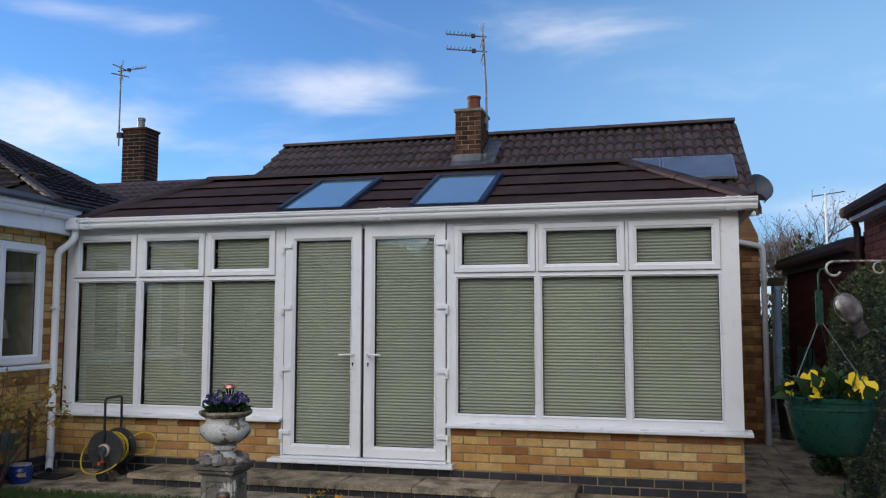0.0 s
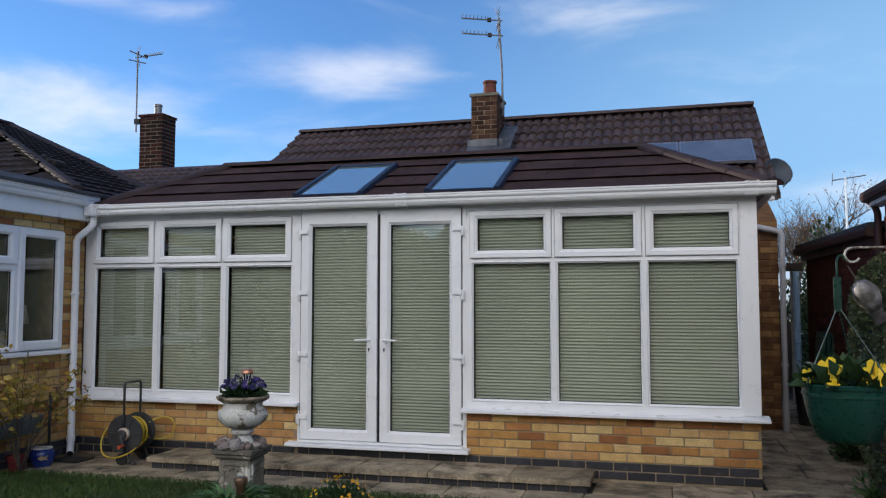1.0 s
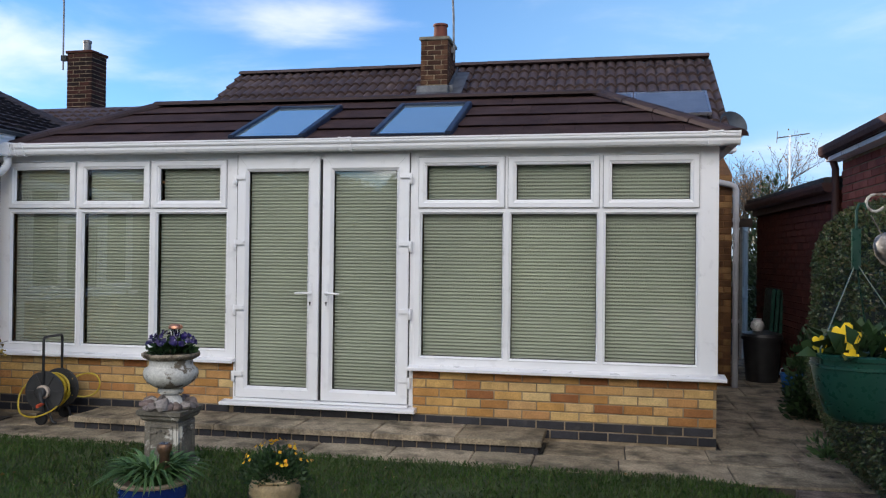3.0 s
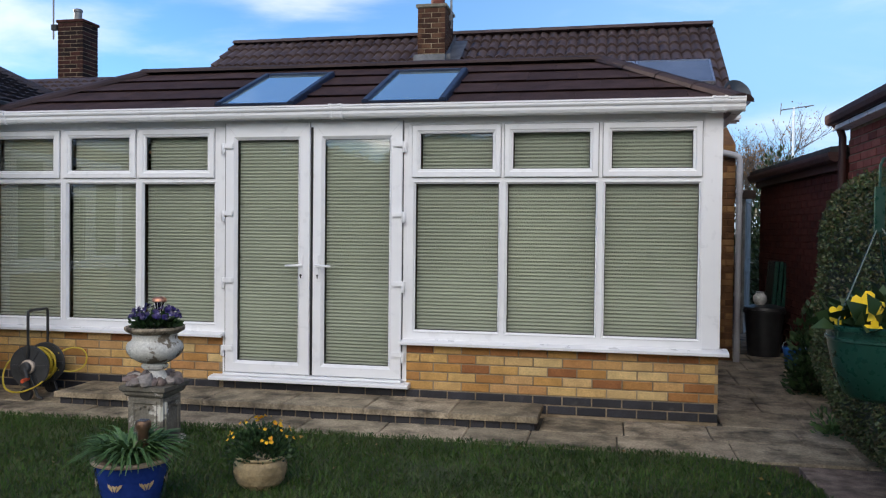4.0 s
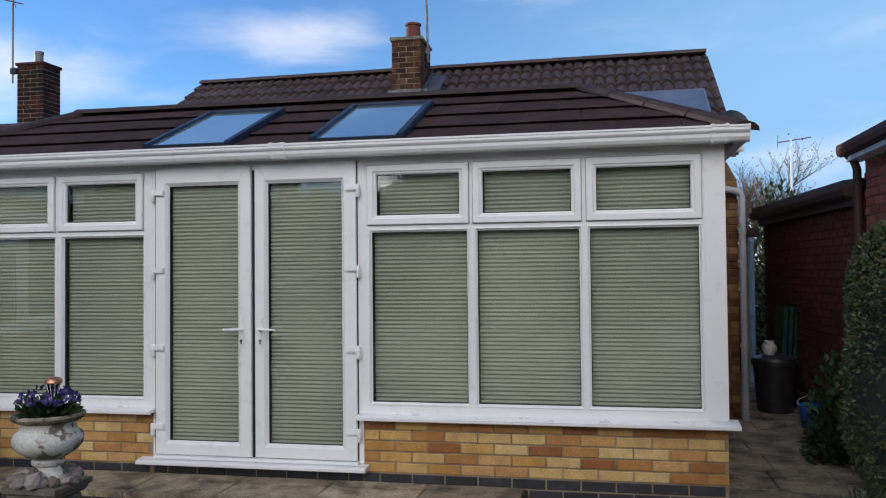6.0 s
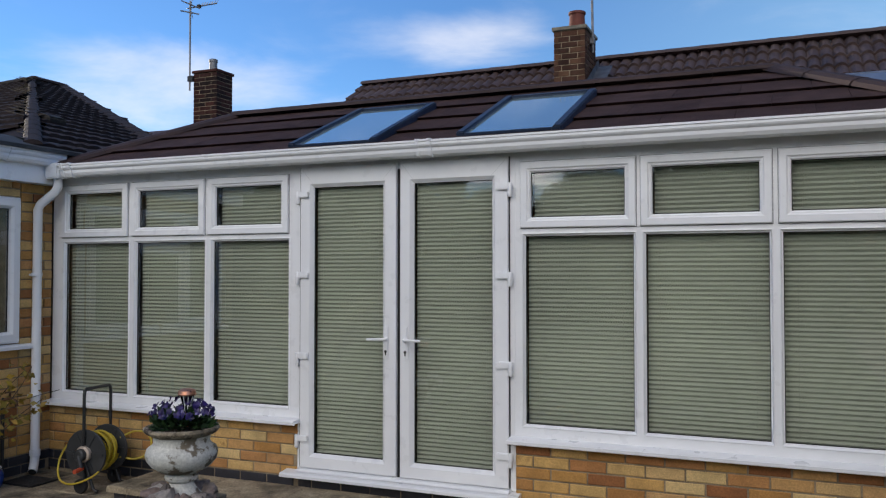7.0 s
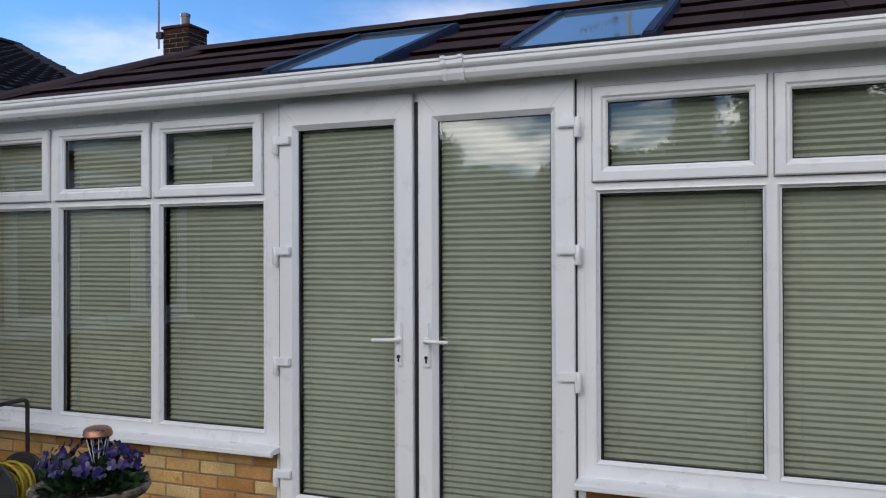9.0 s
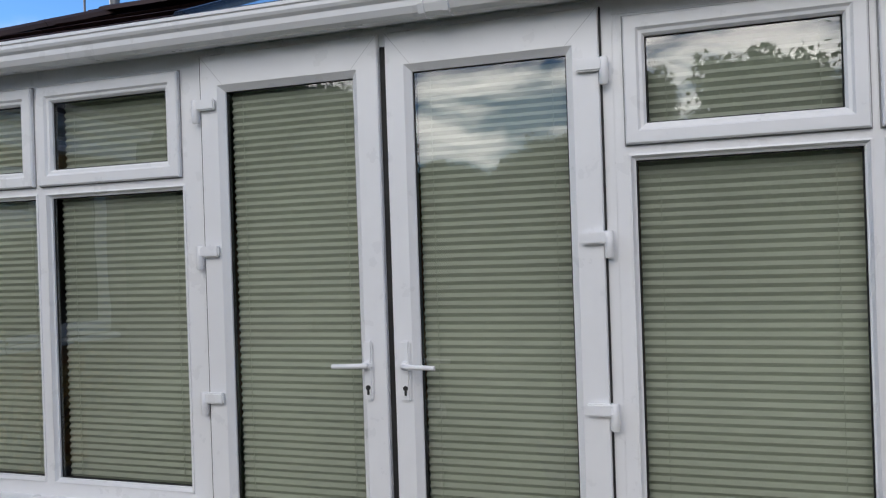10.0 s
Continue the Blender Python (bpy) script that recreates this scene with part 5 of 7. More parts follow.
HEDGE_M = foliage("hedge leaves", [(0.04, 0.07, 0.022), (0.07, 0.105, 0.034), (0.1, 0.125, 0.046), (0.12, 0.09, 0.045), (0.05, 0.08, 0.026)])
# near-black hedge core: the shade between the leaves is put into its colour
HEDGE_SHADE = material("hedge inside with shade in its colour", [(0.012, 0.018, 0.008), (0.02, 0.026, 0.011)], 0.9, 8, 60, 0.8)
LEAF_DARK = foliage("dark green leaves", [(0.018, 0.045, 0.015), (0.03, 0.07, 0.022), (0.045, 0.09, 0.03)])
LEAF_MID = foliage("strap leaves", [(0.07, 0.15, 0.045), (0.12, 0.21, 0.07), (0.055, 0.12, 0.035)])
LEAF_YELLOW = foliage("yellowing autumn leaves", [(0.35, 0.22, 0.03), (0.42, 0.3, 0.05), (0.25, 0.2, 0.04), (0.4, 0.24, 0.05)])
LEAF_ORANGE = foliage("orange-brown autumn leaves", [(0.22, 0.09, 0.02), (0.3, 0.14, 0.03), (0.16, 0.08, 0.02)])
CONIFER = foliage("conifer foliage", [(0.012, 0.03, 0.012), (0.02, 0.045, 0.016), (0.03, 0.05, 0.02)])
PURPLE = foliage("violet pansy petals", [(0.012, 0.006, 0.06), (0.024, 0.01, 0.11), (0.008, 0.004, 0.04), (0.018, 0.008, 0.085), (0.03, 0.014, 0.13), (0.014, 0.006, 0.065), (0.2, 0.17, 0.32)])
YELLOW_P = material("yellow pansy petals", [(0.85, 0.55, 0.01), (0.9, 0.65, 0.02)], 0.6, 12, 60, 0.05, grain=0.12)
MARIGOLD = foliage("yellow and orange petals", [(0.8, 0.45, 0.01), (0.85, 0.55, 0.03), (0.75, 0.2, 0.01)])
BARK = material("grey-brown bark", [(0.06, 0.045, 0.035), (0.11, 0.09, 0.07)], 0.9, 6, 50, 0.6, grain=0.4)
OLDSTONE = material("weathered cast stone with peeling paint", [(0.15, 0.135, 0.105), (0.25, 0.225, 0.18)], 0.9, 7, 90, 0.6, grain=0.45, stain=(0.62, 0.6, 0.53), stain_at=(0.55, 0.6), stain_scale=7)
URNSTONE = material("white painted urn with worn patches", [(0.55, 0.54, 0.49), (0.66, 0.65, 0.6)], 0.8, 5, 80, 0.4, grain=0.25, stain=(0.17, 0.14, 0.1), stain_at=(0.5, 0.54), stain_scale=7)
RIMSTONE = material("lichen-dark urn rim", [(0.22, 0.17, 0.11), (0.35, 0.29, 0.21)], 0.9, 20, 90, 0.6, grain=0.5, stain=(0.07, 0.05, 0.035), stain_at=(0.5, 0.6), stain_scale=18)
ROCK = material("mixed grey and pinkish rock", [(0.13, 0.11, 0.1), (0.27, 0.24, 0.22), (0.21, 0.15, 0.13), (0.38, 0.35, 0.32)], 0.85, 14, 70, 0.6, pick="object", grain=0.4)
COPPER = material("worn copper", [(0.55, 0.24, 0.15), (0.68, 0.34, 0.22)], 0.35, 12, 80, 0.1, metal=0.9, grain=0.25)
BRONZE = material("dull bronze", [(0.14, 0.08, 0.05), (0.22, 0.13, 0.08)], 0.45, 12, 80, 0.1, metal=0.7, grain=0.3)
CLEAR = glass_material("clear lantern plastic", 1.45, (0.9, 0.9, 0.9))
BLUEGLAZE = material("cobalt blue glaze", [(0.012, 0.03, 0.16), (0.018, 0.045, 0.22)], 0.15, 6, 50, 0.03, grain=0.2)
TANGLAZE = material("tan glazed decoration", [(0.35, 0.26, 0.14), (0.42, 0.32, 0.18)], 0.4, 10, 60, 0.1, grain=0.25)
POTRIM = material("buff clay rim", [(0.3, 0.22, 0.15), (0.4, 0.3, 0.21)], 0.6, 10, 60, 0.2, grain=0.3)
BLACKPL = material("black plastic", [(0.018, 0.018, 0.019), (0.03, 0.03, 0.031)], 0.45, 8, 60, 0.08, grain=0.2)
DARKGREY = material("dark grey moulded plastic", [(0.03, 0.031, 0.033), (0.046, 0.048, 0.05)], 0.5, 8, 60, 0.08, grain=0.2)
HOSE = material("yellow garden hose", [(0.5, 0.36, 0.02), (0.6, 0.45, 0.05)], 0.45, 8, 60, 0.05, grain=0.2)
REDPL = material("orange-red plastic", [(0.5, 0.07, 0.03), (0.6, 0.1, 0.04)], 0.4, 8, 60, 0.05)
BEIGEPL = material("beige plastic hub", [(0.45, 0.36, 0.28), (0.55, 0.45, 0.36)], 0.5, 8, 60, 0.05)
GREENPL = material("dark green plastic", [(0.006, 0.04, 0.028), (0.009, 0.055, 0.038)], 0.32, 5, 60, 0.03, grain=0.15)
IRON_W = material("white painted wrought iron with rust", [(0.4, 0.37, 0.32), (0.5, 0.47, 0.42)], 0.6, 20, 80, 0.3, grain=0.3, stain=(0.12, 0.055, 0.03), stain_at=(0.46, 0.56), stain_scale=25)
BLUEPL = material("blue plastic", [(0.01, 0.09, 0.35), (0.015, 0.12, 0.42)], 0.4, 8, 60, 0.05)
GREYPAINT = material("weathered grey painted door", [(0.2, 0.2, 0.2), (0.28, 0.28, 0.27)], 0.6, 6, 60, 0.2, grain=0.3)
nr = np.random.default_rng(11)


def dome(n, r, h, rng, fill=0.5):
    """Points in a low dome of radius r and height h, with outward ways."""
    u = rng.normal(size=(n, 3))
    u /= np.linalg.norm(u, axis=1, keepdims=True)
    u[:, 2] = np.abs(u[:, 2])
    q = rng.uniform(fill, 1, n)[:, None]
    return u * q * np.array([r, r, h]), u + np.array([0, 0, 0.3])


def blossom(c, face, size, petals, rng, s, cup=0.25):
    """One flower of rounded petals, put into the shape s."""
    f = Vector(face).normalized()
    a = f.orthogonal().normalized()
    b = f.cross(a)
    for k in range(petals):
        t = 2 * math.pi * k / petals + rng.uniform(-0.25, 0.25)
        d = math.cos(t) * a + math.sin(t) * b
        e = f.cross(d)
        l = size * rng.uniform(0.85, 1.15)
        c = Vector(c)
        s.put([c, c + d * l * 0.45 + e * l * 0.42 + f * l * cup * 0.5, c + d * l * 0.95 + e * l * 0.3 + f * l * cup, c + d * l * 1.05 + f * l * cup * 1.2, c + d * l * 0.95 - e * l * 0.3 + f * l * cup, c + d * l * 0.45 - e * l * 0.42 + f * l * cup * 0.5], [(0, 1, 2, 3, 4, 5)])


def solar_light(name, at, z, head, label, glassy=True):
    o = thing(name, label, "garden light", at)
    part("stake", Shape().tube([(0, 0, -0.1), (0, 0, z)], 0.008 if glassy else 0.017, 10), COPPER if glassy else BRONZE, o)
    if glassy:
        gl = part("lantern", Shape().lathe([(0.016, z), (0.022, z + 0.03), (0.036, z + 0.085), (0.034, z + 0.085), (0.02, z + 0.03), (0.012, z + 0.004)], 18), CLEAR, o, "clear ribbed lantern", smooth=True)
        for k in range(9):
            t = 2 * math.pi * k / 9
            part("rib", Shape().tube([(0.0165 * math.cos(t), 0.0165 * math.sin(t), z), (0.037 * math.cos(t), 0.037 * math.sin(t), z + 0.085)], 0.0014, 4), UPVC, gl)
        part("cap", Shape().lathe([(0.043, z + 0.084), (0.047, z + 0.09), (0.043, z + 0.108), (0.03, z + 0.116), (0.0, z + 0.117)], 22), COPPER, o, "copper solar cap", smooth=True)
    else:
        part("body", Shape().lathe([(0.02, z - 0.05), (0.035, z - 0.045), (0.036, z - 0.037), (0.026, z - 0.03), (0.026, z + 0.02), (0.034, z + 0.03), (0.038, z + 0.045), (0.038, z + 0.065), (0.033, z + 0.072), (0.0, z + 0.073)], 22), BRONZE, o, smooth=True)
        part("solar_cell", Shape().box(-0.02, 0.02, -0.02, 0.02, z + 0.0735, z + 0.076), SOLAR, o)


# ---- urn on its pedestal ----
PX, PY = -3.17, 5.55
ped = thing("pedestal", "square weathered stone pedestal with peeling paint, on grass", "pedestal", pose(PX, PY, LAWN) @ Matrix.Diagonal((0.9, 0.9, 1, 1)))
part("plinth", Shape().box(-0.165, 0.165, -0.165, 0.165, -0.02, 0.045), OLDSTONE, ped, bevel=0.012)
part("shaft", Shape().box(-0.135, 0.135, -0.135, 0.135, 0.0455, 0.33), OLDSTONE, ped, bevel=0.01)
part("cornice", Shape().put([(q * x, q * y, z) for z, q in ((0.331, 0.14), (0.345, 0.155), (0.36, 0.158), (0.372, 0.175), (0.398, 0.178), (0.402, 0.17)) for x, y in ((-1, -1), (1, -1), (1, 1), (-1, 1))],
                            [(4 * j + k, 4 * j + (k + 1) % 4, 4 * j + 4 + (k + 1) % 4, 4 * j + 4 + k) for j in range(5) for k in range(4)] + [(3, 2, 1, 0), (20, 21, 22, 23)]), OLDSTONE, ped, "moulded stone cap with lichen")
for rz in (0, 90, 180, 270):
    fr = part("panel", Shape().ring(-0.095, 0.095, 0.075, 0.305, [(0, -0.136), (0.0, -0.146), (0.014, -0.148), (0.022, -0.136)]), OLDSTONE, ped, at=pose(0, 0, 0, 0, 0, rz))
    fl = Shape()
    for k in range(5):
        fl.lathe([(0.0, -0.016), (0.011, -0.006), (0.012, 0.004), (0.0, 0.012)], 6, ((k - 2) * 0.034, -0.138, 0.27 - 0.01 * abs(k - 2)))
    part("swag", fl, OLDSTONE, fr)
urn = thing("garden_urn", "round stone urn with peeling white paint, planted", "urn", pose(PX, PY, LAWN + 0.402) @ Matrix.Diagonal((0.95, 0.95, 1, 1)))
lobes = lambda t, z: 1 + (0.022 * abs(math.cos(8 * t)) if 0.19 < z < 0.27 else 0)
part("foot", Shape().lathe([(0.0, 0), (0.105, 0.0), (0.108, 0.025), (0.095, 0.035), (0.075, 0.06), (0.06, 0.085), (0.085, 0.1), (0.09, 0.115), (0.078, 0.13), (0.07, 0.135)], 32), URNSTONE, urn, smooth=True)
part("bowl", Shape().lathe([(0.07, 0.132), (0.105, 0.14), (0.158, 0.172), (0.182, 0.205), (0.187, 0.235), (0.178, 0.262), (0.156, 0.278), (0.148, 0.292), (0.15, 0.32), (0.16, 0.335), (0.15, 0.335), (0.14, 0.3)], 48, wave=lobes), URNSTONE, urn, smooth=True)
part("rim", Shape().lathe([(0.155, 0.325), (0.172, 0.333), (0.192, 0.345), (0.2, 0.356), (0.198, 0.368), (0.188, 0.372), (0.17, 0.366), (0.165, 0.345)], 40, wave=lambda t, z: 1 + 0.012 * math.sin(7 * t) + 0.008 * math.sin(19 * t + 1)), RIMSTONE, urn, "lichen-stained chipped rim", smooth=True)
part("soil", Shape().lathe([(0.165, 0.345), (0.1, 0.36), (0.0, 0.365)], 20), SOIL, urn)
rr = random.Random(3)
for i in range(17):
    t = i / 17 * 2 * math.pi + rr.uniform(-0.1, 0.1)
    d = rr.uniform(0.115, 0.165)
    q = rr.uniform(0.024, 0.05) * (1.3 if i % 5 == 0 else 1)
    bm = bmesh.new()
    bmesh.ops.create_icosphere(bm, subdivisions=2, radius=1)
    sc = Vector((q * rr.uniform(0.9, 1.4), q * rr.uniform(0.8, 1.1), q * rr.uniform(0.6, 0.95)))
    for v in bm.verts:
        k = 1 + 0.45 * noise.noise(v.co * 1.3 + Vector((i * 7.1, 0, 0))) + 0.2 * noise.noise(v.co * 3.1 + Vector((i * 3.7, 0, 0)))
        v.co = Vector((v.co.x * sc.x, v.co.y * sc.y, v.co.z * sc.z)) * k
    me = bpy.data.meshes.new("stone")
    bm.to_mesh(me)
    bm.free()
    me.materials.append(ROCK)
    ob = tagged(new("stone", me), "rough grey and pinkish stone laid round the urn foot", "stone", "stones round the urn")
    ob.matrix_basis = pose(PX + d * math.cos(t), PY + d * math.sin(t), LAWN + 0.402 + sc.z * 0.72, 0, 0, math.degrees(t))
big = Shape().put([(-0.03, -0.02, 0), (0.05, -0.03, 0), (0.06, 0.03, 0), (-0.02, 0.04, 0), (-0.005, -0.015, 0.10), (0.035, -0.02, 0.125), (0.045, 0.02, 0.1), (0.0, 0.03, 0.085)], [(3, 2, 1, 0), (0, 1, 5, 4), (1, 2, 6, 5), (2, 3, 7, 6), (3, 0, 4, 7), (4, 5, 6, 7)])
bigo = tagged(part("stone", big, ROCK, bevel=0.01), "tall jagged pale rock leaning on the urn foot", "stone", "stones round the urn")
bigo.matrix_basis = pose(PX - 0.02, PY - 0.15, LAWN + 0.402, -14, 8, 10)

pan = thing("pansy_plant", "violet and white pansies in full bloom in the urn", "flowers", pose(PX, PY, LAWN + 0.402 + 0.36))
p, d = dome(420, 0.155, 0.085, nr, 0.3)
part("leaves", leaves("leaves", p, d, 0.05, LEAF_DARK, nr), LEAF_DARK, pan)
fs = Shape()
for i in range(75):
    t, q = rr.uniform(0, 6.28), math.sqrt(rr.random()) * 0.16
    c = (q * math.cos(t), q * math.sin(t), 0.06 + 0.075 * (1 - (q / 0.17) ** 2) + rr.uniform(-0.02, 0.03))
    blossom(c, (math.cos(t) * 0.7 + rr.uniform(-0.5, 0.5), math.sin(t) * 0.7 - 0.4, rr.uniform(0.2, 0.9)), 0.018, 5, rr, fs)
tagged(part("petals", fs, PURPLE, pan, "violet petals"), kind="stuff")
solar_light("solar_light", pose(PX + 0.03, PY + 0.0, LAWN + 0.402 + 0.36), 0.085, 0, "small solar light with copper cap among the pansies")

# ---- glazed pot of strap-leaved plants ----
BX, BY_ = -2.59, 4.36
pot = thing("plant_pot", "large cobalt blue glazed pot with tulip motifs", "plant pot", pose(BX, BY_, LAWN))
part("body", Shape().lathe([(0.0, 0), (0.12, 0), (0.125, 0.01), (0.155, 0.12), (0.172, 0.2), (0.178, 0.255), (0.165, 0.26), (0.158, 0.2)], 40), BLUEGLAZE, pot, smooth=True)
part("rim", Shape().lathe([(0.172, 0.252), (0.19, 0.256), (0.194, 0.266), (0.19, 0.274), (0.172, 0.274), (0.165, 0.258)], 40), POTRIM, pot, "buff unglazed rim", smooth=True)
part("soil", Shape().lathe([(0.168, 0.245), (0.0, 0.25)], 20), SOIL, pot)
for k in range(7):
    t = k / 7 * 2 * math.pi + 0.3
    tu = Shape()
    for a, w, b in ((-0.45, 0.018, 0.05), (0.0, 0.022, 0.06), (0.45, 0.018, 0.05)):
        tu.put([(a * 0.02, 0, 0), (a * 0.05 + w * 0.6, -0.003, b * 0.5), (a * 0.09, -0.001, b), (a * 0.05 - w * 0.6, -0.003, b * 0.5)], [(0, 1, 2, 3)])
    r_, z_ = 0.163, 0.14
    part("motif", tu, TANGLAZE, pot, "tan tulip motif", at=pose(r_ * math.cos(t), r_ * math.sin(t), z_, 0, 0, math.degrees(t) + 90) @ pose(0, -0.006, 0, -10))
lily = thing("strap_leaf_plant", "clump of arching green strap leaves in the pot", "plant", pose(BX, BY_, LAWN + 0.25))
bl = Shape()
for i in range(300):
    t, ln, q = rr.uniform(0, 6.28), rr.uniform(0.17, 0.31), math.sqrt(rr.random()) * 0.11
    base, arch, w = Vector((q * math.cos(t), q * math.sin(t), 0)), rr.uniform(0.5, 1.25), rr.uniform(0.008, 0.014)
    t += rr.uniform(-0.5, 0.5)
    out_, side = Vector((math.cos(t), math.sin(t), 0)), Vector((-math.sin(t), math.cos(t), 0))
    vs = []
    for k in range(6):
        s_ = k / 5
        c = base + out_ * ln * (0.15 * s_ + arch * 0.62 * s_ * s_) + Vector((0, 0, ln * (0.95 * s_ - arch * 0.75 * s_ ** 2.2)))
        ww = w * (1 - s_ ** 2.5) + 0.0008
        vs += [c - side * ww + Vector((0, 0, ww * 0.5)), c, c + side * ww + Vector((0, 0, ww * 0.5))]
    bl.put(vs, [(3 * k + j, 3 * k + j + 1, 3 * k + j + 4, 3 * k + j + 3) for k in range(5) for j in range(2)])
part("leaves", bl, LEAF_MID, lily)
solar_light("solar_light", pose(BX + 0.08, BY_ - 0.03, LAWN + 0.25), 0.14, 0, "bronze solar stake light standing in the pot", False)

# ---- crackle pot of marigolds ----
CX, CY = -2.135, 4.88
mp = thing("plant_pot", "round buff pot with raised crackle pattern", "plant pot", pose(CX, CY, LAWN))
CRACK = material("buff crackle-relief pottery", [(0.36, 0.27, 0.14), (0.48, 0.37, 0.21)], 0.7, 8, 70, 0.3, grain=0.35)
part("body", Shape().lathe([(0.0, 0), (0.095, 0), (0.125, 0.035), (0.142, 0.085), (0.14, 0.125), (0.125, 0.155), (0.115, 0.16), (0.115, 0.13)], 40), CRACK, mp, smooth=True)
part("rim", Shape().lathe([(0.124, 0.155), (0.134, 0.16), (0.136, 0.168), (0.13, 0.174), (0.118, 0.172), (0.114, 0.16)], 32), CRACK, mp, smooth=True)
part("soil", Shape().lathe([(0.12, 0.155), (0.0, 0.16)], 16), SOIL, mp)
ch = Shape()
rc = random.Random(8)
for j in range(7):
    for i in range(16):
        t0, z = 2 * math.pi * (i + 0.5 * (j % 2)) / 16, 0.022 + j * 0.019
        vs = []
        for k in range(7):
            a = 2 * math.pi * k / 7 + rc.uniform(-0.3, 0.3)
            tt, zz = t0 + 0.19 * math.cos(a) * rc.uniform(0.7, 1.0), z + 0.0105 * math.sin(a) * rc.uniform(0.7, 1.05)
            r_ = np.interp(zz, (0, 0.035, 0.085, 0.125, 0.155), (0.095, 0.125, 0.142, 0.14, 0.125)) + 0.005
            vs.append((r_ * math.cos(tt), r_ * math.sin(tt), zz))
        ch.put(vs, [tuple(range(7))])
part("relief", ch, CRACK, mp, "raised irregular flakes")
mg = thing("marigold_plant", "bushy plant with yellow and orange blooms in the pot", "flowers", pose(CX, CY, LAWN + 0.155))
p, d = dome(1300, 0.19, 0.19, nr, 0.3)
part("leaves", leaves("leaves", p, d, 0.03, LEAF_DARK, nr), LEAF_DARK, mg)
fs = Shape()
for i in range(34):
    t, q = rr.uniform(0, 6.28), math.sqrt(rr.random()) * 0.18
    c = (q * math.cos(t), q * math.sin(t), 0.04 + 0.17 * math.sqrt(max(0, 1 - (q / 0.19) ** 2)) + rr.uniform(0, 0.02))
    blossom(c, (math.cos(t), math.sin(t) - 0.3, 0.8), rr.uniform(0.008, 0.013), 7, rr, fs, 0.5)
tagged(part("petals", fs, MARIGOLD, mg, "yellow and orange petals"), kind="stuff")

# ---- hose reel ----
RX, RY_ = -4.95, 6.74
reel = thing("hose_reel", "upright garden hose reel with coiled yellow hose", "hose reel", pose(RX, RY_, PATIO + 0.066, 0, 0, 5) @ Matrix.Scale(0.95, 4))
# the drum's axle runs along local y; the near disc faces local -y
for y in (-0.12, 0.12):
    dsk = Shape().lathe([(0.0, -0.012), (0.1, -0.018), (0.165, -0.012), (0.18, -0.006), (0.182, 0.004), (0.176, 0.012), (0.0, 0.012)], 36)
    dd = part("disc", dsk.turned(pose(0, y, 0.215, 90)), DARKGREY, reel, "dark grey moulded disc", smooth=True)
    for k in range(6):
        t = k * math.pi / 3
        part("spoke", Shape().box(0.05, 0.165, -0.012, 0.012, -0.006, 0.004).turned(pose(0, y - 0.016, 0.215, 90) @ pose(0, 0, 0, 0, 0, math.degrees(t))), DARKGREY, dd)
part("drum", Shape().lathe([(0.09, -0.12), (0.09, 0.12)], 24).turned(pose(0, 0, 0.215, 90)), BLACKPL, reel, smooth=True)
part("hub", Shape().lathe([(0.062, 0), (0.062, 0.03), (0.05, 0.038)], 24).turned(pose(0, -0.13, 0.215, 90)), BEIGEPL, reel, "beige hub ring", smooth=True)
ck = part("crank", Shape().lathe([(0.046, 0), (0.046, 0.05), (0.035, 0.06), (0.0, 0.06)], 22).turned(pose(0, -0.15, 0.215, 90)).tube([(0, -0.2, 0.215), (0.02, -0.205, 0.16), (0.03, -0.205, 0.125)], 0.018, 10), DARKGREY, reel, smooth=True)
part("grip", Shape().tube([(0.03, -0.19, 0.122), (0.03, -0.275, 0.112)], 0.016, 12), REDPL, ck, "orange-red crank grip", smooth=True)
pts = []
for i in range(13 * 22):
    a = 2 * math.pi * i / 22
    ly = int(i / (22 * 4.4))
    tq = (i / (22 * 4.4)) % 1
    yy = -0.095 + 0.19 * (tq if ly % 2 == 0 else 1 - tq)
    q = 0.105 + 0.019 * ly + 0.008 * math.sin(i * 0.37) + 0.006 * math.sin(i * 0.083)
    pts.append((q * math.cos(a), yy + 0.016 * math.sin(i * 0.21), 0.215 + q * math.sin(a)))
hs = part("hose", Shape().tube(pts, 0.0085, 7), HOSE, reel, "coiled yellow hose", smooth=True)
part("hose_end", Shape().tube(bend([(0.14, -0.05, 0.14), (0.1, -0.17, 0.06), (-0.02, -0.24, 0.012), (-0.17, -0.2, 0.03), (-0.235, -0.14, 0.13), (-0.22, -0.09, 0.24), (-0.14, -0.04, 0.33)]), 0.0075, 8), HOSE, hs, smooth=True)
part("hose_loop", Shape().tube(bend([(0.12, 0.11, 0.3), (0.2, 0.17, 0.34), (0.29, 0.2, 0.33), (0.34, 0.2, 0.26), (0.31, 0.19, 0.17), (0.22, 0.16, 0.13), (0.12, 0.11, 0.15)]), 0.0075, 8), HOSE, hs, smooth=True)
for y in (-0.145, 0.145):
    part("side_frame", Shape().tube([(0.0, y, 0.66), (0.0, y, 0.36), (-0.01, y, 0.215), (0.09, y, -0.04), (0.13, y, -0.055)], 0.012, 10).tube([(-0.01, y, 0.215), (0.01, y, -0.01)], 0.012, 10), BLACKPL, reel, "black steel tube", smooth=True)
    part("wheel", Shape().lathe([(0.0, -0.02), (0.05, -0.02), (0.056, -0.01), (0.056, 0.01), (0.05, 0.02), (0.0, 0.02)], 20).turned(pose(0.01, y * 1.25, -0.013, 90)), BLACKPL, reel, "small black wheel", smooth=True)
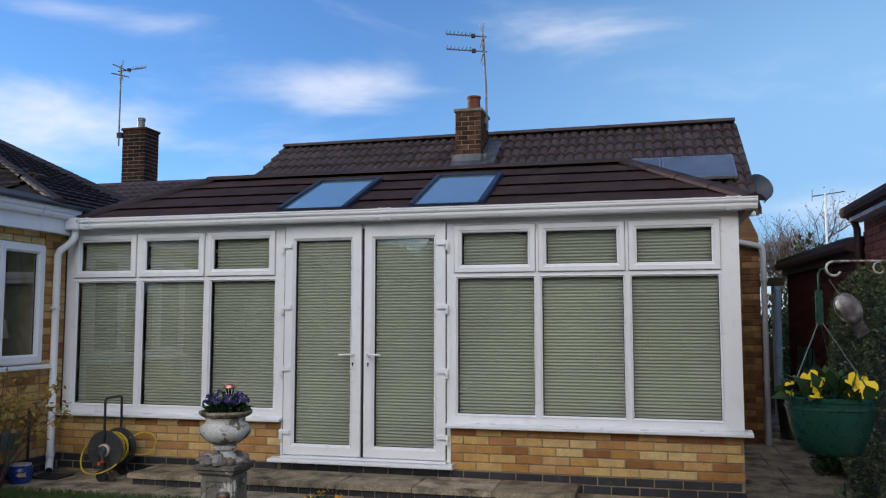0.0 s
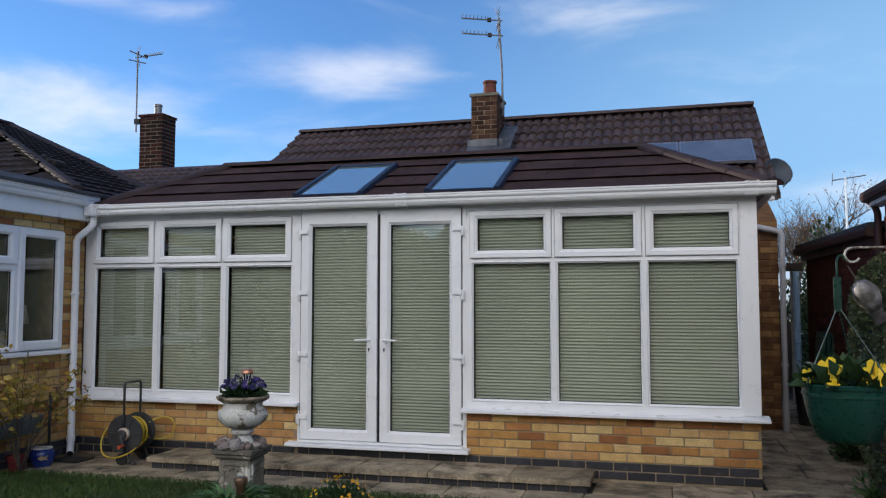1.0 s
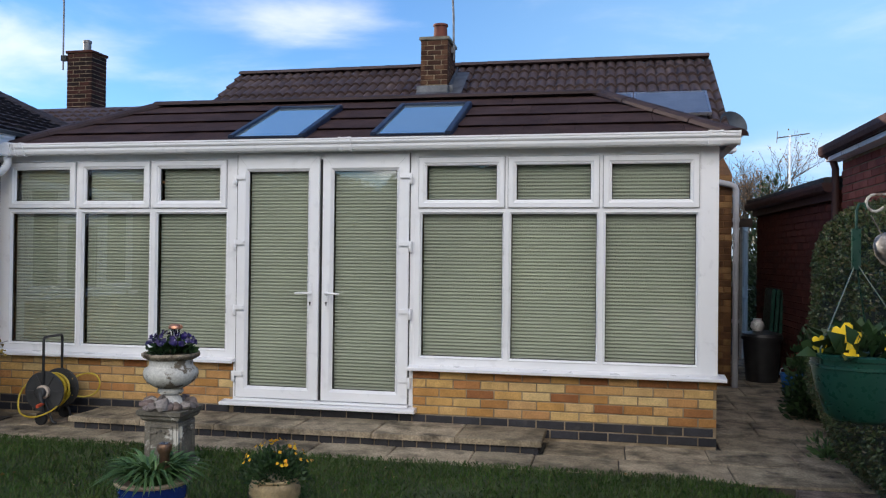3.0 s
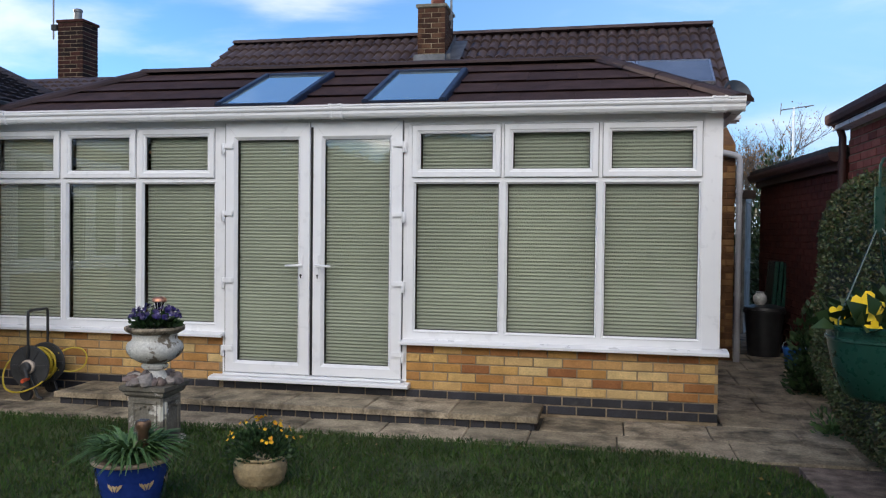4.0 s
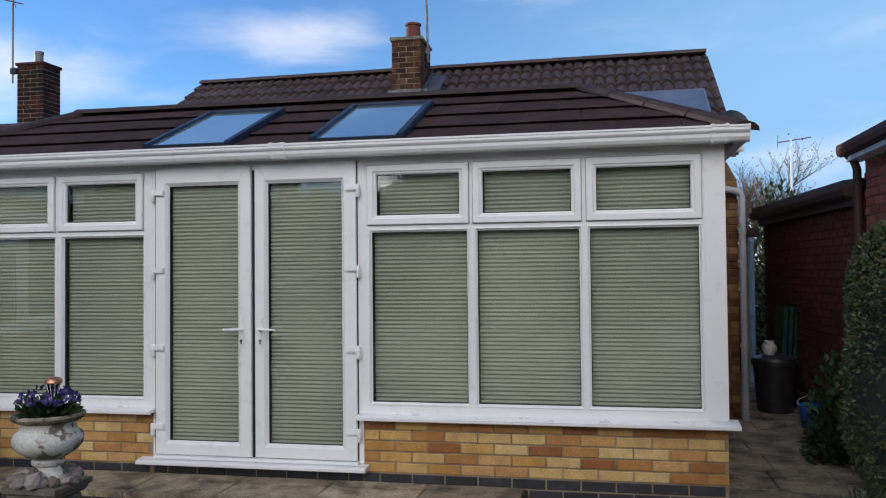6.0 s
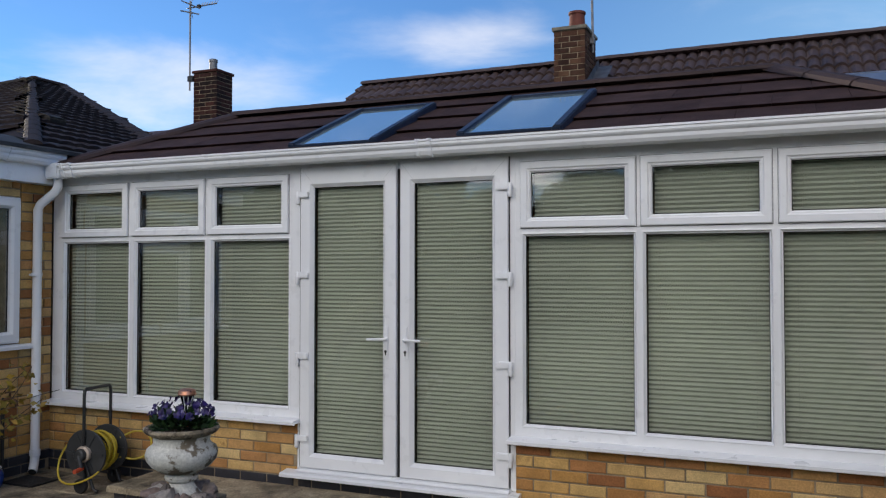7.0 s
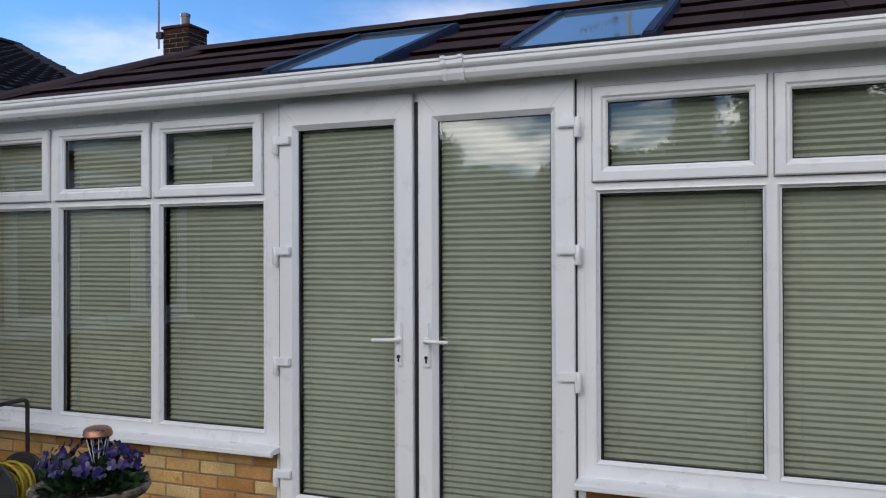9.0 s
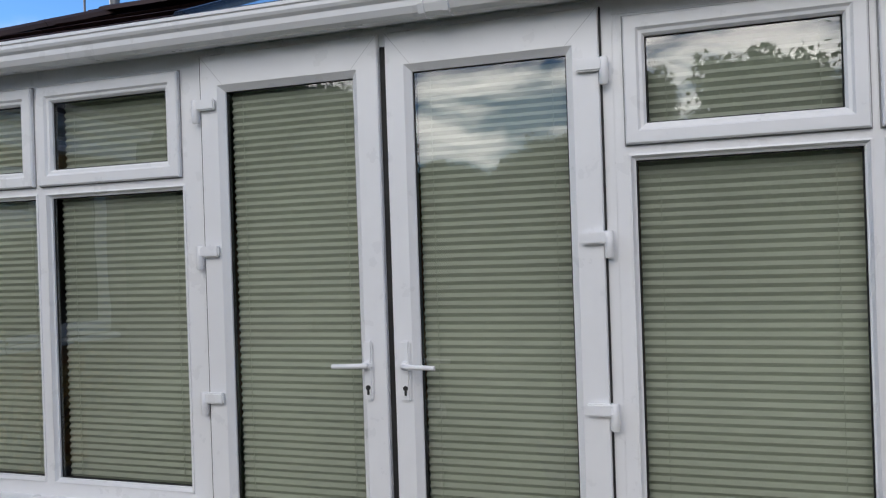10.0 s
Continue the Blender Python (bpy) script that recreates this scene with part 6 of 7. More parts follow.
part("handle_bar", Shape().tube([(0.0, -0.145, 0.655), (0.0, -0.14, 0.685), (0.0, -0.12, 0.7), (0.0, 0.12, 0.7), (0.0, 0.14, 0.685), (0.0, 0.145, 0.655)], 0.0125, 10), BLACKPL, reel, smooth=True)

# ---- by the wing wall: tap, pots, trough, shrub ----
tap = thing("garden_tap", "brass garden tap on a dark standpipe by the wall", "tap", pose(-5.70, 6.56, PATIO))
part("standpipe", Shape().tube([(0, 0, 0), (0, 0, 0.6), (0.0, 0.01, 0.63)], 0.014, 10), BLACKPL, tap, smooth=True)
part("spout", Shape().tube([(0, 0, 0.61), (0.05, 0.02, 0.63), (0.09, 0.035, 0.61), (0.1, 0.04, 0.57)], 0.012, 10), BRONZE, tap, smooth=True)
part("tap_head", Shape().tube([(0.05, -0.02, 0.675), (0.05, 0.06, 0.675)], 0.007, 8).tube([(0.05, 0.02, 0.63), (0.05, 0.02, 0.675)], 0.008, 8), BRONZE, tap)
fp = thing("plant_pot", "small blue glazed pot painted with a pale fish", "plant pot", pose(-5.60, 6.36, PATIO))
part("body", Shape().lathe([(0, 0), (0.075, 0), (0.1, 0.04), (0.11, 0.09), (0.1, 0.14), (0.085, 0.155), (0.075, 0.155), (0.08, 0.12)], 28), BLUEGLAZE, fp, smooth=True)
part("rim", Shape().lathe([(0.084, 0.152), (0.09, 0.158), (0.088, 0.166), (0.078, 0.166)], 28), CHINA, fp, "pale glazed rim")
fi = Shape().put([(-0.04, 0, 0), (-0.015, -0.006, 0.02), (0.02, -0.006, 0.014), (0.045, 0.0, 0.024), (0.036, 0, 0.0), (0.045, 0, -0.02), (0.02, -0.006, -0.014), (-0.015, -0.006, -0.018)], [(0, 1, 2, 3, 4, 5, 6, 7)])
part("motif", fi, TANGLAZE, fp, "pale yellow fish motif", at=pose(0.075, -0.083, 0.085, 0, 0, 42))
rp = thing("plant_pot", "small dark red clay pot on the patio", "plant pot", pose(-5.6, 6.06, PATIO))
part("body", Shape().lathe([(0, 0), (0.06, 0), (0.082, 0.12), (0.09, 0.122), (0.09, 0.15), (0.08, 0.15), (0.07, 0.05)], 24), material("dark red glaze", [(0.09, 0.012, 0.014), (0.12, 0.02, 0.02)], 0.35, 8, 60, 0.05), rp, smooth=True)
tr = thing("plant_trough", "grey plastic trough fixed to the wing wall", "trough", pose(-5.645, 6.0, 0.38))
part("body", Shape().put([(x, y, z) for z, a, b in ((0, 0.07, 0.3), (0.16, 0.1, 0.33)) for x, y in ((-0.095, -b), (a - 0.01, -b), (a - 0.01, b), (-0.095, b))], [(3, 2, 1, 0), (4, 5, 6, 7), (0, 1, 5, 4), (1, 2, 6, 5), (2, 3, 7, 6), (3, 0, 4, 7)]), material("grey-green plastic", [(0.1, 0.12, 0.12), (0.14, 0.16, 0.16)], 0.5, 6, 60, 0.05), tr, bevel=0.01)
shrub = thing("shrub", "leggy shrub with yellowing autumn leaves by the wall", "shrub", pose(-5.53, 6.02, PATIO))
tw, pts_, dirs_ = Shape(), [], []
for i in range(16):
    t, ln = rr.uniform(0, 6.28), rr.uniform(0.75, 1.12)
    a = Vector((0, 0, 0))
    line = [a]
    dv = Vector((math.cos(t) * 0.16 + 0.06, math.sin(t) * 0.42, 1)).normalized()
    for k in range(8):
        a = a + dv * ln / 8
        dv = (dv + Vector((rr.uniform(-0.1, 0.13), rr.uniform(-0.2, 0.2), -0.07))).normalized()
        line.append(a)
        if k > 3:
            for q in range(6):
                pts_.append(a + Vector((rr.gauss(0, 0.04), rr.gauss(0, 0.05), rr.gauss(0, 0.04))))
                dirs_.append((rr.gauss(0, 1), rr.gauss(0, 1), rr.uniform(-1, 0.4)))
    tw.tube(line, 0.006, 5, 0.002)
part("branchwork", tw, BARK, shrub)
part("leaves", leaves("leaves", np.array([tuple(q) for q in pts_]), np.array(dirs_), 0.062, LEAF_YELLOW, nr, slim=0.6), LEAF_YELLOW, shrub, "yellow and green leaves")
wire = tagged(part("wire", Shape().tube([(-5.73, 6.42, 0.62), (-5.655, 6.75, 0.68), (-5.655, 6.83, 0.69), (-5.58, 6.97, 0.72)], 0.003, 5), BLACKPL), "thin dark cable running from the tap to the window", "cable")

# ---- hanging basket, its bracket and post, and the ornament ----
HX, HY = 0.305, 2.55
post = thing("basket_post", "dark garden post with a white wrought iron bracket", "post", pose(HX + 0.585, HY + 0.06, 0.06))
part("pole", Shape().lathe([(0.03, -0.1), (0.03, 1.72), (0.036, 1.73), (0.0, 1.77)], 14), WOOD_DARK, post, smooth=True)
br = part("bracket", Shape().tube([(0, 0, 1.61), (-0.3, -0.03, 1.62), (-0.52, -0.06, 1.62)] + [(-0.56 - 0.02 * math.sin(t), -0.06, 1.60 + 0.02 * math.cos(t)) for t in np.linspace(0, 4.2, 10)], 0.0034, 8), IRON_W, post, "white painted iron bracket, rusting", smooth=True)
part("scroll", Shape().tube([(-0.44 + (0.022 - 0.002 * k) * math.cos(k * 0.75 + 1.4), -0.055, 1.598 + (0.022 - 0.002 * k) * math.sin(k * 0.75 + 1.4)) for k in range(9)], 0.003, 7), IRON_W, br, smooth=True)
part("stay", Shape().tube([(-0.40, -0.04, 1.615), (-0.3, -0.03, 1.56), (-0.2, -0.02, 1.49), (-0.02, 0, 1.33)], 0.005, 7), IRON_W, br, smooth=True)
bk = thing("hanging_basket", "dark green plastic hanging basket of yellow pansies", "hanging basket", pose(HX, HY, 1.15) @ Matrix.Diagonal((0.81, 0.81, 0.88, 1)))
part("bowl", Shape().lathe([(0.0, 0), (0.085, 0.0), (0.1, 0.012), (0.125, 0.07), (0.138, 0.13), (0.142, 0.165), (0.148, 0.166), (0.15, 0.176), (0.142, 0.18), (0.134, 0.165), (0.12, 0.08)], 44), GREENPL, bk, smooth=True)
part("band", Shape().lathe([(0.1405, 0.14), (0.144, 0.142), (0.144, 0.148), (0.1405, 0.15)], 44), GREENPL, bk, smooth=True)
part("soil", Shape().lathe([(0.138, 0.155), (0.0, 0.165)], 20), SOIL, bk)
top = Vector((-0.02, 0.0, 0.515))
part("hook", Shape().box(-0.032, -0.008, -0.006, 0.006, 0.40, 0.51).tube([(-0.02, 0, 0.505), (-0.02, 0, 0.56), (-0.012, 0, 0.578), (0.002, 0, 0.578), (0.008, 0, 0.562)], 0.004, 7), GREENPL, bk, bevel=0.003)
for t in (3.6, 5.6, 1.2):
    part("strap", Shape().tube([(0.146 * math.cos(t), 0.146 * math.sin(t), 0.15), (0.146 * math.cos(t), 0.146 * math.sin(t), 0.19), (-0.02, 0, 0.42)], 0.0026, 6), GREENPL, bk)
p, d = dome(150, 0.135, 0.06, nr, 0.4)
p[:, 2] += 0.165
part("leaves", leaves("leaves", p, d, 0.062, LEAF_DARK, nr, slim=0.7), LEAF_DARK, bk)
fs = Shape()
for c, f in (((-0.125, -0.04, 0.215), (-0.6, -0.7, 0.2)), ((-0.065, -0.05, 0.235), (-0.1, -1, 0.35)), ((0.065, -0.075, 0.225), (0.1, -1, 0.35)), ((0.095, -0.06, 0.22), (0.5, -0.8, 0.3)), ((-0.06, -0.11, 0.19), (-0.2, -1, 0.1)), ((0.02, 0.06, 0.23), (0, 0.5, 1))):
    fs = Shape()
    blossom((c[0], c[1], c[2] - 0.015), f, 0.042 if c[2] > 0.2 and c[0] > -0.1 else 0.022, 5, rr, fs, 0.3)
    part("blossom", fs, YELLOW_P, bk, "bright yellow pansy")
# plain moulded ornament hung from the bracket
ob_s = Shape().lathe([(0.0, -0.06), (0.022, -0.05), (0.036, -0.02), (0.04, 0.01), (0.034, 0.035), (0.026, 0.05), (0.0, 0.062)], 20).put([(-0.02, 0.01, -0.02), (0.02, 0.01, -0.02), (0.024, 0.03, -0.13), (-0.02, 0.03, -0.13), (-0.02, 0.02, -0.02), (0.02, 0.02, -0.02), (0.024, 0.036, -0.13), (-0.02, 0.036, -0.13)], [(0, 1, 2, 3), (4, 7, 6, 5), (0, 4, 5, 1), (1, 5, 6, 2), (2, 6, 7, 3), (3, 7, 4, 0)])
ob_s.tube([(0, 0, 0.055), (0, 0, 0.13)], 0.002, 5)
orn2 = tagged(part("hanging_ornament", ob_s, material("grey-brown painted ornament", [(0.07, 0.05, 0.04), (0.15, 0.13, 0.12), (0.3, 0.28, 0.27)], 0.6, 28, 90, 0.2, grain=0.4), smooth=True), "grey and brown moulded ornament hung from the bracket", "ornament")
orn2.matrix_basis = pose(HX + 0.06, HY, 1.545, 25, -35, 0) @ Matrix.Scale(0.85, 4)

# ---- hedge ----
def hedge_points(n, rng):
    """Points and outward ways on the skin of a clipped, round-shouldered hedge."""
    y = rng.uniform(2.9, 6.75, n)
    t = rng.uniform(-0.35, math.pi * 0.62, n)
    return y, t


def hedge_skin(y, t):
    """t: 0 at the foot of the path side, pi/2 over the top."""
    end = np.clip((6.75 - y) / 0.55, 0, 1)
    near = np.clip((y - 2.9) / 0.4, 0, 1)
    shrink = np.sqrt(1 - (1 - end) ** 2) * 0.98 + 0.02
    shrink = np.minimum(shrink, np.sqrt(1 - (1 - near) ** 2) * 0.98 + 0.02)
    cx = 1.78
    half = 0.74 * (0.55 + 0.45 * shrink)
    topz = 0.98 + 0.89 * (0.6 + 0.4 * shrink)
    c, s = np.cos(t), np.sin(t)
    x = cx - half * np.sign(c) * np.abs(c) ** 0.45
    z = 0.06 + (topz - 0.06) * np.clip(0.5 + 0.5 * np.sign(s) * np.abs(s) ** 0.6, 0, 1)
    x = x + 0.16 * np.clip((0.7 - z) / 0.7, 0, 1)
    return x, z


ys, ts = np.meshgrid(np.linspace(2.9, 6.75, 40), np.linspace(-math.pi / 2, 3 * math.pi / 2, 36))
hx, hz = hedge_skin(ys, ts)
core_v = np.stack([1.78 + (hx - 1.78) * 0.95, 4.825 + (ys - 4.825) * 0.985, hz * 0.975 - 0.03], -1).reshape(-1, 3)
core_f = [(j * 40 + i, j * 40 + i + 1, (j + 1) * 40 + i + 1, (j + 1) * 40 + i) for j in range(35) for i in range(39)]
hedge = tagged(new("hedge"), "clipped green hedge with rounded top beside the path", "hedge")
part("inside", quick("inside", core_v, core_f, HEDGE_SHADE, True), HEDGE_SHADE, hedge)
n = 70000
y = nr.uniform(2.9, 6.75, n)
y[: n // 3] = 6.75 - np.abs(nr.normal(0, 0.3, n // 3))
y = np.clip(y, 2.9, 6.749)
t = nr.uniform(-1.45, 2.0, n)
x, z = hedge_skin(y, t)
eps = 0.01
x2, z2 = hedge_skin(y, t + eps)
nrm = np.stack([-(z2 - z), np.zeros(n), (x2 - x)], 1)
nrm *= np.sign((nrm[:, 0:1] * (x - 1.78)[:, None] + nrm[:, 2:3] * (z - 0.9)[:, None]) + 1e-9)
nrm /= np.linalg.norm(nrm, axis=1, keepdims=True) + 1e-9
nrm[:, 1] += np.clip((y - 6.3) * 2, 0, 1.5)
bump_ = 0.035 * np.sin(7 * y + 3 * z) * np.sin(5 * z + 2) + nr.normal(0, 0.012, n)
pp = np.stack([x, y, z], 1) + nrm * bump_[:, None]
part("leaves", leaves("leaves", pp, nrm * 0.7 + nr.normal(0, 0.8, (n, 3)), 0.023, HEDGE_M, nr, slim=0.6), HEDGE_M, hedge)

# ---- passage beside the house ----
bin_ = thing("dustbin", "black plastic tub standing in the dark passage", "bin", pose(1.53, 10.9, PATIO))
part("body", Shape().lathe([(0, 0), (0.18, 0), (0.22, 0.5), (0.24, 0.5), (0.24, 0.54), (0.21, 0.54), (0.18, 0.1)], 24), BLACKPL, bin_, smooth=True)
part("lid", Shape().lathe([(0.236, 0.541), (0.226, 0.57), (0.11, 0.6), (0.0, 0.605)], 24), BLACKPL, bin_, smooth=True)
jar = thing("jar", "pale round jar resting on the black tub", "jar", pose(1.47, 10.85, PATIO + 0.6))
part("body", Shape().lathe([(0, 0), (0.05, 0), (0.08, 0.05), (0.075, 0.1), (0.045, 0.13), (0.05, 0.15), (0.0, 0.155)], 20), CHINA, jar, smooth=True)
bu = thing("bucket", "small blue plastic bucket by the garage wall", "bucket", pose(1.68, 10.0, PATIO + 0.0))
part("body", Shape().lathe([(0, 0), (0.085, 0), (0.115, 0.2), (0.125, 0.205), (0.12, 0.22), (0.1, 0.2), (0.08, 0.03)], 20), BLUEPL, bu, smooth=True)
part("bail", Shape().tube([(-0.12, 0, 0.2), (-0.1, 0.04, 0.26), (0, 0.06, 0.3), (0.1, 0.04, 0.26), (0.12, 0, 0.2)], 0.004, 6), ALU, bu)
cab = thing("garden_chair_stack", "folded dark green garden furniture leaning on the wall", "furniture", pose(1.73, 11.3, PATIO))
for k in range(3):
    part("panel", Shape().box(-0.02, 0.02, -0.25, 0.25, 0, 1.1), GREENPL, cab, bevel=0.01, at=pose(-0.05 * k, 0.03 * k, 0, 0, 4, 0))
gate = thing("passage_door", "grey panelled door standing open at the passage end", "door", pose(1.60, 13.0, PATIO, 0, 0, 75))
part("door_leaf", Shape().box(0, 0.76, -0.02, 0.02, 0, 2.03), GREYPAINT, gate, bevel=0.004)
for z0, z1 in ((0.15, 0.9), (1.05, 1.9)):
    part("panel", Shape().ring(0.1, 0.66, z0, z1, [(0, -0.021), (0.01, -0.03), (0.03, -0.03), (0.04, -0.021)]), GREYPAINT, gate)
part("handle", Shape().tube([(0.68, -0.02, 1.0), (0.68, -0.06, 1.0), (0.6, -0.065, 1.0)], 0.01, 8), ALU, gate)
setting("trim_7", Shape().box(1.11, 1.75, 12.95, 13.05, 2.0, 2.12), WOOD_DARK, "dark timber beam over the passage", "beam")
fence = thing("fence", "low dark timber fence beyond the passage", "fence", pose(0.9, 14.6, 0))
for k in range(7):
    part("board", Shape().prism([(0, 0), (0.11, 0), (0.11, 1.15), (0.055, 1.2), (0, 1.15)], "y", -0.01, 0.01), WOOD_DARK, fence, at=pose(k * 0.135, 0, 0))
part("rail", Shape().box(-0.05, 1.0, 0.011, 0.05, 0.8, 0.88), WOOD_DARK, fence)
ivy = thing("shrub", "dark leafy climbing shrub in the passage", "shrub", pose(1.55, 8.55, PATIO))
p, d = dome(1600, 0.24, 0.85, nr, 0.2)
part("branchwork", Shape().tube([(0, 0, -0.05), (0.03, 0.05, 0.3), (0.0, 0.1, 0.7)], 0.015, 6, 0.005).tube([(0, 0, -0.05), (-0.08, 0.02, 0.4)], 0.012, 6, 0.004), BARK, ivy)
part("leaves", leaves("leaves", p, d, 0.06, LEAF_DARK, nr, slim=0.6), LEAF_DARK, ivy)
weed = thing("weed", "small green weed at the hedge foot", "plant", pose(1.30, 6.9, PATIO))
p, d = dome(160, 0.14, 0.2, nr, 0.1)
part("leaves", leaves("leaves", p, d, 0.06, LEAF_MID, nr, slim=0.4), LEAF_MID, weed)

# ---- trees ----
def bare_tree(name, at, height, seed, label, leaf_mat, leaf_n, depth=6, spread=0.5):
    """A tapered trunk that forks again and again, with a few last leaves at the twigs."""
    rng = random.Random(seed)
    limbs, trunk, tips = Shape(), Shape(), []

    def grow(p, d, l, r, k):
        pts = [p]
        for i in range(3):
            d = (d + Vector((rng.gauss(0, 0.12), rng.gauss(0, 0.12), 0.05))).normalized()
            p = p + d * l / 3
            pts.append(p)
        (trunk if k == 0 else limbs).tube(pts, r, 7 if k < 2 else 4 if k < 4 else 3, r * 0.66)
        if k >= depth:
            tips.append(p)
            return
        if k >= depth - 2:
            tips.append(p)
        for i in range(3 if k < 5 else 2):
            nd = (d + Vector((rng.gauss(0, spread), rng.gauss(0, spread), rng.gauss(0.12, 0.25)))).normalized()
            grow(p if i == 0 else pts[2], nd, l * rng.uniform(0.66, 0.86), r * 0.62, k + 1)

    grow(Vector((0, 0, -0.1)), Vector((0, 0, 1)), height * 0.26, height * 0.022, 0)
    o = tagged(new(name), label, "tree")
    o.matrix_basis = at
    part("trunk", trunk, BARK, o, smooth=True)
    part("branchwork", limbs, BARK, o)
    if leaf_n:
        gen = np.random.default_rng(seed)
        tp = np.array([tuple(q) for q in tips])
        pts = tp[gen.integers(0, len(tp), leaf_n)] + gen.normal(0, 0.12, (leaf_n, 3))
        part("crown", leaves("crown", pts, gen.normal(size=(leaf_n, 3)), 0.07, leaf_mat, gen, slim=0.7), leaf_mat, o)
    return o


bare_tree("tree", pose(5.2, 36, 0), 6.9, 5, "bare autumn tree with a few orange leaves", LEAF_ORANGE, 1500, 7, 0.55)
bare_tree("tree", pose(3.5, 35, 0), 5.9, 9, "bare branching tree beyond the passage", LEAF_ORANGE, 700, 7, 0.55)
bare_tree("tree", pose(7.2, 39, 0), 7.2, 12, "bare autumn tree with twiggy crown", LEAF_ORANGE, 500, 7, 0.55)
bush = tagged(new("bush"), "dark evergreen bush behind the garage", "bush")
bush.matrix_basis = pose(2.9, 17.5, 0)
p, d = dome(3000, 0.8, 3.2, nr, 0.55)
part("leaves", leaves("leaves", p, d, 0.11, CONIFER, nr), CONIFER, bush)
part("stem", Shape().tube([(0, 0, -0.1), (0, 0, 2.4)], 0.06, 7, 0.02), BARK, bush)


def leafy_tree(name, at, height, seed, label, mat, conifer=False):
    """A tree of many leaf clumps round forking limbs, or in the tiers of a conifer."""
    gen, rng = np.random.default_rng(seed), random.Random(seed)
    o = tagged(new(name), label, "tree")
    o.matrix_basis = at
    limbs, pts = Shape(), []
    part("trunk", Shape().tube([(0, 0, -0.1), (0.05, 0, height * 0.45), (0, 0.05, height * 0.95)], height * 0.02, 7, 0.02), BARK, o, smooth=True)
    for i in range(75):
        q = rng.uniform(0.15, 0.98) if conifer else rng.uniform(0.35, 0.9)
        t = rng.uniform(0, 6.28)
        reach = height * (0.22 * (1.02 - q) if conifer else 0.3 * math.sqrt(max(0.05, 1 - ((q - 0.6) / 0.42) ** 2))) * rng.uniform(0.7, 1.15)
        tip = Vector((reach * math.cos(t), reach * math.sin(t), height * q - (0.1 * reach if conifer else -0.25 * reach)))
        limbs.tube([(0, 0, height * q * 0.92), tip * 0.55 + Vector((0, 0, height * q * 0.42)), tip], 0.03, 4, 0.008)
        for k in range(3):
            c = np.array(tip) * np.array([1 - 0.25 * k, 1 - 0.25 * k, 1])
            pts.append(c + gen.normal(0, height * 0.035, (70, 3)))
    part("branchwork", limbs, BARK, o)
    pts = np.concatenate(pts)
    part("crown", leaves("crown", pts, gen.normal(size=pts.shape), 0.16, mat, gen, slim=0.6), mat, o)
    return o


for x, y, r_, h_, m_ in ((0.9, 17.2, 0.9, 2.1, LEAF_ORANGE), (2.2, 18.5, 1.0, 2.0, CONIFER), (-0.6, 18.8, 1.1, 2.2, CONIFER), (3.6, 21, 1.2, 2.2, CONIFER), (0.9, 22, 1.5, 2.3, CONIFER)):
    o = tagged(new("bush"), "dark bush beyond the end of the passage" if m_ is CONIFER else "russet autumn bush beyond the passage", "bush")
    o.matrix_basis = pose(x, y, 0)
    p, d = dome(2600, r_, h_, nr, 0.3)
    part("leaves", leaves("leaves", p, d, 0.12, m_, nr), m_, o)
    part("stem", Shape().tube([(0, 0, -0.1), (0, 0, h_ * 0.7)], 0.05, 7, 0.02), BARK, o)

# the garden's far end, behind the walk
t1 = leafy_tree("conifer", pose(-3.6, -19, 0), 7.2, 3, "dark conifer at the far end of the garden", CONIFER, True)
t2 = leafy_tree("tree", pose(-6.6, -18, 0), 5.2, 4, "leafy garden tree at the far end", LEAF_DARK)
for i, (x, y, s, z) in enumerate(((-10.5, -17, 0.85, 40), (-12.9, -19, 0.82, 80), (-0.4, -18, 1.4, 20), (3.2, -19, 1.3, 120), (7, -17, 1.5, 200), (-16.2, -18, 1.5, 10), (-20, -18, 1.7, 60), (12, -18, 1.5, 90), (-24.5, -17, 1.7, 30))):
    copy_thing(t1 if i in (1, 3) else t2, pose(x, y, 0, 0, 0, z) @ Matrix.Scale(s, 4))
for x, y, sd in ((2.4, -17, 31), (-4.9, -16, 33)):
    bare_tree("tree", pose(x, y, 0), 5.6, sd, "bare garden tree with a few last leaves", LEAF_ORANGE, 900, 6)
belt = tagged(new("conifer_hedge"), "very tall overgrown conifer hedge behind the garden trees", "hedge")
belt.matrix_basis = pose(0, -21, 0)
cr = random.Random(91)
bumps = [(cr.uniform(0.4, 2.2), cr.uniform(0, 6.28), cr.uniform(0.05, 0.16)) for _ in range(7)]


def belt_top(x):
    """Height of the ragged hedge top."""
    return 5.25 + 0.6 * np.tanh((x + 6.5) / 1.2) + 0.3 * np.tanh((-14 - x) / 1.5) + sum(2.0 * a * np.sin(f * x + p) for f, p, a in bumps)


xs = np.linspace(-30, 22, 160)
vs = [(x, y, z) for x in xs for y, z in ((0.5, -0.05), (0.45, belt_top(x) * 0.96), (0.0, belt_top(x)), (-0.5, -0.05))]
# solid core, coloured as the shade behind the sprays
part("inside", Shape().put(vs, [(4 * i + j, 4 * i + 4 + j, 4 * i + 5 + j, 4 * i + 1 + j) for i in range(159) for j in range(3)]), HEDGE_SHADE, belt)
n = 22000
q = np.stack([nr.uniform(-30, 22, n), 0.5 + nr.normal(0, 0.08, n), np.zeros(n)], 1)
q[:, 2] = belt_top(q[:, 0]) * np.where(np.arange(n) < 9000, nr.uniform(0.97, 1.04, n), nr.uniform(0.3, 1.0, n))
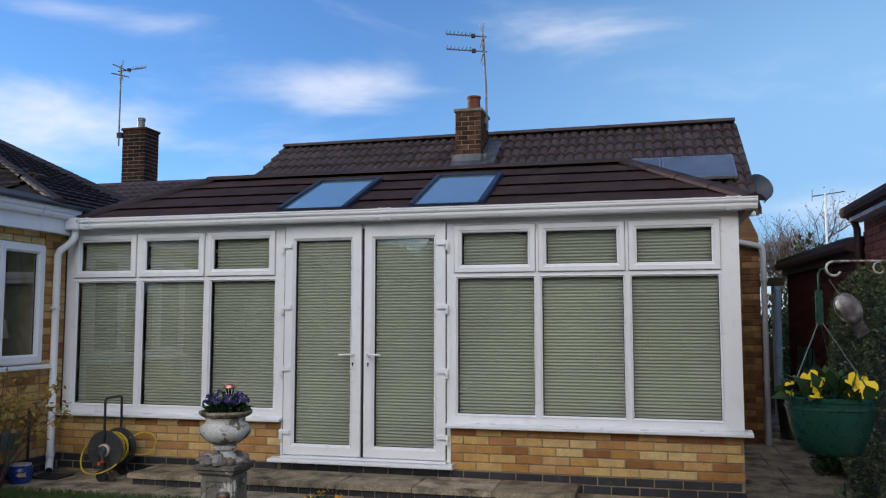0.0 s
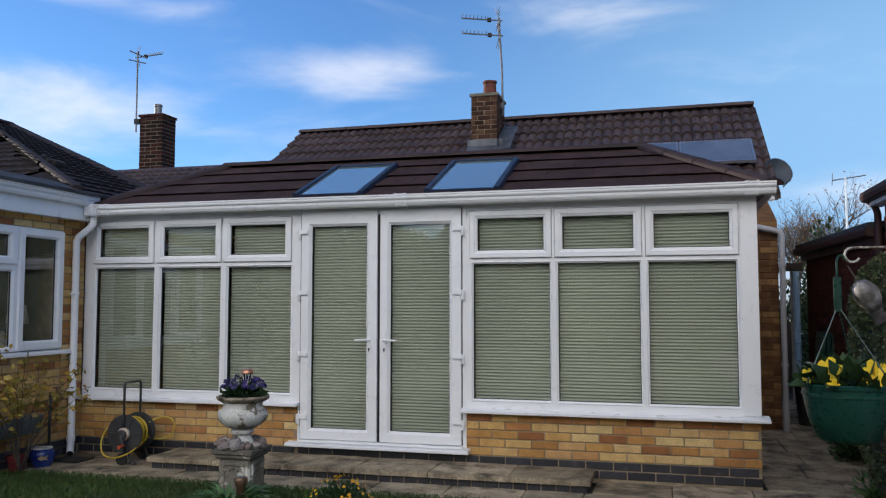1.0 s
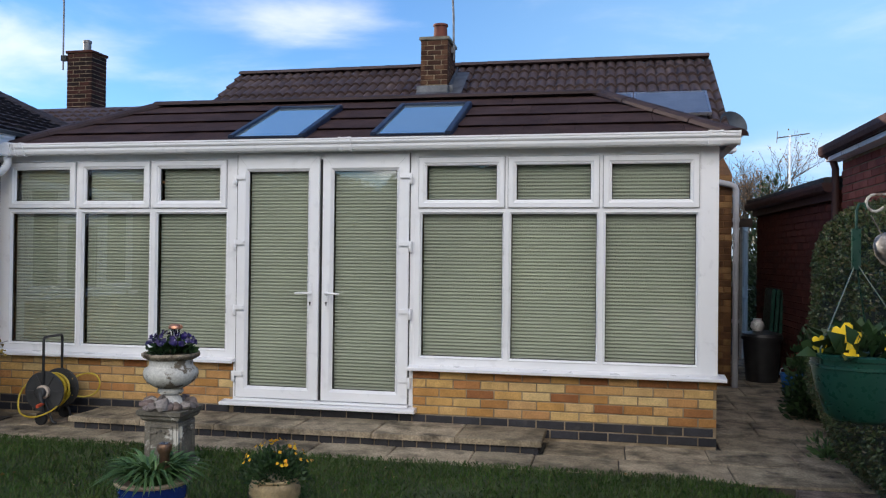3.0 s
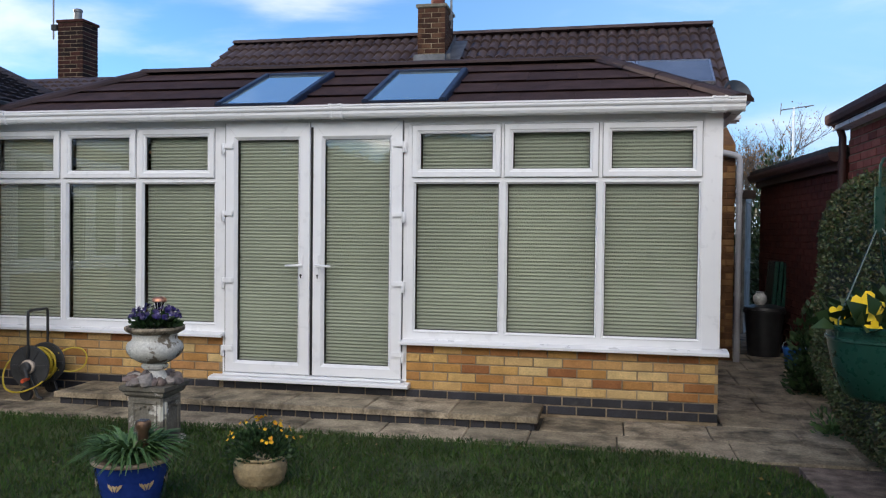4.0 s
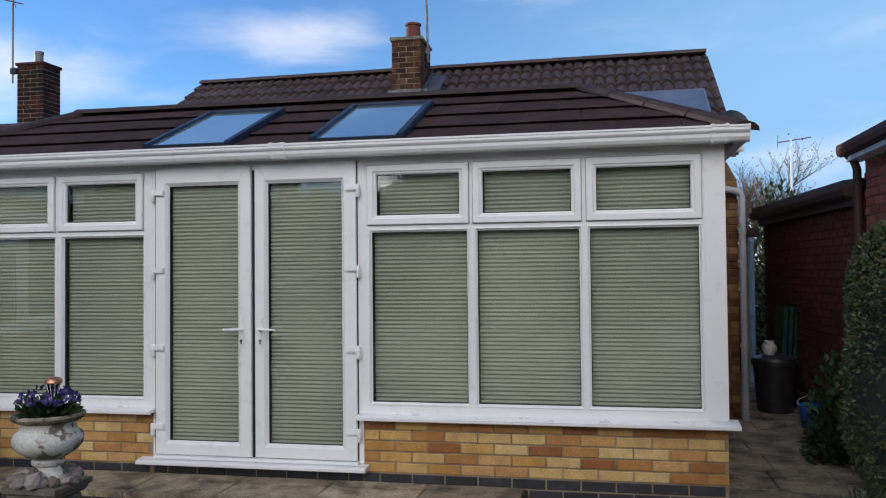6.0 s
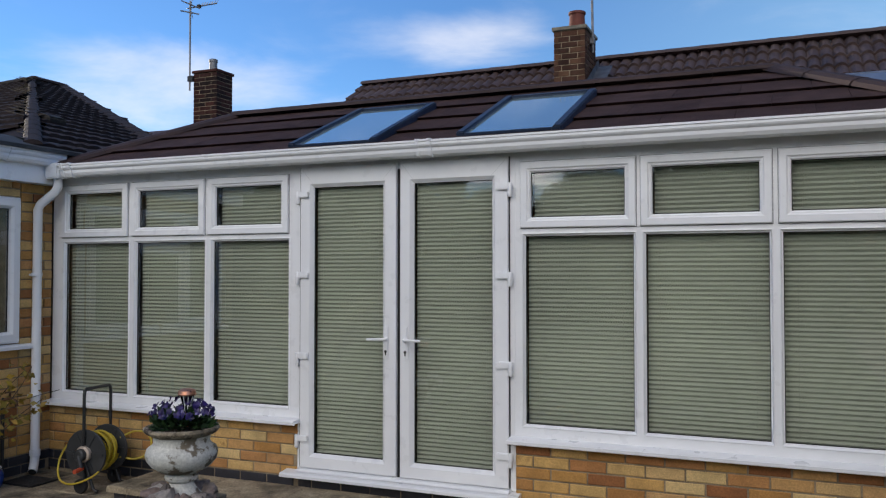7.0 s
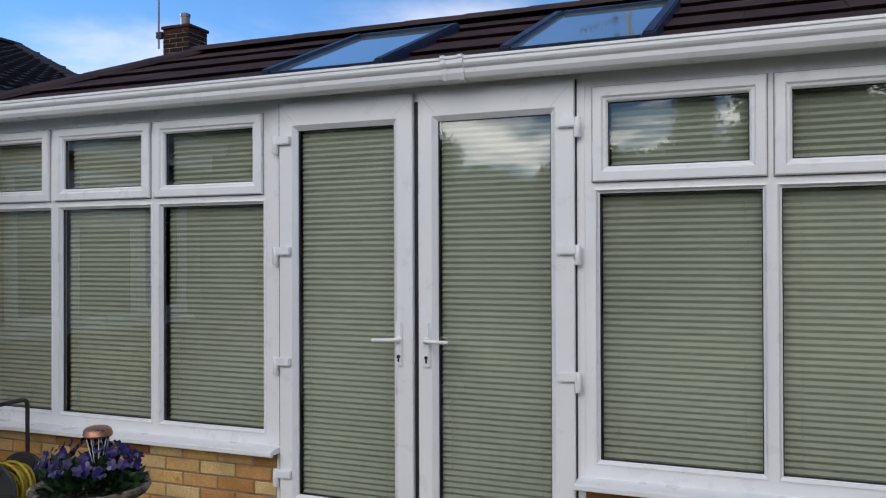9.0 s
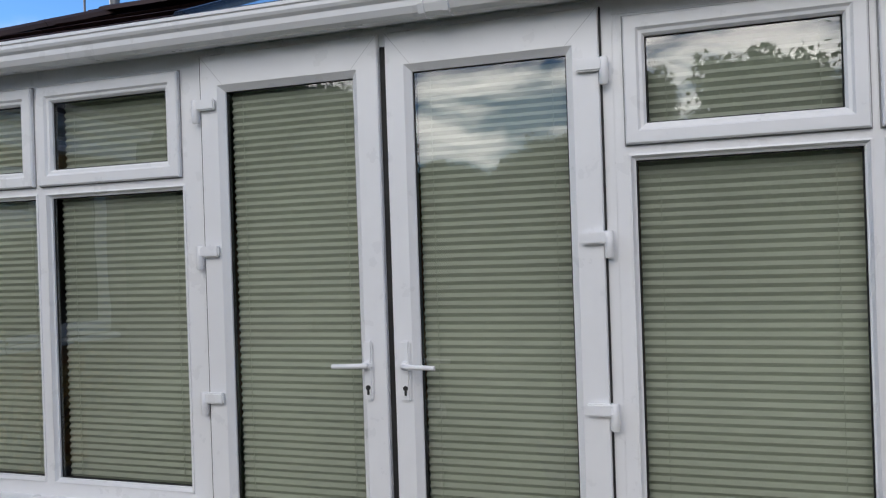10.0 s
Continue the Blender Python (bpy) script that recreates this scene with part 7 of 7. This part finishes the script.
part("leaves", leaves("leaves", q, nr.normal(size=(n, 3)), 0.2, CONIFER, nr), CONIFER, belt, "dull green sprays")
bh = tagged(new("hedge"), "tall dark hedge across the far end of the garden", "hedge")
bh.matrix_basis = pose(0, -13.6, 0)
part("inside", Shape().box(-22, 22, -0.4, 0.4, -0.05, 2.1), HEDGE_SHADE, bh)
n = 26000
q = np.stack([nr.uniform(-22, 22, n), 0.42 + nr.normal(0, 0.06, n), nr.uniform(0, 2.2, n)], 1)
q[: n // 5, 1] = nr.uniform(-0.4, 0.4, n // 5)
q[: n // 5, 2] = 2.12 + np.abs(nr.normal(0, 0.12, n // 5))
part("leaves", leaves("leaves", q, nr.normal(size=(n, 3)) + np.array([0, 0.6, 0.2]), 0.1, HEDGE_M, nr), HEDGE_M, bh)
lf = tagged(new("fence"), "plain dark timber fence along the garden side", "fence")
lf.matrix_basis = pose(-9.2, -4.0, 0)
for k in range(64):
    part("board", Shape().box(-0.012, 0.012, 0.0, 0.138, -0.05, 1.75) if k == 0 else bpy.data.objects["fence_board"].data, WOOD_DARK, lf, at=pose(0.0, -9.5 + k * 0.14, 0.0, 0, 0, 1.5 * (-1) ** k)).name = "fence_board" if k == 0 else "board"
part("rail", Shape().box(-0.05, -0.013, -9.5, -0.5, 0.5, 0.58).box(-0.05, -0.013, -9.5, -0.5, 1.4, 1.48), WOOD_DARK, lf)

# ---- grass ----
n = 120000
gx, gy = nr.uniform(-6.3, 0.92, n), nr.uniform(3.0, 6.1, n)
keep = ((gx < 0.9) | (gy < 5.4)) & ~((gx > 0.35) & (gy > 5.45) & (((gx - 0.35) / 0.55) ** 2 + ((gy - 5.45) / 0.6) ** 2 > 1)) & ~((gx < -5.45) & (gy > 6.05 - (-5.45 - gx) * 0.32))
thin = np.sin(gx * 2.3 + 1.1) * np.sin(gy * 3.1 + 0.4) + 0.6 * np.sin(gx * 6.1) * np.sin(gy * 5.3 + 2)
keep &= nr.uniform(-1.5, 1.2, n) < 1.0 - np.clip(thin - 0.5, 0, 1) * 1.6
gx, gy = gx[keep], gy[keep]
n = len(gx)
ht = nr.uniform(0.016, 0.04, n)
az = nr.uniform(0, 6.28, n)
lean = nr.uniform(0.1, 0.9, n) * ht
w = nr.uniform(0.0012, 0.0024, n)
base = np.stack([gx, gy, np.full(n, LAWN - 0.002)], 1)
sd = np.stack([-np.sin(az), np.cos(az), np.zeros(n)], 1) * w[:, None]
fw = np.stack([np.cos(az) * lean, np.sin(az) * lean, ht], 1)
mid = base + fw * np.array([0.4, 0.4, 0.62])
gv = np.stack([base - sd, base + sd, mid + sd * 0.8, base + fw, mid - sd * 0.8], 1).reshape(-1, 3)
gf = np.arange(5 * n).reshape(-1, 5)
lawn_grass = tagged(new("grass", quick("grass", gv, gf, GRASS)), "short dark green lawn grass in shade", "grass", kind="stuff")
DEAD = foliage("fallen leaves", [(0.35, 0.25, 0.05), (0.25, 0.14, 0.04), (0.4, 0.32, 0.1)])
n = 60
q = np.stack([nr.uniform(-6, 0.8, n), nr.uniform(4.0, 6.0, n), np.full(n, LAWN + 0.035)], 1)
tagged(new("fallen_leaves", leaves("fallen_leaves", q, nr.normal(size=(n, 3)) * np.array([1, 1, 0.15]), 0.03, DEAD, nr, slim=0.7)), "few yellow fallen leaves scattered on the lawn", "leaves", kind="stuff")
